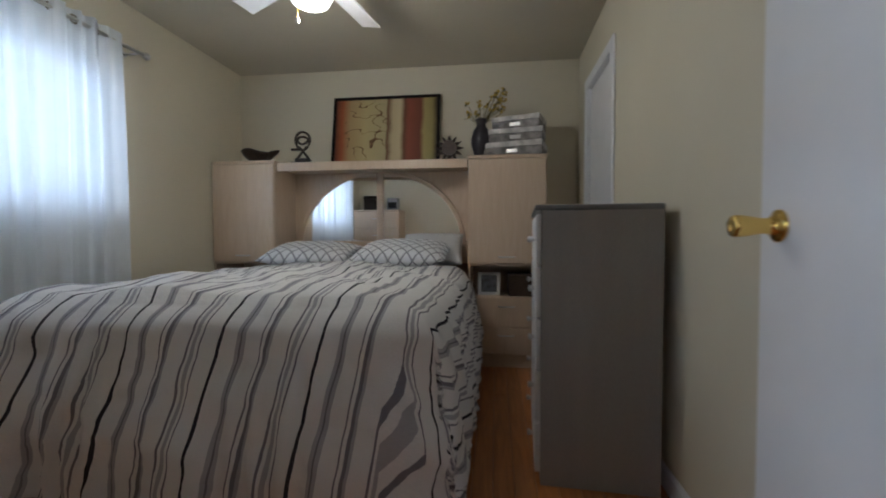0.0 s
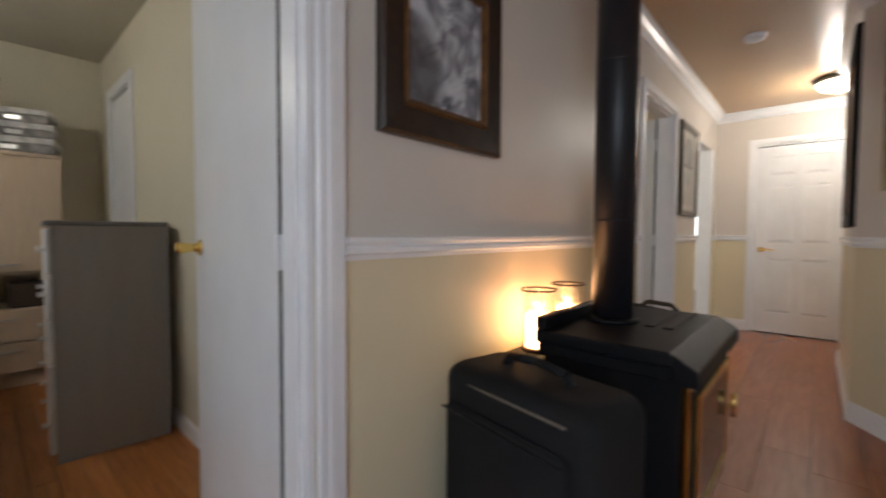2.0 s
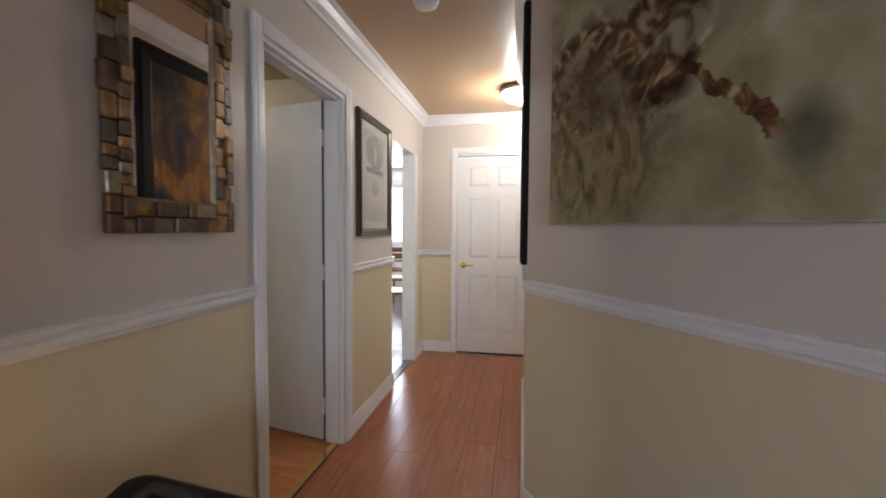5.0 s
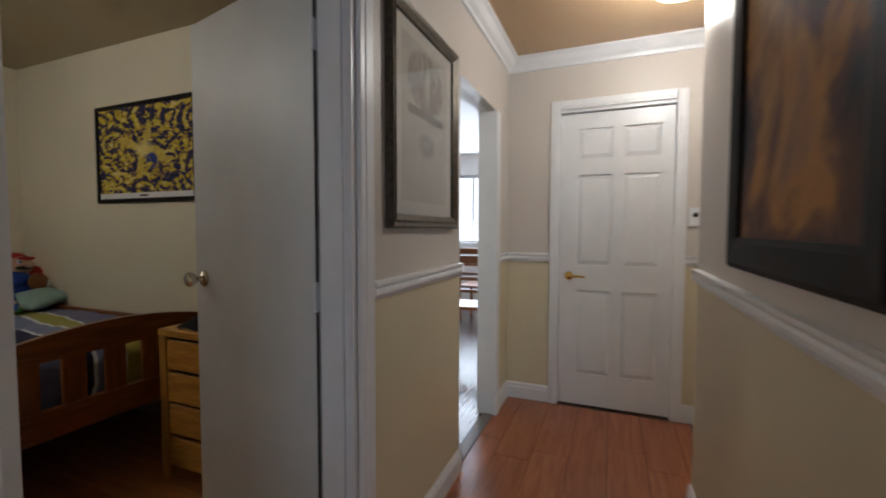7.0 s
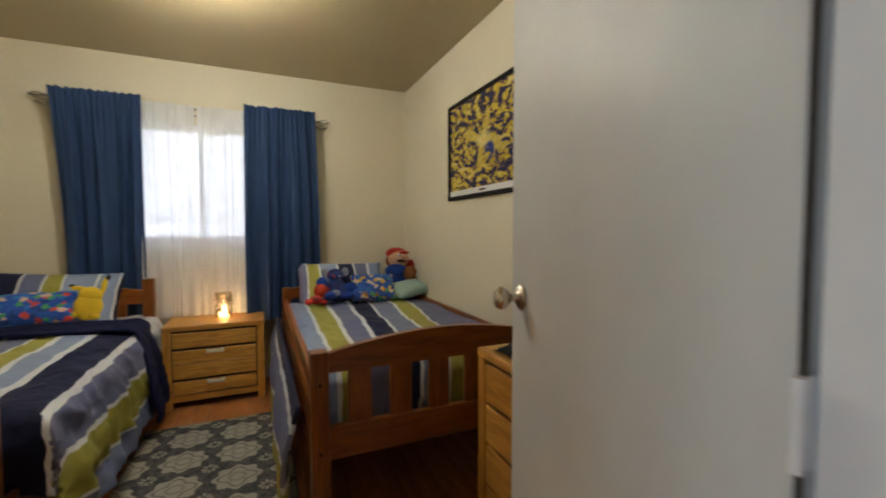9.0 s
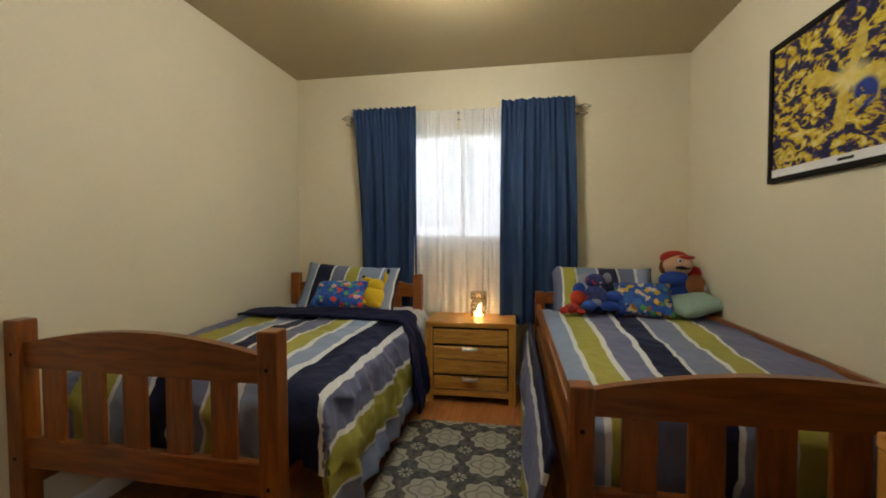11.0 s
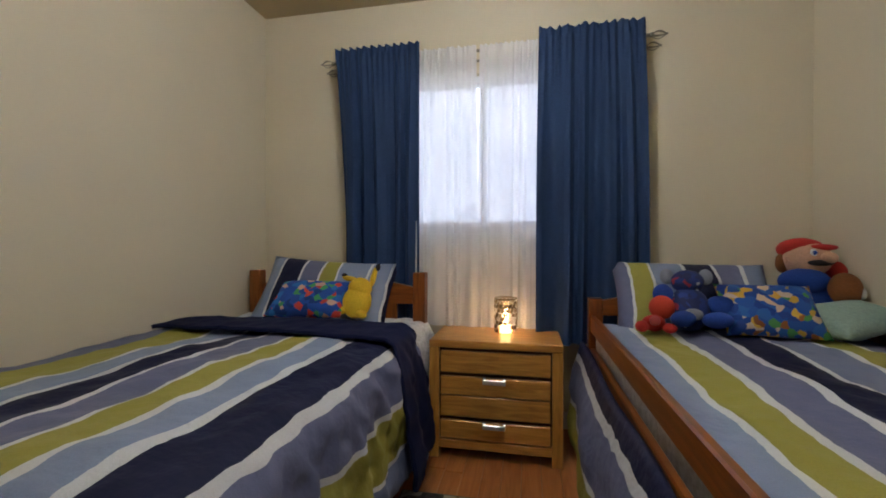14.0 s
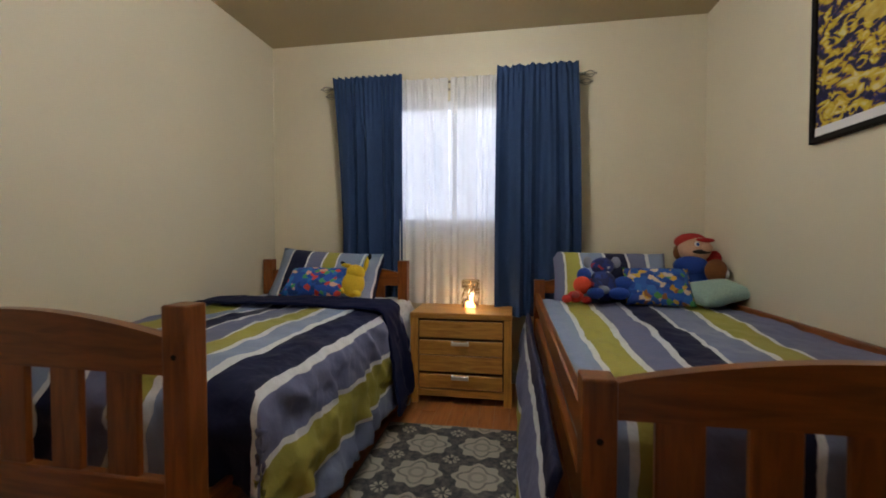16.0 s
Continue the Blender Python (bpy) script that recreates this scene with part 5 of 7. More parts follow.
rug = thing("rug", 4.348, 3.01, 0, "grey and cream medallion patterned rug on the floor", "rug")
part("rug_face", box(-0.385, 0.385, -0.62, 0.585, 0.001, 0.010, 0.003), rug_material(), rug)
bm = bmesh.new()
rim = mat("grey_rug_binding", (0.16, 0.155, 0.14), 0.9, bump=0.3, bump_scale=200)
for xa, xb, ya, yb in ((-0.392, 0.392, -0.627, -0.6205), (-0.392, 0.392, 0.5855, 0.592), (-0.392, -0.3855, -0.62, 0.585), (0.3855, 0.392, -0.62, 0.585)):
    part("binding", box(xa, xb, ya, yb, 0.001, 0.008, 0.002), rim, rug)

# ---- dresser by the door ----
def oak_chest():
    x0, x1, y0, y1, h = 5.372, 5.822, 1.30, 2.10, 0.742
    c = thing("dresser", (x0 + x1) / 2, (y0 + y1) / 2, 0, "golden oak chest of drawers beside the bed", "dresser")
    a, f = (x1 - x0) / 2, (y1 - y0) / 2
    part("top", box(-a - 0.004, a, -f, f, h - 0.034, h, 0.004), OAK_Y, c)
    for sx in (-1, 1):
        for sy in (-1, 1):
            cx, cy = sx * (a - 0.024), sy * (f - 0.024)
            part("leg", box(cx - 0.024, cx + 0.024, cy - 0.024, cy + 0.024, 0, h - 0.034, 0.003), OAK_Z, c)
    for sy in (-1, 1):
        part("side_panel", box(-a + 0.048, a - 0.048, sy * (f - 0.02) - 0.008, sy * (f - 0.02) + 0.008, 0.06, h - 0.035), OAK_Z, c)
    part("inner_box", box(-a + 0.024, a - 0.004, -f + 0.03, f - 0.03, 0.06, h - 0.036), bpy.data.materials["drawer_gap_shadow_wood"], c)
    for k in range(4):
        z0 = 0.075 + k * 0.158
        d_ = part("drawer", box(-a + 0.001, -a + 0.022, -f + 0.056, f - 0.056, z0, z0 + 0.143, 0.004), OAK_Y, c)
        bm = box(-a - 0.026, -a - 0.018, -0.06, 0.06, z0 + 0.118, z0 + 0.134, 0.003)
        for s in (-1, 1):
            box(-a - 0.020, -a + 0.002, s * 0.054 - 0.005, s * 0.054 + 0.005, z0 + 0.119, z0 + 0.133, 0.002, bm)
        part("handle", bm, STEEL, d_, "brushed steel bar handle")


oak_chest()


def folded_cloth():
    def f(s, t):
        x, y = 5.40 + 0.40 * s, 1.40 + 0.64 * t
        e = min(s, 1 - s, t, 1 - t)
        return x, y, 0.744 + 0.05 * min(1, e * 7) + 0.012 * noise.noise(Vector((x * 9, y * 9, 1)))
    bm = sheet(f, 20, 28)
    return tagged(new("folded_blanket", finish("folded_blanket", bm, BLACK_CLOTH, True)), "dark folded blanket on the oak chest", "blanket")


folded_cloth()


# ---- pictures ----
def art(name, kind):
    """Painted surface; object coordinates run -1..1 across and up."""
    m = mat(name, (0.3, 0.3, 0.25), 0.62, spec=0.25, bump=0.35 if kind in ("blossom", "dusk", "bands") else 0.02, bump_scale=26)
    nt = m.node_tree
    b = nt.nodes["Principled BSDF"]
    tc = nt.nodes.new("ShaderNodeUVMap")
    sep = nt.nodes.new("ShaderNodeSeparateXYZ")
    nt.links.new(tc.outputs[0], sep.inputs[0])
    x, y = sep.outputs[0], sep.outputs[1]

    def op(k, a, c=None, clamp=False):
        n = nt.nodes.new("ShaderNodeMath")
        n.operation, n.use_clamp = k, clamp
        for i, v in enumerate((a, c)):
            if v is None:
                continue
            if isinstance(v, (int, float)):
                n.inputs[i].default_value = v
            else:
                nt.links.new(v, n.inputs[i])
        return n.outputs[0]

    def nz(scale, detail=6, dist=0.0, stretch=(1, 1, 1)):
        mp = nt.nodes.new("ShaderNodeMapping")
        mp.inputs["Scale"].default_value = stretch
        nt.links.new(tc.outputs[0], mp.inputs["Vector"])
        n = nt.nodes.new("ShaderNodeTexNoise")
        n.inputs["Scale"].default_value, n.inputs["Detail"].default_value, n.inputs["Distortion"].default_value = scale, detail, dist
        nt.links.new(mp.outputs[0], n.inputs["Vector"])
        return n.outputs["Fac"]

    def ramp(v, stops, constant=False):
        n = nt.nodes.new("ShaderNodeValToRGB")
        n.color_ramp.interpolation = "CONSTANT" if constant else "LINEAR"
        e = n.color_ramp.elements
        e[0].position, e[0].color = stops[0][0], (*stops[0][1], 1)
        e[1].position, e[1].color = stops[1][0], (*stops[1][1], 1)
        for p, c in stops[2:]:
            e.new(p).color = (*c, 1)
        nt.links.new(v, n.inputs[0])
        return n.outputs[0]

    def mix(f, a, c):
        n = nt.nodes.new("ShaderNodeMix")
        n.data_type = "RGBA"
        nt.links.new(f, n.inputs["Factor"])
        nt.links.new(a, n.inputs["A"])
        nt.links.new(c, n.inputs["B"])
        return n.outputs["Result"]

    def spot(cx, cy, rx, ry, soft=0.5):
        dx, dy = op("DIVIDE", op("SUBTRACT", x, cx), rx), op("DIVIDE", op("SUBTRACT", y, cy), ry)
        r = op("SQRT", op("ADD", op("MULTIPLY", dx, dx), op("MULTIPLY", dy, dy)))
        return op("DIVIDE", op("SUBTRACT", 1.0, r), soft, True)

    if kind == "blossom":
        back = ramp(nz(2.4, 9, 0.9), [(0.3, (0.22, 0.20, 0.11)), (0.52, (0.34, 0.315, 0.19)), (0.72, (0.46, 0.42, 0.28))])
        low = ramp(nz(5, 8, 1.2, (1.5, 0.8, 1)), [(0.36, (0.06, 0.04, 0.015)), (0.47, (0.17, 0.13, 0.06)), (0.62, (0.30, 0.25, 0.14))])
        out = mix(op("MULTIPLY", spot(-0.55, -0.5, 0.85, 0.7, 0.6), 0.85), back, low)
        dark = ramp(nz(6, 8, 1.0), [(0.36, (0.022, 0.012, 0.006)), (0.48, (0.085, 0.030, 0.015)), (0.56, (0.16, 0.085, 0.03)), (0.66, (0.46, 0.36, 0.22))])
        f1 = op("MULTIPLY", spot(-0.60, 0.02, 0.62, 0.50, 0.35), op("MULTIPLY", op("SUBTRACT", nz(4.4, 7, 0.8), 0.43), 10.0, True), True)
        out = mix(f1, out, dark)
        f2 = op("MULTIPLY", spot(-0.02, 0.10, 0.34, 0.62, 0.3), op("MULTIPLY", op("SUBTRACT", nz(4.0, 7, 0.7), 0.40), 10.0, True), True)
        out = mix(f2, out, dark)
        wash = ramp(nz(5, 8, 1.0), [(0.35, (0.05, 0.03, 0.015)), (0.65, (0.20, 0.15, 0.08))])
        out = mix(op("MULTIPLY", spot(-0.62, -0.05, 0.60, 0.45, 0.8), 0.65), out, wash)
        pale = ramp(nz(7, 5), [(0.3, (0.42, 0.32, 0.22)), (0.7, (0.62, 0.52, 0.40))])
        f3 = op("MULTIPLY", spot(0.15, 0.15, 0.75, 0.5, 0.4), op("MULTIPLY", op("SUBTRACT", nz(5.5, 7, 0.5), 0.66), 14.0, True), True)
        out = mix(f3, out, pale)
        stem = op("ABSOLUTE", op("ADD", op("ADD", y, op("MULTIPLY", x, 0.85)), op("MULTIPLY", op("SUBTRACT", nz(4, 5), 0.5), 0.5)))
        twig = op("MULTIPLY", op("LESS_THAN", stem, op("MULTIPLY", nz(7, 3), 0.11)), spot(0.42, -0.36, 0.42, 0.42, 0.3), True)
        out = mix(twig, out, dark)
        f4 = op("MULTIPLY", spot(0.74, -0.62, 0.16, 0.22, 0.6), 0.7)
        grey = ramp(nz(9, 4), [(0.3, (0.045, 0.045, 0.03)), (0.7, (0.08, 0.075, 0.05))])
        out = mix(f4, out, grey)
    elif kind == "dusk":
        base = ramp(nz(1.3, 7, 0.8), [(0.34, (0.020, 0.022, 0.030)), (0.46, (0.13, 0.06, 0.035)), (0.54, (0.40, 0.19, 0.04)), (0.70, (0.20, 0.11, 0.08))])
        dark = ramp(nz(3, 5), [(0.3, (0.014, 0.016, 0.022)), (0.7, (0.06, 0.05, 0.05))])
        out = mix(op("MULTIPLY", spot(0.7, 0.9, 0.9, 0.8, 0.7), 0.9), base, dark)
        gold = ramp(nz(4, 6, 1.0), [(0.35, (0.16, 0.075, 0.02)), (0.7, (0.42, 0.22, 0.05))])
        out = mix(op("MULTIPLY", spot(-0.45, 0.15, 0.55, 0.7, 0.6), 0.75), out, gold)
    elif kind == "bands":
        v = op("ADD", x, op("MULTIPLY", op("SUBTRACT", nz(2.2, 6, 0.4), 0.5), 0.10))
        out = ramp(op("ADD", op("MULTIPLY", v, 0.5), 0.5), [(0.0, (0.10, 0.025, 0.012)), (0.07, (0.30, 0.085, 0.03)), (0.15, (0.36, 0.26, 0.12)), (0.30, (0.44, 0.36, 0.17)), (0.50, (0.40, 0.34, 0.18)),
                   (0.52, (0.13, 0.06, 0.03)), (0.57, (0.46, 0.38, 0.22)), (0.64, (0.50, 0.42, 0.25)), (0.68, (0.14, 0.06, 0.03)), (0.72, (0.24, 0.07, 0.04)), (0.84, (0.16, 0.05, 0.03)), (0.88, (0.33, 0.27, 0.10)), (0.95, (0.26, 0.22, 0.08)), (1.0, (0.05, 0.03, 0.02))])
        vein = op("LESS_THAN", op("ABSOLUTE", op("SUBTRACT", nz(2.6, 1, 0.3), 0.5)), 0.012)
        dk = ramp(nz(8), [(0.3, (0.10, 0.05, 0.02)), (0.7, (0.2, 0.12, 0.05))])
        out = mix(op("MULTIPLY", vein, spot(-0.35, 0, 0.5, 1.1, 0.2)), out, dk)
    elif kind == "starburst":
        warp = nt.nodes.new("ShaderNodeTexNoise")
        warp.inputs["Scale"].default_value, warp.inputs["Detail"].default_value = 1.6, 3
        nt.links.new(tc.outputs[0], warp.inputs["Vector"])
        bend = nt.nodes.new("ShaderNodeVectorMath")
        bend.operation = "MULTIPLY_ADD"
        nt.links.new(warp.outputs["Color"], bend.inputs[0])
        bend.inputs[1].default_value = (0.35, 0.35, 0)
        nt.links.new(tc.outputs[0], bend.inputs[2])
        vo = nt.nodes.new("ShaderNodeTexVoronoi")
        vo.inputs["Scale"].default_value, vo.inputs["Randomness"].default_value = 1.5, 0.95
        nt.links.new(bend.outputs[0], vo.inputs["Vector"])
        wv = op("ADD", op("MULTIPLY", op("SINE", op("ADD", op("MULTIPLY", vo.outputs["Distance"], 30.0), op("MULTIPLY", nz(3.0, 5), 3.0))), 0.26), 0.50)
        stops = [(0.0, (0.010, 0.010, 0.060)), (0.30, (0.012, 0.012, 0.040)), (0.42, (0.035, 0.035, 0.16)), (0.48, (0.20, 0.08, 0.015)), (0.56, (0.46, 0.33, 0.015)), (0.80, (0.62, 0.48, 0.04)), (1.0, (0.66, 0.60, 0.30))]
        out = ramp(op("ADD", op("MULTIPLY", wv, 0.85), op("MULTIPLY", op("SUBTRACT", nz(5.5, 8, 2.2), 0.48), 2.4)), stops)
        ang = op("ARCTAN2", op("SUBTRACT", y, 0.05), op("MULTIPLY", x, 1.4))
        r = op("SQRT", op("ADD", op("MULTIPLY", x, x), op("MULTIPLY", op("SUBTRACT", y, 0.05), op("SUBTRACT", y, 0.05))))
        ray = op("COSINE", op("ADD", op("MULTIPLY", ang, 4.0), op("MULTIPLY", nz(3), 2.5)))
        f = op("MULTIPLY", op("GREATER_THAN", op("ADD", ray, op("MULTIPLY", op("SUBTRACT", 0.5, r), 1.6)), 0.78), 0.9)
        gold = ramp(nz(10, 4), [(0.3, (0.48, 0.33, 0.02)), (0.7, (0.66, 0.54, 0.12))])
        out = mix(f, out, gold)
        heart = ramp(nz(6, 4), [(0.3, (0.66, 0.52, 0.08)), (0.7, (0.74, 0.66, 0.34))])
        out = mix(spot(0.0, 0.06, 0.24, 0.22, 0.7), out, heart)
        f5 = op("MULTIPLY", spot(0.16, -0.20, 0.14, 0.20, 0.3), op("GREATER_THAN", nz(6, 4), 0.46))
        blue = ramp(nz(8, 4), [(0.3, (0.010, 0.02, 0.16)), (0.7, (0.03, 0.06, 0.30))])
        out = mix(f5, out, blue)
    elif kind == "flower":
        out = ramp(nz(1.5, 4, 1.4), [(0.30, (0.06, 0.06, 0.07)), (0.44, (0.24, 0.24, 0.26)), (0.54, (0.46, 0.47, 0.50)), (0.72, (0.62, 0.64, 0.66))])
        dk = ramp(nz(2, 3), [(0.3, (0.055, 0.05, 0.055)), (0.7, (0.11, 0.105, 0.11))])
        out = mix(op("MULTIPLY", spot(-0.8, -0.5, 0.8, 0.9, 0.4), 0.85), out, dk)
    else:
        out = ramp(nz(1.4, 5), [(0.3, (0.34, 0.325, 0.29)), (0.7, (0.43, 0.41, 0.37))])
        soft = ramp(nz(4, 6, 1.2), [(0.32, (0.10, 0.095, 0.085)), (0.5, (0.20, 0.19, 0.17)), (0.68, (0.32, 0.31, 0.28))])
        out = mix(op("MULTIPLY", spot(0.0, 0.56, 0.85, 0.42, 0.15), 0.85), out, soft)
        out = mix(op("MULTIPLY", spot(0.0, -0.25, 0.40, 0.20, 0.4), 0.7), out, soft)
        pale = ramp(nz(4, 3), [(0.3, (0.40, 0.39, 0.35)), (0.7, (0.48, 0.46, 0.42))])
        out = mix(op("MULTIPLY", spot(0.05, 0.55, 0.14, 0.33, 0.6), 0.8), out, pale)
        band = op("MULTIPLY", op("LESS_THAN", op("ABSOLUTE", op("SUBTRACT", y, 0.14)), 0.055), op("LESS_THAN", op("ABSOLUTE", x), 0.78))
        out = mix(op("MULTIPLY", band, 0.85), out, ramp(nz(5), [(0.3, (0.10, 0.10, 0.09)), (0.7, (0.15, 0.14, 0.13))]))
    nt.links.new(out, b.inputs["Base Color"])
    return m


def canvas_face(w, h, y):
    bm = bmesh.new()
    layer = bm.loops.layers.uv.verify()
    v = [bm.verts.new((sx * w / 2, y, sz * h / 2)) for sx, sz in ((-1, -1), (1, -1), (1, 1), (-1, 1))]
    f = bm.faces.new(v)
    for lp, c in zip(f.loops, ((-1, -1), (1, -1), (1, 1), (-1, 1))):
        lp[layer].uv = c
    return bm


def bar_frame(parent, w, h, profile, material, name="frame_bar"):
    """Four mitred bars round a picture that hangs facing -y; profile of (in from the edge, out from the wall)."""
    for turn, a, b in ((0, w, h), (90, h, w), (180, w, h), (270, h, w)):
        bm = bmesh.new()
        ends = []
        for s in (-1, 1):
            ends.append([bm.verts.new((s * (a / 2 - i), -o, -b / 2 + i)) for i, o in profile])
        k = len(profile)
        for i in range(k):
            bm.faces.new((ends[0][i], ends[0][(i + 1) % k], ends[1][(i + 1) % k], ends[1][i]))
        for e in ends:
            bm.faces.new(e)
        part(name, bm, material, parent, "", False, pose(0, 0, 0, 0, turn, 0))


# big canvas on the angled wall
ang = math.degrees(math.atan2(-0.28 + 1.018, 4.655 - 3.567))
wall_mid = Vector((4.655, -0.28)) + (Vector((3.567, -1.018)) - Vector((4.655, -0.28))).normalized() * 0.682
p = thing("canvas_painting", wall_mid.x, wall_mid.y, 1.784, "large unframed canvas painting of red blossom on olive green", "painting", rz=180 + ang)
part("canvas_edge", box(-0.483, 0.483, -0.040, -0.002, -0.485, 0.485, 0.002), mat("pale_canvas_edge", (0.55, 0.60, 0.60), 0.7, grain=0.15, grain_scale=30), p, "pale raw canvas edge")
part("painted_face", canvas_face(0.962, 0.966, -0.0415), art("blossom_painting", "blossom"), p)

# dark framed painting on the hall's south wall
p = thing("framed_painting", 5.085, -0.28, 1.70, "dark amber abstract painting in a wide black frame", "painting", rz=180)
bar_frame(p, 0.785, 1.16, [(0.0, 0.0), (0.0, 0.026), (0.015, 0.034), (0.07, 0.030), (0.085, 0.026), (0.085, 0.0)], BLACK_WOOD)
part("painted_face", canvas_face(0.625, 1.0, -0.018), art("dusk_painting", "dusk"), p)

# framed flower picture beside the bedroom door
p = thing("framed_picture", 2.300, YH, 1.642, "grey flower picture in a wide dark wooden frame", "picture")
FRAME_BROWN = wood("dark_walnut_frame", (0.012, 0.006, 0.004), (0.035, 0.018, 0.011), 0.35, (3, 3, 3), 8.0)
bar_frame(p, 0.555, 0.60, [(0.0, 0.0), (0.0, 0.020), (0.01, 0.028), (0.082, 0.022), (0.082, 0.0)], FRAME_BROWN)
bar_frame(p, 0.388, 0.433, [(0.0, 0.004), (0.0, 0.024), (0.008, 0.028), (0.026, 0.014), (0.026, 0.004)], mat("worn_gold_leaf", (0.13, 0.06, 0.018), 0.45, 0.5, grain=0.4, grain_scale=30), "gilt_lip")
part("picture_face", canvas_face(0.34, 0.385, -0.010), art("flower_print", "flower"), p)

# pencil study beside the dining opening
p = thing("framed_print", 5.568, YH, 1.630, "pale pencil study in a pewter frame behind glass", "picture")
bar_frame(p, 0.640, 0.800, [(0.0, 0.0), (0.0, 0.022), (0.008, 0.030), (0.020, 0.026), (0.028, 0.030), (0.050, 0.018), (0.050, 0.0)], mat("pewter_bronze_frame", (0.085, 0.07, 0.05), 0.35, 0.6, grain=0.4, grain_scale=60, bump=0.2, bump_scale=90))
part("mat_board", box(-0.272, 0.272, -0.008, -0.002, -0.352, 0.352), mat("pale_mat_board", (0.46, 0.44, 0.40), 0.7, grain=0.04), p)
part("print_face", canvas_face(0.43, 0.60, -0.0085), art("pencil_study", "study"), p)
g = part("glazing", box(-0.272, 0.272, -0.0135, -0.0115, -0.352, 0.352), thin_glass("picture_glass", 0.07), p)
g.visible_shadow = False

# poster in the children's room
p = thing("framed_poster", KX1, 2.878, 1.725, "blue and yellow swirling starburst poster in a black frame", "poster", rz=-90)
bar_frame(p, 0.97, 0.645, [(0.0, 0.0), (0.0, 0.020), (0.004, 0.024), (0.024, 0.022), (0.026, 0.0)], BLACK_WOOD)
part("poster_face", canvas_face(0.925, 0.60, -0.012), art("starburst_poster", "starburst"), p)
part("white_margin", box(-0.4605, 0.4605, -0.0145, -0.0125, -0.299, -0.262), mat("white_poster_paper", (0.72, 0.72, 0.74), 0.5), p, "white margin with a small dark mark")
part("margin_mark", box(-0.045, 0.035, -0.0165, -0.0150, -0.286, -0.275, 0.0005), BLACK_IRON, p)


# ---- hall: mirror with a carved block frame ----
def block_mirror():
    w, h = 0.455, 0.785
    p = thing("wall_mirror", 3.857, YH, 1.655, "wall mirror in a frame of carved brown and gilt blocks", "mirror")
    part("backing", box(-w / 2 + 0.012, w / 2 - 0.012, -0.010, -0.001, -h / 2 + 0.012, h / 2 - 0.012), BLACK_WOOD, p)
    part("mirror_glass", box(-w / 2 + 0.075, w / 2 - 0.075, -0.014, -0.0105, -h / 2 + 0.085, h / 2 - 0.085), MIRROR, p)
    tones = [mat("carved_walnut_block", (0.075, 0.035, 0.016), 0.4, grain=0.35, grain_scale=40, bump=0.3, bump_scale=50, random_tint=0.4),
             mat("bronze_block", (0.22, 0.13, 0.05), 0.35, 0.6, grain=0.4, grain_scale=40, bump=0.3, bump_scale=50, random_tint=0.3),
             mat("silver_leaf_block", (0.26, 0.22, 0.16), 0.3, 0.7, grain=0.3, grain_scale=40, bump=0.2, bump_scale=40, random_tint=0.3)]
    rnd = random.Random(12)

    def block(x0, x1, z0, z1):
        d = rnd.uniform(0.022, 0.040)
        part("block", box(x0, x1, -d, -0.0102, z0, z1, 0.0035), rnd.choice([tones[0], tones[0], tones[1], tones[1], tones[2]]), p)

    for x0, x1, x2 in ((-w / 2, -w / 2 + 0.042, -w / 2 + 0.078), (w / 2 - 0.078, w / 2 - 0.036, w / 2)):
        for a, b in ((x0, x1), (x1, x2)):
            z = -h / 2
            while z < h / 2 - 0.01:
                e = min(z + rnd.uniform(0.028, 0.075), h / 2)
                if h / 2 - e < 0.02:
                    e = h / 2
                j = rnd.uniform(-0.006, 0.004) if a in (x0,) else 0
                block(a + (j if a < 0 and a == x0 else 0), b - 0.0005, z + 0.0008, e - 0.0008)
                z = e
    for z0, z1 in ((-h / 2, -h / 2 + 0.088), (h / 2 - 0.088, h / 2)):
        for a, b in ((z0, (z0 + z1) / 2), ((z0 + z1) / 2, z1)):
            x = -w / 2 + 0.079
            while x < w / 2 - 0.085:
                e = min(x + rnd.uniform(0.03, 0.08), w / 2 - 0.079)
                if w / 2 - 0.079 - e < 0.02:
                    e = w / 2 - 0.079
                block(x + 0.0008, e - 0.0008, a + 0.0008, b - 0.0008)
                x = e
    bar_frame(p, w - 0.148, h - 0.168, [(0.0, 0.0146), (0.0, 0.022), (0.004, 0.024), (0.012, 0.0165), (0.012, 0.0146)], tones[2], "inner_bead")


block_mirror()


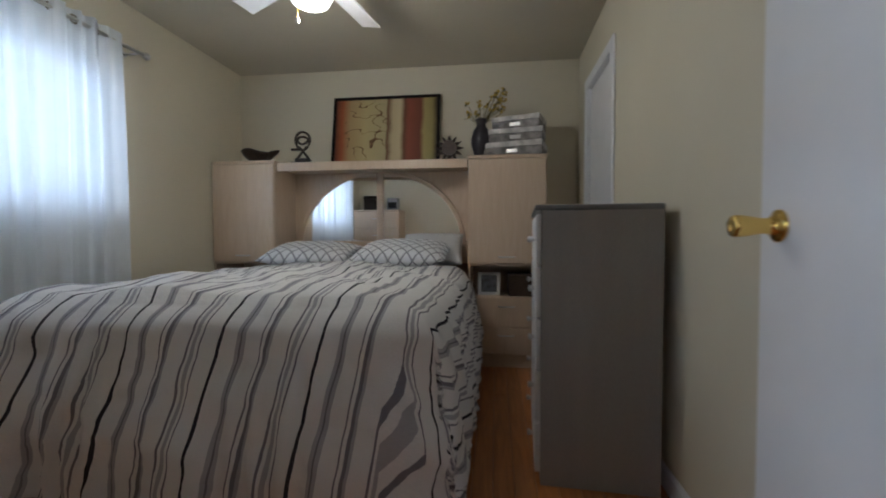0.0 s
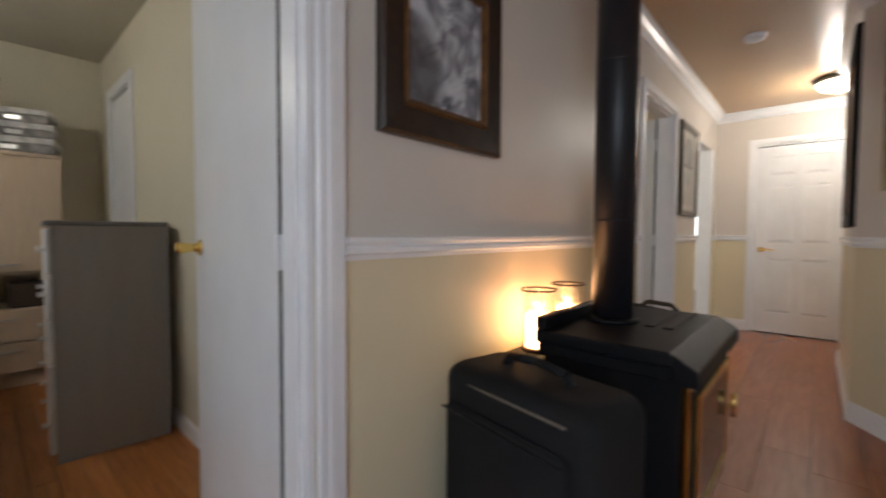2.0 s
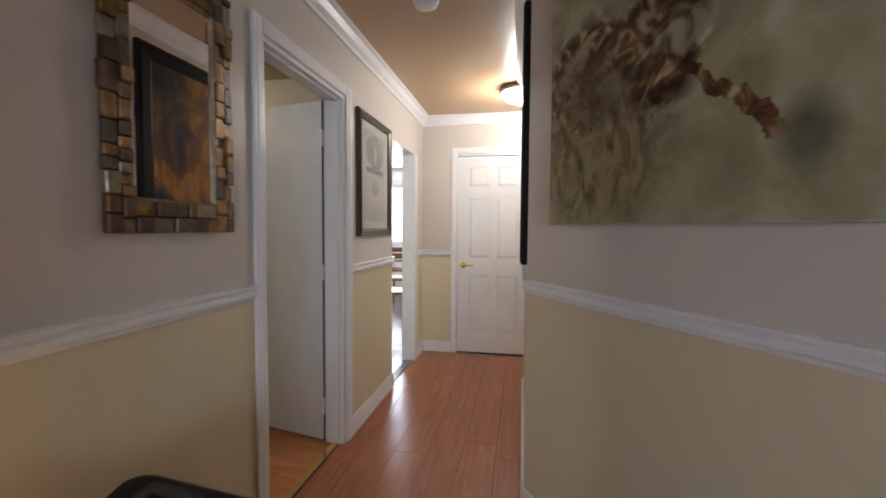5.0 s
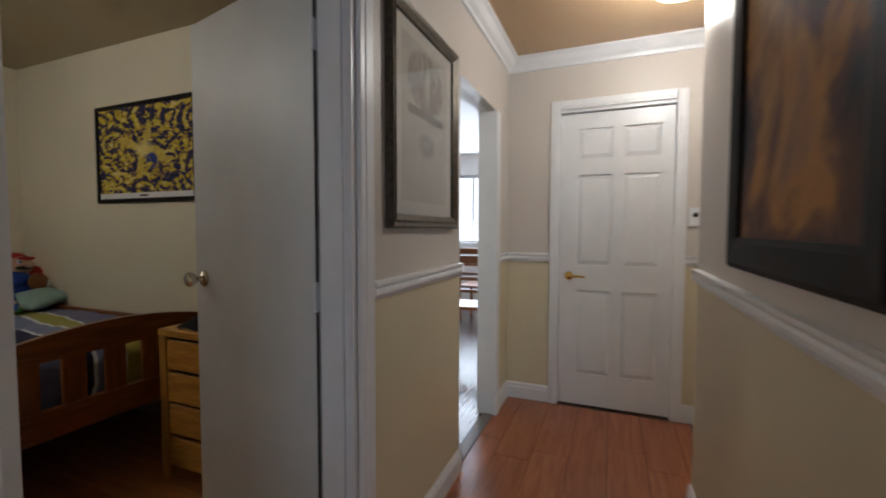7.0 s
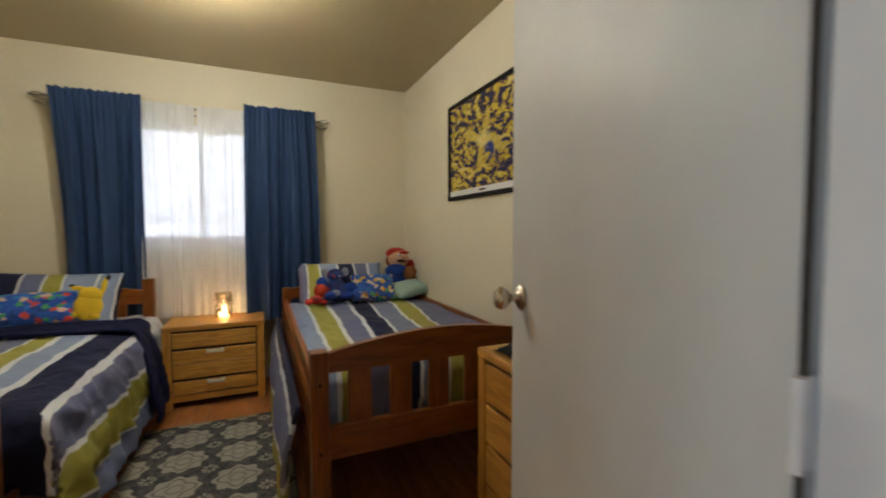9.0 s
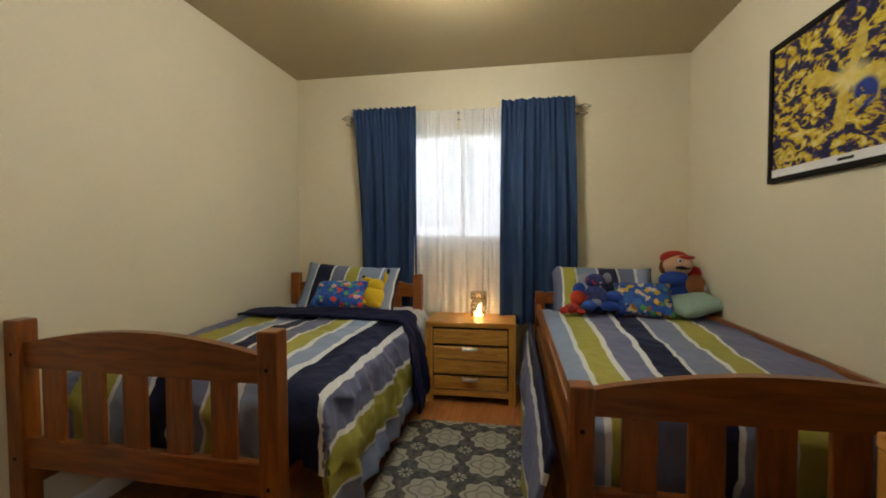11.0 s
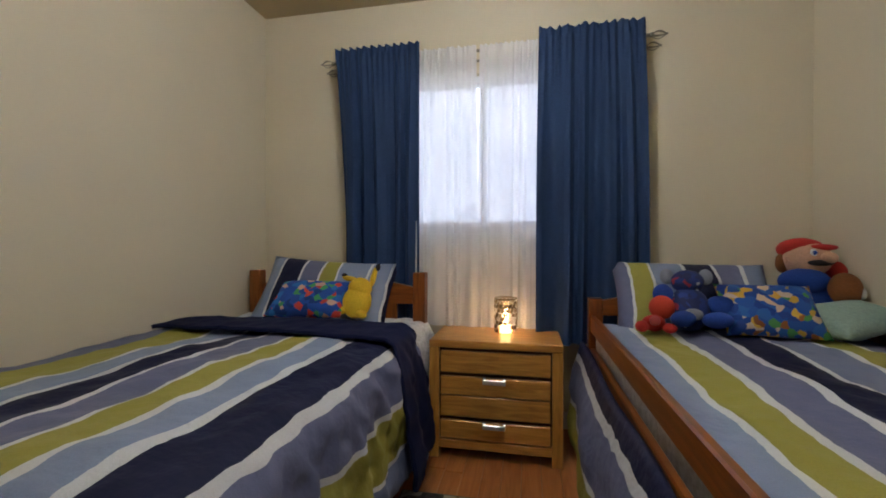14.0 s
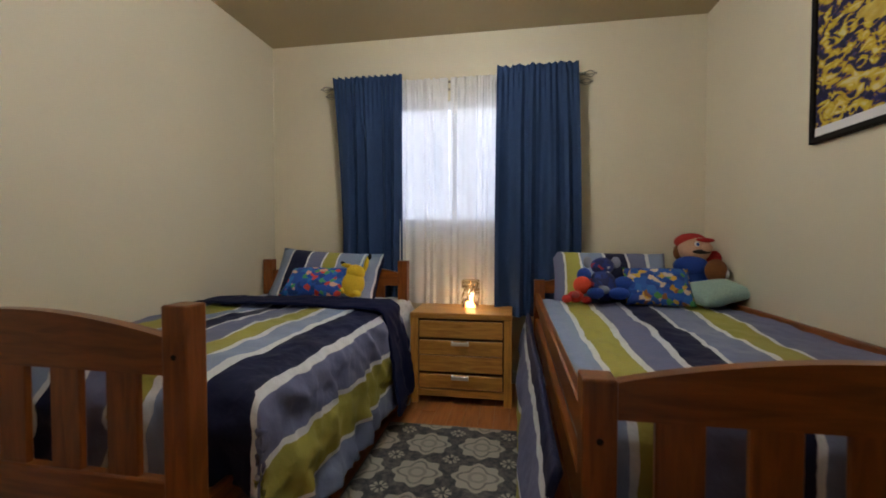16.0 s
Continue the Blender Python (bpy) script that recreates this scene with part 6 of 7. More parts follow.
# ---- hall: stove ----
def stove():
    x0, x1, y0, y1 = 2.565, 3.295, 0.105, 0.590
    cx, cy = (x0 + x1) / 2, (y0 + y1) / 2
    s = thing("wood_stove", cx, cy, 0, "black steel stove with brass trim and a flue pipe", "stove")
    a, f = (x1 - x0) / 2, (y1 - y0) / 2
    part("plinth", box(-a + 0.10, a - 0.10, -f + 0.09, f - 0.06, 0.0, 0.13, 0.006), BLACK_IRON, s)
    part("body", box(-a + 0.035, a - 0.035, -f + 0.045, f - 0.02, 0.13, 0.685, 0.006), BLACK_IRON, s)
    part("top_plate", box(-a, a, -f + 0.06, f, 0.700, 0.745, 0.010, seg=2), BLACK_IRON, s)
    bm = bmesh.new()
    prof = [(-f + 0.062, 0.744), (-f + 0.0, 0.705), (-f - 0.004, 0.660), (-f + 0.045, 0.660), (-f + 0.062, 0.700)]
    ends = [[bm.verts.new((x, y, z)) for y, z in prof] for x in (-a, a)]
    for i in range(5):
        bm.faces.new((ends[0][i], ends[0][(i + 1) % 5], ends[1][(i + 1) % 5], ends[1][i]))
    bm.faces.new(ends[0])
    bm.faces.new(ends[1])
    part("front_hood", bm, BLACK_IRON, s)
    part("skirt", box(-a + 0.012, a - 0.012, -f + 0.063, f - 0.008, 0.660, 0.700, 0.004), BLACK_IRON, s)
    part("rear_lip", box(-a, a, f - 0.036, f - 0.002, 0.745, 0.792, 0.006), BLACK_IRON, s)
    part("rib", box(-0.06, a - 0.06, -f + 0.13, -f + 0.165, 0.745, 0.752, 0.003), BLACK_IRON, s)
    part("rib", box(-0.06, a - 0.06, -f + 0.19, -f + 0.225, 0.745, 0.752, 0.003), BLACK_IRON, s)
    door = part("fire_door", box(-a + 0.075, a - 0.075, -f + 0.020, -f + 0.044, 0.18, 0.63, 0.006), BLACK_IRON, s)
    part("door_glass", box(-a + 0.13, a - 0.13, -f + 0.014, -f + 0.0195, 0.26, 0.58, 0.003), DARK_GLASS, door)
    for b in (box(-a + 0.100, -a + 0.128, -f + 0.010, -f + 0.0195, 0.23, 0.61, 0.003), box(a - 0.128, a - 0.100, -f + 0.010, -f + 0.0195, 0.23, 0.61, 0.003),
              box(-a + 0.1285, a - 0.1285, -f + 0.010, -f + 0.0195, 0.5835, 0.61, 0.003), box(-a + 0.1285, a - 0.1285, -f + 0.010, -f + 0.0195, 0.23, 0.2565, 0.003)):
        part("brass_trim", b, BRASS, door, "polished brass trim")
    for sx in (-1, 1):
        part("brass_corner", box(sx * (a - 0.052) - 0.017, sx * (a - 0.052) + 0.017, -f + 0.026, -f + 0.0445, 0.135, 0.655, 0.003), BRASS, s, "polished brass corner strip")
    part("handle", tube((a - 0.09, -f - 0.006, 0.38), (a - 0.09, -f - 0.006, 0.47), 0.009, n=10), BRASS, s, "", True)
    part("handle_stem", tube((a - 0.09, -f + 0.020, 0.42), (a - 0.09, -f - 0.006, 0.42), 0.005, n=8), BRASS, s, "", True)
    px, py = 2.912 - cx, 0.453 - cy
    part("flue_pipe", tube((px, py, 0.745), (px, py, HH), 0.074, n=32), BLACK_PIPE, s, "", True)
    for z in (1.12, 1.70, 2.2):
        part("pipe_seam", lathe([(0.0735, -0.004), (0.0752, -0.003), (0.0752, 0.003), (0.0735, 0.004), (0.070, 0.0)], 32, centre=(px, py, z), ring=True), BLACK_PIPE, s, "", True)
    part("flue_collar", lathe([(0.0765, 0.745), (0.095, 0.745), (0.093, 0.757), (0.0735, 0.765)], 32, centre=(px, py, 0), ring=True), BLACK_IRON, s, "", True)
    part("ceiling_collar", lathe([(0.0765, HH - 0.04), (0.14, HH - 0.006), (0.14, HH - 0.001), (0.0735, HH - 0.001)], 32, centre=(px, py, 0), ring=True), BLACK_PIPE, s, "", True)


stove()

# narrow dark console between stove and wall
c = thing("console_table", 2.86, 0.672, 0, "narrow black console table between stove and wall", "table")
part("top", box(-0.29, 0.36, -0.074, 0.074, 0.595, 0.625, 0.004), BLACK_WOOD, c)
part("apron", box(-0.275, 0.345, -0.062, 0.062, 0.53, 0.595), BLACK_WOOD, c)
for x in (-0.272, 0.312):
    for y in (-0.06, 0.03):
        part("leg", box(x, x + 0.03, y, y + 0.03, 0, 0.53, 0.002), BLACK_WOOD, c)


def hurricane(x, y):
    c = thing("candle_lantern", x, y, 0.625, "clear glass hurricane with a lit candle", "candle", "candles by the stove")
    g = part("glass_cylinder", lathe([(0.0, 0.0), (0.056, 0.0), (0.064, 0.05), (0.060, 0.15), (0.068, 0.231), (0.066, 0.231), (0.058, 0.15), (0.062, 0.05), (0.054, 0.006), (0.0, 0.006)], 32),
             bpy.data.materials["clear_cup_glass"], c, "", True)
    g.visible_shadow = False
    part("rim", lathe([(0.0685, 0.229), (0.0705, 0.232), (0.0685, 0.236), (0.0655, 0.232)], 32, ring=True), mat("dark_rim_metal", (0.05, 0.03, 0.02), 0.4, 0.6), c, "", True)
    part("foot", lathe([(0.0, -0.0), (0.060, 0.0), (0.060, 0.012), (0.0565, 0.014)], 28), mat("amber_foot_wood", (0.16, 0.06, 0.02), 0.4), c, "", True)
    part("wax", lathe([(0.0, 0.012), (0.046, 0.014), (0.046, 0.135), (0.040, 0.139), (0.0, 0.132)], 24), WAX_HALL, c, "", True)
    part("flame", candle_flame(), FLAME, c, "", True, pose(0, 0, 0.134))
    return c


hurricane(2.734, 0.668)
hurricane(2.986, 0.668)


def suitcase():
    s = thing("suitcase", 2.285, 0.425, 0, "black soft-sided suitcase standing beside the stove", "suitcase", rz=-12)
    bm = box(-0.125, 0.125, -0.25, 0.25, 0.035, 0.700, 0.055, seg=4)
    for v in bm.verts:
        v.co.x += 0.008 * noise.noise(v.co * 5)
    part("shell", bm, BLACK_CLOTH, s, "", True)
    part("front_pocket", box(-0.152, -0.119, -0.205, 0.205, 0.10, 0.60, 0.022, seg=3), BLACK_CLOTH, s, "", True)
    part("piping", lathe([(0.0035, -0.41), (0.0035, 0.0)], 6), BLACK_IRON, s, "", True, pose(-0.155, 0.205, 0.585, -90, 0, 0) @ Matrix.Translation((0, 0, 0.0)))
    part("zipper", box(-0.127, -0.121, -0.19, 0.19, 0.655, 0.662, 0.002), PEWTER, s)
    bm = bmesh.new()
    pts = [(0.0, -0.11, 0.698), (0.0, -0.095, 0.725), (0.0, 0.0, 0.735), (0.0, 0.095, 0.725), (0.0, 0.11, 0.698)]
    for a, b in zip(pts, pts[1:]):
        tube(a, b, 0.012, n=8, bm=bm)
    part("handle", bm, BLACK_CLOTH, s, "padded carry handle", True)
    for x in (-0.09, 0.09):
        for y in (-0.2, 0.2):
            part("wheel", tube((x - 0.012, y, 0.021), (x + 0.012, y, 0.021), 0.021, n=14), BLACK_IRON, s, "", True)


suitcase()


def soft_bag():
    s = thing("duffel_bag", 3.475, 0.44, 0, "dark soft bag standing behind the stove", "bag")
    bm = box(-0.14, 0.14, -0.20, 0.20, 0.0, 0.705, 0.08, seg=5)
    for v in bm.verts:
        k = noise.noise(v.co * 4)
        v.co += Vector((0.02 * k, 0.02 * k, 0.03 * noise.noise(v.co * 6) if v.co.z > 0.4 else 0))
    part("bag_body", bm, BLACK_CLOTH, s, "", True)
    bm = bmesh.new()
    pts = [(0.02, -0.10, 0.69), (0.02, -0.05, 0.735), (0.02, 0.05, 0.74), (0.02, 0.11, 0.69)]
    for a, b in zip(pts, pts[1:]):
        tube(a, b, 0.011, n=8, bm=bm)
    part("strap", bm, mat("dark_tan_strap", (0.04, 0.025, 0.015), 0.7), s, "", True)


soft_bag()

# hall ceiling lamp, smoke detector, switch
SHADE = mat("lit_frosted_glass", (0.9, 0.87, 0.8), 0.4, emit=((1.0, 0.90, 0.72), 7.0))

def dome_lamp(x, y, H):
    l = thing("ceiling_lamp", x, y, H, "lit frosted dome ceiling lamp with a pewter rim", "lamp")
    part("rim", lathe([(0.0, -0.001), (0.145, -0.001), (0.160, -0.012), (0.165, -0.030), (0.155, -0.040), (0.146, -0.040), (0.0, -0.030)], 40), PEWTER, l, "", True)
    g = part("shade", lathe([(0.146, -0.041), (0.140, -0.066), (0.118, -0.092), (0.080, -0.110), (0.035, -0.119), (0.0, -0.121)], 40), SHADE, l, "", True)
    g.visible_shadow = False
    part("finial", lathe([(0.0, -0.118), (0.009, -0.121), (0.012, -0.131), (0.006, -0.142), (0.0, -0.146)], 16), PEWTER, l, "", True)


dome_lamp(6.26, -0.22, HH)
dome_lamp(4.33, 2.94, H)
l = thing("smoke_detector", 4.865, 0.235, HH, "white round smoke detector on the ceiling", "smoke detector")
part("base", lathe([(0.0, -0.001), (0.066, -0.001), (0.066, -0.012), (0.0, -0.012)], 28), VINYL, l, "", True)
part("cover", lathe([(0.060, -0.0125), (0.057, -0.030), (0.040, -0.038), (0.0, -0.040)], 28), VINYL, l, "", True)
l = thing("thermostat", EX, -0.412, 1.305, "white wall control beside the hall door", "thermostat")
part("plate", box(-0.020, -0.001, -0.038, 0.038, -0.058, 0.058, 0.004), VINYL, l)
part("dial", tube((-0.021, 0, 0.012), (-0.030, 0, 0.012), 0.015, n=16), BLACK_IRON, l, "", True)
l = thing("floor_vent", 6.86, -0.46, 0, "dark metal floor register beside the hall door", "vent")
part("plate", box(-0.10, 0.10, -0.05, 0.05, 0.0005, 0.006, 0.002), mat("bronze_register", (0.03, 0.025, 0.02), 0.4, 0.6), l)
for k in range(7):
    part("slat", box(-0.085, 0.085, -0.040 + k * 0.0125, -0.034 + k * 0.0125, 0.0062, 0.009), bpy.data.materials["bronze_register"], l)


# ---- dining room glimpse ----
def dining_chair(x, y, rz, label):
    c = thing("dining_chair", x, y, 0, label, "chair", "dining chairs", rz)
    W = PINE_Z
    for sx in (-1, 1):
        part("leg", box(sx * 0.2 - 0.018, sx * 0.2 + 0.018, -0.21, -0.174, 0, 0.44, 0.004), W, c)
        bm = box(sx * 0.2 - 0.018, sx * 0.2 + 0.018, 0.174, 0.21, 0, 0.98, 0.004)
        for v in bm.verts:
            if v.co.z > 0.5:
                v.co.y += 0.07
        part("back_post", bm, W, c)
    part("seat", box(-0.225, 0.225, -0.22, 0.215, 0.44, 0.475, 0.012, seg=2), PINE_Y, c)
    for z, h in ((0.90, 0.075), (0.74, 0.03), (0.62, 0.03)):
        part("back_slat", box(-0.182, 0.182, 0.222 + 0.06 * (z - 0.45), 0.24 + 0.06 * (z - 0.45), z, z + h, 0.003), PINE_X, c)
    for sx in (-1, 1):
        part("stretcher", box(sx * 0.2 - 0.01, sx * 0.2 + 0.01, -0.174, 0.174, 0.18, 0.21), PINE_Y, c)
    return c


dining_chair(8.05, 1.42, 95, "brown wooden ladder-back dining chair in a bright room")
dining_chair(9.55, 1.75, 85, "brown wooden ladder-back dining chair near the window")

# ---- bedroom: wall unit round the bed ----
def pull(parent, x, y, z, w=0.115):
    bm = bmesh.new()
    pts = [(x - w / 2, y, z), (x - w / 2 + 0.012, y - 0.024, z), (x + w / 2 - 0.012, y - 0.024, z), (x + w / 2, y, z)]
    for a, b in zip(pts, pts[1:]):
        tube(a, b, 0.0055, n=8, bm=bm)
    return part("handle", bm, STEEL, parent, "bright metal bow handle", True)


def tower(x0, x1):
    t = thing("bedside_cabinet", (x0 + x1) / 2, 4.13, 0, "pale ash tower cabinet with a door, niche and drawers", "cabinet", "towers beside the bed")
    a, f, top = (x1 - x0) / 2, 0.200, 1.606
    part("base", box(-a + 0.004, a - 0.004, -f + 0.02, f, 0, 0.085), ASH, t)
    for sx in (-1, 1):
        part("side_panel", box(sx * (a - 0.009) - 0.009, sx * (a - 0.009) + 0.009, -f, f, 0.085, top - 0.026), ASH, t)
    part("top_panel", box(-a - 0.004, a + 0.004, -f - 0.008, f, top - 0.026, top, 0.004), ASH, t)
    part("back_panel", box(-a + 0.018, a - 0.018, f - 0.012, f, 0.085, top - 0.027), ASH, t)
    for z in (0.085, 0.524, 0.772):
        part("shelf", box(-a + 0.0182, a - 0.0182, -f + 0.001, f - 0.0122, z, z + 0.018), ASH, t)
    d_ = part("cabinet_door", box(-a + 0.004, a - 0.004, -f - 0.018, -f - 0.0005, 0.792, top - 0.030, 0.004), ASH, t)
    pull(d_, 0, -f - 0.018, 0.842)
    for z0, z1 in ((0.106, 0.308), (0.314, 0.536)):
        dr = part("drawer", box(-a + 0.004, a - 0.004, -f - 0.018, -f - 0.0005, z0, z1, 0.004), ASH, t)
        pull(dr, 0, -f - 0.018, (z0 + z1) / 2 + 0.045)
    return t


tower(1.143, 1.722)
tower(-0.945, -0.410)


def bridge():
    x0, x1 = -0.404, 1.137
    cx = (x0 + x1) / 2
    b = thing("headboard", cx, 4.2, 0, "pale ash headboard with an arched mirror and a bridge shelf", "headboard")
    a = (x1 - x0) / 2
    part("bridge_shelf", box(-a, a, -0.235, 0.13, 1.545, 1.585, 0.006), ASH, b)
    part("shelf_lip", box(-a, a, -0.250, -0.2355, 1.520, 1.590, 0.005), ASH, b)
    part("back_board", box(-a, a, 0.075, 0.095, 0.30, 1.544), ASH, b)
    part("lower_rail", box(-a, a, 0.035, 0.0745, 0.86, 0.955, 0.006), ASH, b)
    n = 40
    R, RZ, zb = 0.70, 0.600, 0.935
    for sgn in (-1, 1):
        bm = bmesh.new()
        pts = [(sgn * 0.028, zb)] + [(sgn * (0.028 + (R - 0.028) * math.sin(math.pi / 2 * i / n)), zb + RZ * math.cos(math.pi / 2 * i / n)) for i in range(n + 1)]
        front = [bm.verts.new((x, 0.068, z)) for x, z in pts]
        back = [bm.verts.new((x, 0.0745, z)) for x, z in pts]
        bm.faces.new(front)
        for i in range(len(pts)):
            bm.faces.new((front[i], front[(i + 1) % len(pts)], back[(i + 1) % len(pts)], back[i]))
        part("mirror_leaf", bm, MIRROR, b, "quarter-round mirror leaf")
    bm = bmesh.new()
    rings = []
    for i in range(2 * n + 1):
        q = math.pi * i / (2 * n)
        rings.append([bm.verts.new((-(R + d) * math.cos(q), y, zb + (RZ + d) * math.sin(q))) for d, y in ((-0.004, 0.074), (-0.004, 0.052), (0.026, 0.046), (0.034, 0.074))])
    for p, q in zip(rings, rings[1:]):
        for i in range(4):
            bm.faces.new((p[i], p[(i + 1) % 4], q[(i + 1) % 4], q[i]))
    part("arch_trim", bm, ASH, b)
    part("mullion", box(-0.028, 0.028, 0.048, 0.0745, 0.955, 1.535, 0.006), ASH, b)
    for sx in (-1, 1):
        part("side_drawer", box(sx * (a - 0.085) - 0.075, sx * (a - 0.085) + 0.075, -0.06, 0.034, 0.78, 0.925, 0.004), ASH, b)
    return b


bridge()

# ---- bedroom: bed ----
W_, G_, K_, L_ = (0.73, 0.72, 0.71), (0.20, 0.19, 0.22), (0.035, 0.033, 0.045), (0.40, 0.39, 0.42)
BIG = [(0.060, W_), (0.008, G_), (0.010, W_), (0.014, L_), (0.010, W_), (0.006, G_), (0.055, W_), (0.010, K_), (0.055, W_), (0.012, L_), (0.006, G_), (0.012, L_), (0.050, W_), (0.006, G_), (0.012, W_), (0.012, G_), (0.010, L_)]
BED_QUILT = stripes("white_striped_quilt", BIG, sum(w for w, _ in BIG), 0.006, 0.9, 0.35, 0.15)
LATTICE = mat("white_lattice_pillow", (0.62, 0.62, 0.63), 0.9, bump=0.2, bump_scale=60)
nt = LATTICE.node_tree
tc = nt.nodes.new("ShaderNodeUVMap")
mp = nt.nodes.new("ShaderNodeMapping")
mp.inputs["Rotation"].default_value, mp.inputs["Scale"].default_value = (0, 0, radians(45)), (16, 16, 16)
nt.links.new(tc.outputs[0], mp.inputs[0])
vo = nt.nodes.new("ShaderNodeTexVoronoi")
vo.feature = "DISTANCE_TO_EDGE"
vo.inputs["Scale"].default_value, vo.inputs["Randomness"].default_value = 1.0, 0.0
nt.links.new(mp.outputs[0], vo.inputs["Vector"])
cr = nt.nodes.new("ShaderNodeValToRGB")
cr.color_ramp.elements[0].position, cr.color_ramp.elements[0].color = 0.05, (0.26, 0.26, 0.28, 1)
cr.color_ramp.elements[1].position, cr.color_ramp.elements[1].color = 0.10, (0.74, 0.74, 0.75, 1)
nt.links.new(vo.outputs["Distance"], cr.inputs[0])
nt.links.new(cr.outputs[0], nt.nodes["Principled BSDF"].inputs["Base Color"])

b = thing("double_bed", 0.33, 3.05, 0, "wide bed with box spring under a striped quilt", "bed")
part("box_spring", box(-0.72, 0.70, -0.92, 0.98, 0.16, 0.42, 0.02), MATTRESS, b)
part("mattress", box(-0.72, 0.70, -0.92, 0.98, 0.422, 0.70, 0.06, seg=4), MATTRESS, b, "", True)
for x in (-0.62, 0.60):
    for y in (-0.82, 0.88):
        part("leg", tube((x, y, 0), (x, y, 0.16), 0.025, n=12), BLACK_IRON, b)
drape("comforter", -0.42, 1.005, 2.20, 3.88, 0.775, 0.72, 0.75, BED_QUILT, "white comforter with grey and black stripes over the wide bed", 0.10, 0.032, 21, 0.66, 0.0, 10, round_r=0.13, skew=0.17, crease=0.8)
cushion("pillow", pose(0.66, 3.82, 0.875, 14, 0, -3), 0.72, 0.46, 0.17, LATTICE, "white lattice-patterned pillow at the headboard", seed=31)
cushion("pillow", pose(-0.06, 3.84, 0.865, 12, 0, 4), 0.70, 0.46, 0.16, LATTICE, "white lattice-patterned pillow at the headboard", seed=32)
cushion("pillow", pose(0.86, 3.99, 0.90, 40, 0, 2), 0.48, 0.36, 0.14, mat("plain_white_pillow", (0.6, 0.6, 0.61), 0.9, bump=0.2, bump_scale=50), "plain white pillow against the mirror", seed=33)

# ---- bedroom: grey chest of drawers ----
def grey_chest():
    x0, x1, y0, y1, h = 1.533, 1.998, 2.425, 3.115, 1.118
    c = thing("chest_of_drawers", (x0 + x1) / 2, (y0 + y1) / 2, 0, "tall grey chest of drawers with pale fronts", "dresser", rz=-3.6)
    a, f = (x1 - x0) / 2, (y1 - y0) / 2
    part("carcass", box(-a + 0.018, a, -f, f, 0.0, h - 0.022), GREY_LAM, c)
    part("top", box(-a - 0.008, a, -f - 0.008, f, h - 0.022, h, 0.005), GREY_DARK, c)
    for k in range(5):
        z = 0.045 + k * 0.209
        d_ = part("drawer", box(-a - 0.004, -a + 0.0175, -f + 0.012, f - 0.012, z, z + 0.200, 0.004), WHITE_LAM, c, "pale drawer front")
        for s in (-1, 1):
            part("knob", lathe([(0.0, 0.0), (0.008, 0.0), (0.008, 0.012), (0.015, 0.018), (0.012, 0.026), (0.0, 0.028)], 14), STEEL, d_, "", True, pose(-a - 0.004, s * 0.2, z + 0.1, 0, -90, 0))


grey_chest()

# ---- bedroom: things on the wall unit ----
p = thing("framed_painting", 0.420, 4.200, 1.586, "striped ochre and red abstract painting leaning on the shelf", "painting")
TIL = pose(0, 0, 0, -9, 0, 0) @ Matrix.Translation((0, 0, 0.308))
for turn, w, h in ((0, 0.93, 0.615), (90, 0.615, 0.93), (180, 0.93, 0.615), (270, 0.615, 0.93)):
    bm = bmesh.new()
    prof = [(0.0, -0.012), (0.0, 0.016), (0.004, 0.020), (0.024, 0.016), (0.024, -0.012)]
    ends = [[bm.verts.new((s * (w / 2 - i), -o, -h / 2 + i)) for i, o in prof] for s in (-1, 1)]
    for i in range(5):
        bm.faces.new((ends[0][i], ends[0][(i + 1) % 5], ends[1][(i + 1) % 5], ends[1][i]))
    for e in ends:
        bm.faces.new(e)
    part("frame_bar", bm, BLACK_WOOD, p, "", False, TIL @ pose(0, 0, 0, 0, turn, 0))
part("painted_face", canvas_face(0.885, 0.570, -0.008), art("bands_painting", "bands"), p, "", False, TIL)
part("backing", box(-0.44, 0.44, -0.004, 0.004, -0.283, 0.283), BLACK_WOOD, p, "", False, TIL)

DARK_RESIN = mat("dark_bronze_resin", (0.035, 0.022, 0.016), 0.4, 0.3, grain=0.4, grain_scale=40, bump=0.3, bump_scale=40)
bm = bmesh.new()
N, Mr = 28, 7
rows = []
for j in range(Mr + 1):
    t = j / Mr
    rows.append([bm.verts.new(((0.03 + 0.125 * t) * math.cos(2 * math.pi * i / N) * (1 + 0.12 * t * math.sin(5 * 2 * math.pi * i / N)), (0.03 + 0.085 * t) * math.sin(2 * math.pi * i / N), 0.09 * t ** 1.6 + 0.018 * t * math.sin(3 * 2 * math.pi * i / N + 1))) for i in range(N)])
for p_, q_ in zip(rows, rows[1:]):
    for i in range(N):
        bm.faces.new((p_[i], p_[(i + 1) % N], q_[(i + 1) % N], q_[i]))
bm.faces.new(rows[0][::-1])
o = new("leaf_bowl", finish("leaf_bowl", bm, DARK_RESIN, True))
o.location = (-0.625, 4.08, 1.610)
sol = o.modifiers.new("thickness", "SOLIDIFY")
sol.thickness = 0.008
tagged(o, "dark carved leaf-shaped bowl on the cabinet", "bowl")
for k, (dx, dz, r) in enumerate(((-0.03, 0.10, 0.035), (0.035, 0.105, 0.032), (0.09, 0.10, 0.026))):
    o = new("decorative_ball", finish("decorative_ball", ball((0, 0, 0), r, 12), DARK_RESIN, True))
    o.location = (-0.625 + dx, 4.08, 1.610 + dz - 0.035)
    tagged(o, "small dark decorative ball in the leaf bowl", "ornament", "balls in the bowl")

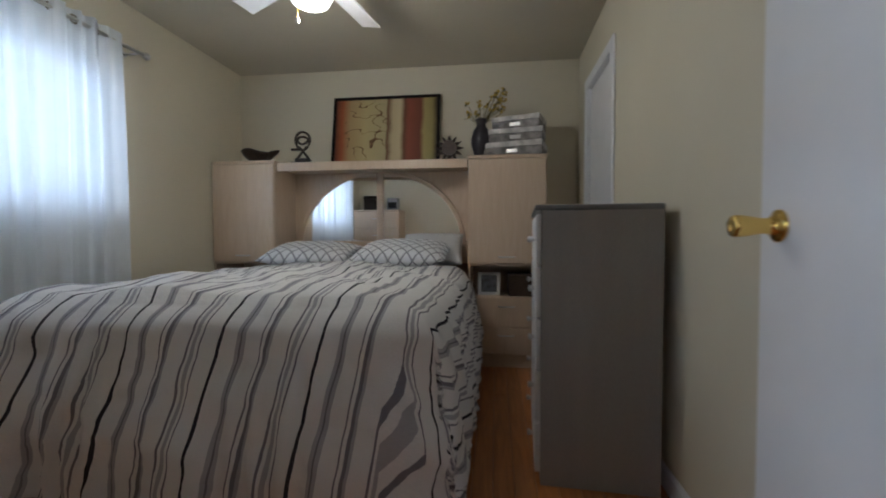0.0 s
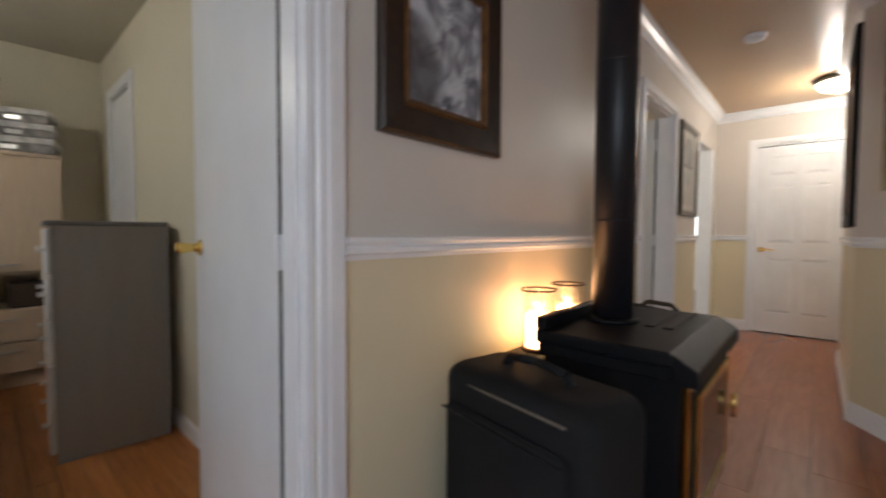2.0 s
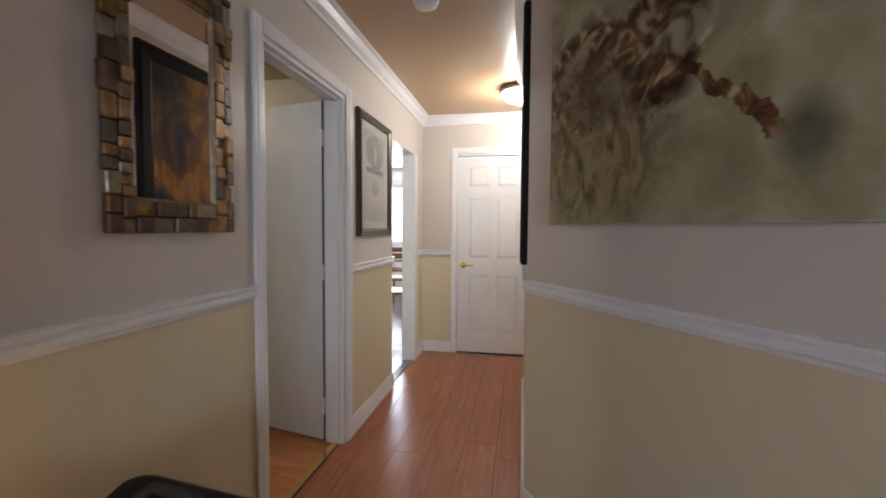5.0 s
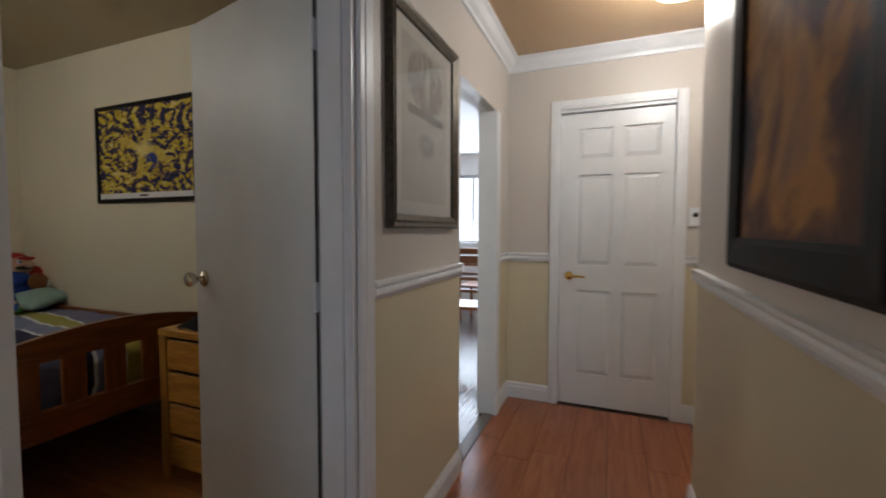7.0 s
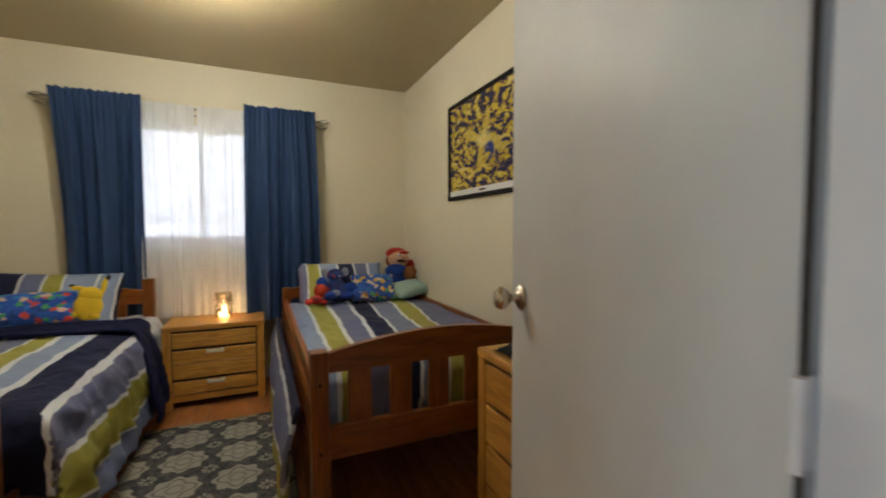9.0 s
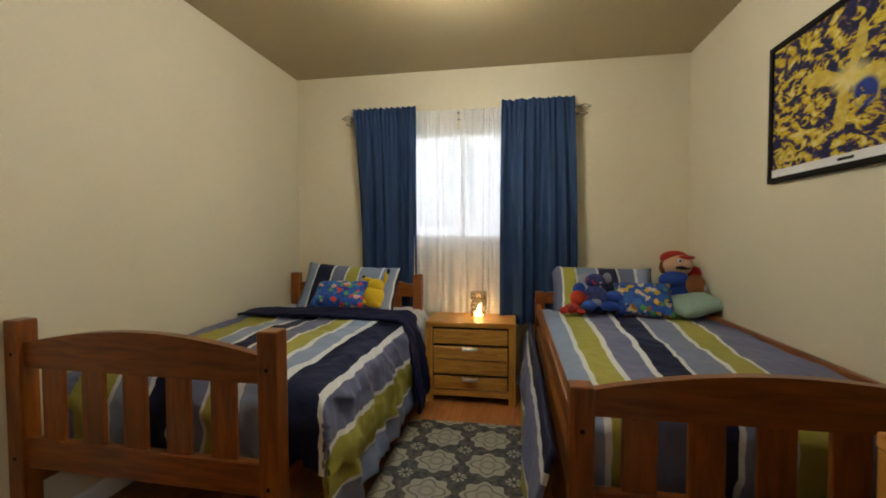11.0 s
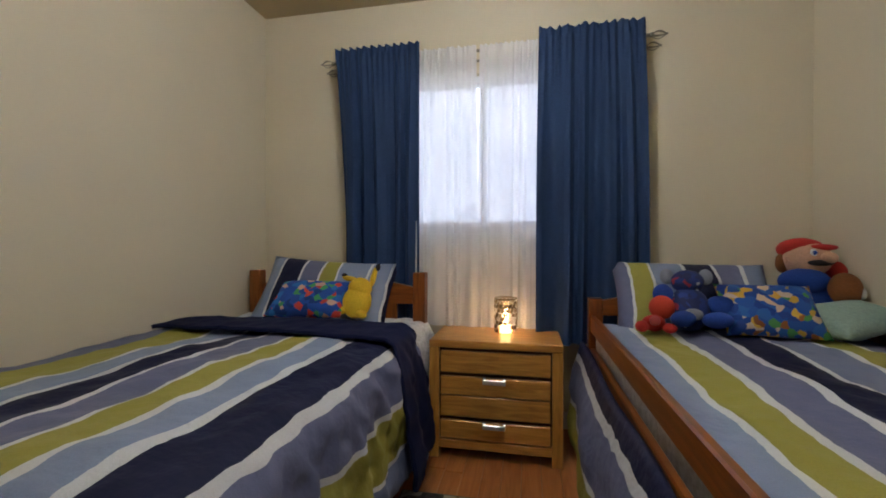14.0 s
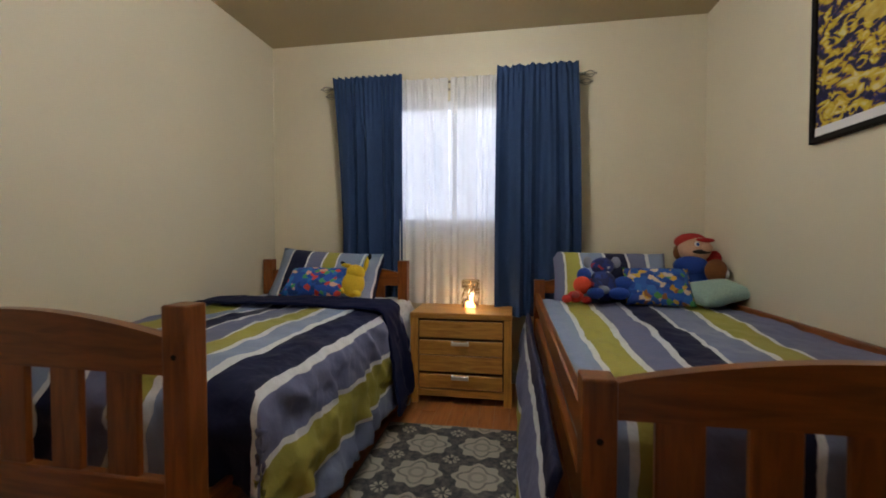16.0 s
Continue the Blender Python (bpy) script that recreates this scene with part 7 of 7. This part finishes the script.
s = thing("ring_sculpture", -0.232, 4.06, 1.586, "dark ring sculpture on a stepped base", "sculpture")
bm = box(-0.085, 0.085, -0.05, 0.05, 0, 0.02, 0.003)
box(-0.055, 0.055, -0.035, 0.035, 0.0201, 0.05, 0.003, bm)
tube((-0.05, 0, 0.05), (0.03, 0, 0.15), 0.012, 0.008, 8, bm)
tube((0.05, 0, 0.05), (-0.03, 0, 0.15), 0.012, 0.008, 8, bm)
for rx, ry, cz in ((0.062, 0.075, 0.195), (0.045, 0.03, 0.20)):
    pts = [(rx * math.cos(2 * math.pi * i / 20), 0.01 * math.sin(4 * math.pi * i / 20), cz + ry * math.sin(2 * math.pi * i / 20)) for i in range(21)]
    for a, b_ in zip(pts, pts[1:]):
        tube(a, b_, 0.010, n=6, bm=bm)
box(-0.10, -0.03, -0.02, 0.02, 0.12, 0.135, 0.004, bm)
part("figure", bm, DARK_RESIN, s)

s = thing("sun_ornament", 0.985, 4.06, 1.586, "dark spiked sun-shaped ornament", "ornament")
bm = tube((0, -0.018, 0.105), (0, 0.018, 0.105), 0.062, n=20)
for k in range(12):
    a = 2 * math.pi * k / 12
    tube((0.055 * math.cos(a), 0, 0.105 + 0.055 * math.sin(a)), (0.115 * math.cos(a), 0, 0.105 + 0.1035 * math.sin(a)), 0.018, 0.002, 6, bm)
box(-0.05, 0.05, -0.03, 0.03, 0.0, 0.025, 0.003, bm)
part("sunburst", bm, DARK_RESIN, s)

v = thing("vase", 1.235, 4.06, 1.606, "dark vase with dried yellow flowers", "vase")
part("vessel", lathe([(0.0, 0.0), (0.045, 0.0), (0.052, 0.02), (0.075, 0.10), (0.078, 0.15), (0.062, 0.21), (0.038, 0.245), (0.036, 0.27), (0.050, 0.30), (0.045, 0.30), (0.030, 0.27), (0.030, 0.24), (0.0, 0.20)], 28), mat("dark_plum_vase", (0.022, 0.018, 0.024), 0.35, grain=0.3, grain_scale=20), v, "", True)
rnd = random.Random(6)
stems, petals, leaves = bmesh.new(), bmesh.new(), bmesh.new()
for k in range(26):
    dx, dy, hz = rnd.uniform(-0.15, 0.19), rnd.uniform(-0.08, 0.07), rnd.uniform(0.03, 0.15)
    if rnd.random() < 0.22:
        dx, hz = abs(dx) * 0.9 + 0.06, hz + 0.09
    tip = (dx, dy, 0.30 + hz)
    tube((dx * 0.1, dy * 0.1, 0.26), tip, 0.0022, n=5, bm=stems)
    for q in range(7):
        c = Vector(tip) + Vector((rnd.uniform(-1, 1), rnd.uniform(-1, 1), rnd.uniform(-0.6, 1))) * 0.018
        n = Vector((rnd.uniform(-1, 1), rnd.uniform(-1, 1), rnd.uniform(-1, 1))).normalized() * 0.014
        m_ = n.orthogonal().normalized() * 0.011
        target = petals if rnd.random() < 0.75 else leaves
        vs = [target.verts.new(c + n), target.verts.new(c + m_), target.verts.new(c - n), target.verts.new(c - m_)]
        target.faces.new(vs)
part("stems", stems, mat("dry_stem", (0.12, 0.09, 0.03), 0.8), v)
part("blossoms", petals, mat("dried_yellow_petal", (0.52, 0.36, 0.05), 0.8, grain=0.3, grain_scale=40), v, "dried yellow blossoms")
part("leaves", leaves, mat("dried_leaf", (0.10, 0.09, 0.03), 0.8), v)

BOXPAT = mat("grey_patterned_box_paper", (0.20, 0.185, 0.175), 0.7, grain=0.5, grain_scale=9, stain=0.4, stain_scale=22, bump=0.05)
BOXTOP = mat("pale_grey_box_paper", (0.48, 0.46, 0.44), 0.7, grain=0.4, grain_scale=14, stain=0.25, stain_scale=5)
for k, (w, d, h, z, r) in enumerate(((0.44, 0.30, 0.105, 1.606, -14), (0.40, 0.28, 0.10, 1.712, -10), (0.36, 0.26, 0.095, 1.813, -17))):
    s = thing("storage_box", 1.505 + 0.012 * k, 4.10, z, "grey patterned lidded paper storage box", "box", "stack of boxes", r)
    part("box_body", box(-w / 2, w / 2, -d / 2, d / 2, 0, h * 0.62, 0.002), BOXPAT, s)
    part("lid", box(-w / 2 - 0.005, w / 2 + 0.005, -d / 2 - 0.005, d / 2 + 0.005, h * 0.62, h, 0.002), BOXTOP, s)
    part("label_holder", box(-0.04, 0.04, -d / 2 - 0.004, -d / 2 - 0.0005, h * 0.18, h * 0.45, 0.001), STEEL, s)

s = thing("photo_frame", 1.300, 4.02, 0.5425, "small pale frame with a dark picture in the niche", "picture frame")
part("frame", wall_x(-0.085, 0.085, -0.010, 0.008, 0.175, [(-0.062, 0.062, 0.022, 0.153)]), mat("pale_frame_paint", (0.45, 0.46, 0.48), 0.5), s)
part("picture", box(-0.062, 0.062, -0.002, 0.004, 0.022, 0.153), mat("dark_small_photo", (0.06, 0.065, 0.08), 0.4, stain=0.7, stain_scale=24), s)
s = thing("storage_basket", 1.565, 4.05, 0.5425, "dark woven basket in the cabinet niche", "basket")
part("basket_body", box(-0.12, 0.12, -0.11, 0.11, 0, 0.165, 0.012, seg=2), mat("dark_woven_reed", (0.05, 0.03, 0.02), 0.8, grain=0.5, grain_scale=90, bump=0.6, bump_scale=120), s)

# ---- bedroom: ceiling fan with a lit globe ----
fan = thing("ceiling_fan", 0.49, 2.65, H, "white ceiling fan with a lit glass globe", "ceiling fan")
part("canopy", lathe([(0.0, -0.001), (0.075, -0.001), (0.070, -0.035), (0.02, -0.055), (0.0, -0.055)], 28), WHITE, fan, "", True)
part("motor", lathe([(0.0, -0.055), (0.02, -0.056), (0.10, -0.085), (0.125, -0.13), (0.12, -0.18), (0.06, -0.215), (0.0, -0.216)], 32), WHITE, fan, "", True)
for k in range(5):
    a = 72 * k + 79
    m_ = pose(0, 0, -0.195, 0, 0, a)
    blade = part("blade", box(0.19, 0.60, -0.062, 0.062, -0.004, 0.004, 0.003), WHITE, fan, "", False, m_ @ pose(0, 0, 0, 11, 0, 0))
    part("blade_arm", box(0.09, 0.24, -0.018, 0.018, -0.012, -0.005, 0.002), WHITE, blade)
g = part("globe", lathe([(0.055, -0.217), (0.075, -0.235), (0.105, -0.275), (0.108, -0.32), (0.085, -0.365), (0.04, -0.388), (0.0, -0.392)], 32), mat("lit_fan_globe", (0.9, 0.9, 0.88), 0.4, emit=((1.0, 0.97, 0.9), 3.0)), fan, "", True)
g.visible_shadow = False
part("pull_chain", tube((-0.055, -0.02, -0.22), (-0.055, -0.02, -0.44), 0.0015, n=6), BRASS, fan)
part("chain_knob", lathe([(0.0, -0.47), (0.010, -0.462), (0.010, -0.448), (0.0, -0.438)], 12, centre=(-0.055, -0.02, 0)), WHITE, fan, "", True)

# strike plate on the bedroom door frame, cable by the nightstand
l = thing("strike_plate", DOOR_A[0] + 0.0192, 0.845, 1.063, "dark metal strike plate on the door frame", "strike plate")
part("plate", box(0, 0.0015, -0.012, 0.012, -0.028, 0.028), PEWTER, l)
part("opening", box(0.0016, 0.0022, -0.005, 0.005, -0.011, 0.011), BLACK_IRON, l)
crv = bmesh.new()
pts = [(3.955, 3.86, 0.006), (3.985, 3.83, 0.005), (4.0, 3.86, 0.005), (3.985, 3.95, 0.006), (3.975, 4.1, 0.02), (3.955, 4.25, 0.12), (3.955, 4.335, 0.3)]
for a, b_ in zip(pts, pts[1:]):
    tube(a, b_, 0.0035, n=6, bm=crv)
tagged(new("cable", finish("cable", crv, VINYL, True)), "white power cable behind the nightstand", "cable")


# ---- bedroom: tall cabinet by the south wall, seen in the mirror ----
def tall_cabinet():
    x0, x1, y0, y1, h = -0.90, -0.16, YR + 0.016, 1.34, 1.42
    c = thing("tall_cabinet", (x0 + x1) / 2, (y0 + y1) / 2, 0, "tall pale ash chest of drawers by the wall", "cabinet")
    a, f = (x1 - x0) / 2, (y1 - y0) / 2
    part("carcass", box(-a, a, -f, f - 0.02, 0, h - 0.025), ASH, c)
    part("top", box(-a - 0.006, a + 0.006, -f, f + 0.004, h - 0.025, h, 0.004), ASH, c)
    for k in range(5):
        z = 0.08 + k * 0.262
        d_ = part("drawer", box(-a + 0.006, a - 0.006, f - 0.0195, f, z, z + 0.252, 0.004), ASH, c)
        bm = bmesh.new()
        pts = [(-0.06, f, z + 0.15), (-0.05, f + 0.024, z + 0.15), (0.05, f + 0.024, z + 0.15), (0.06, f, z + 0.15)]
        for p, q in zip(pts, pts[1:]):
            tube(p, q, 0.0055, n=8, bm=bm)
        part("handle", bm, STEEL, d_, "bright metal bow handle", True)


tall_cabinet()
s = thing("jewellery_box", -0.66, 1.12, 1.42, "dark wooden box standing on the tall cabinet", "box")
part("box_body", box(-0.11, 0.11, -0.09, 0.09, 0, 0.19, 0.006), BLACK_WOOD, s)
part("lid", box(-0.115, 0.115, -0.095, 0.095, 0.1905, 0.235, 0.010, seg=2), BLACK_WOOD, s)
s = thing("radio", -0.30, 1.13, 1.42, "small grey radio standing on the tall cabinet", "radio")
part("case", box(-0.09, 0.09, -0.07, 0.07, 0, 0.20, 0.012, seg=2), GREY_DARK, s)
part("speaker_grille", box(-0.07, 0.07, 0.0702, 0.074, 0.03, 0.13, 0.002), BLACK_IRON, s)


# ---- floor boards, each a piece ----
planks(floor_hall, -0.6, 7.0, -3.2, 0.79, 0.0, "x", 0.192, 1.28, HALL_WOOD)
planks(floor_bedroom, AX0, AX1, 0.84, AY1, 0.0, "y", 0.085, 1.2, ROOM_WOOD)
planks(floor_kids, KX0, KX1, 0.84, KY1, 0.0, "y", 0.085, 1.2, ROOM_WOOD)
planks(floor_dining, 5.96, 10.6, 0.845, 4.5, 0.0, "x", 0.16, 1.3, DARK_WOOD)
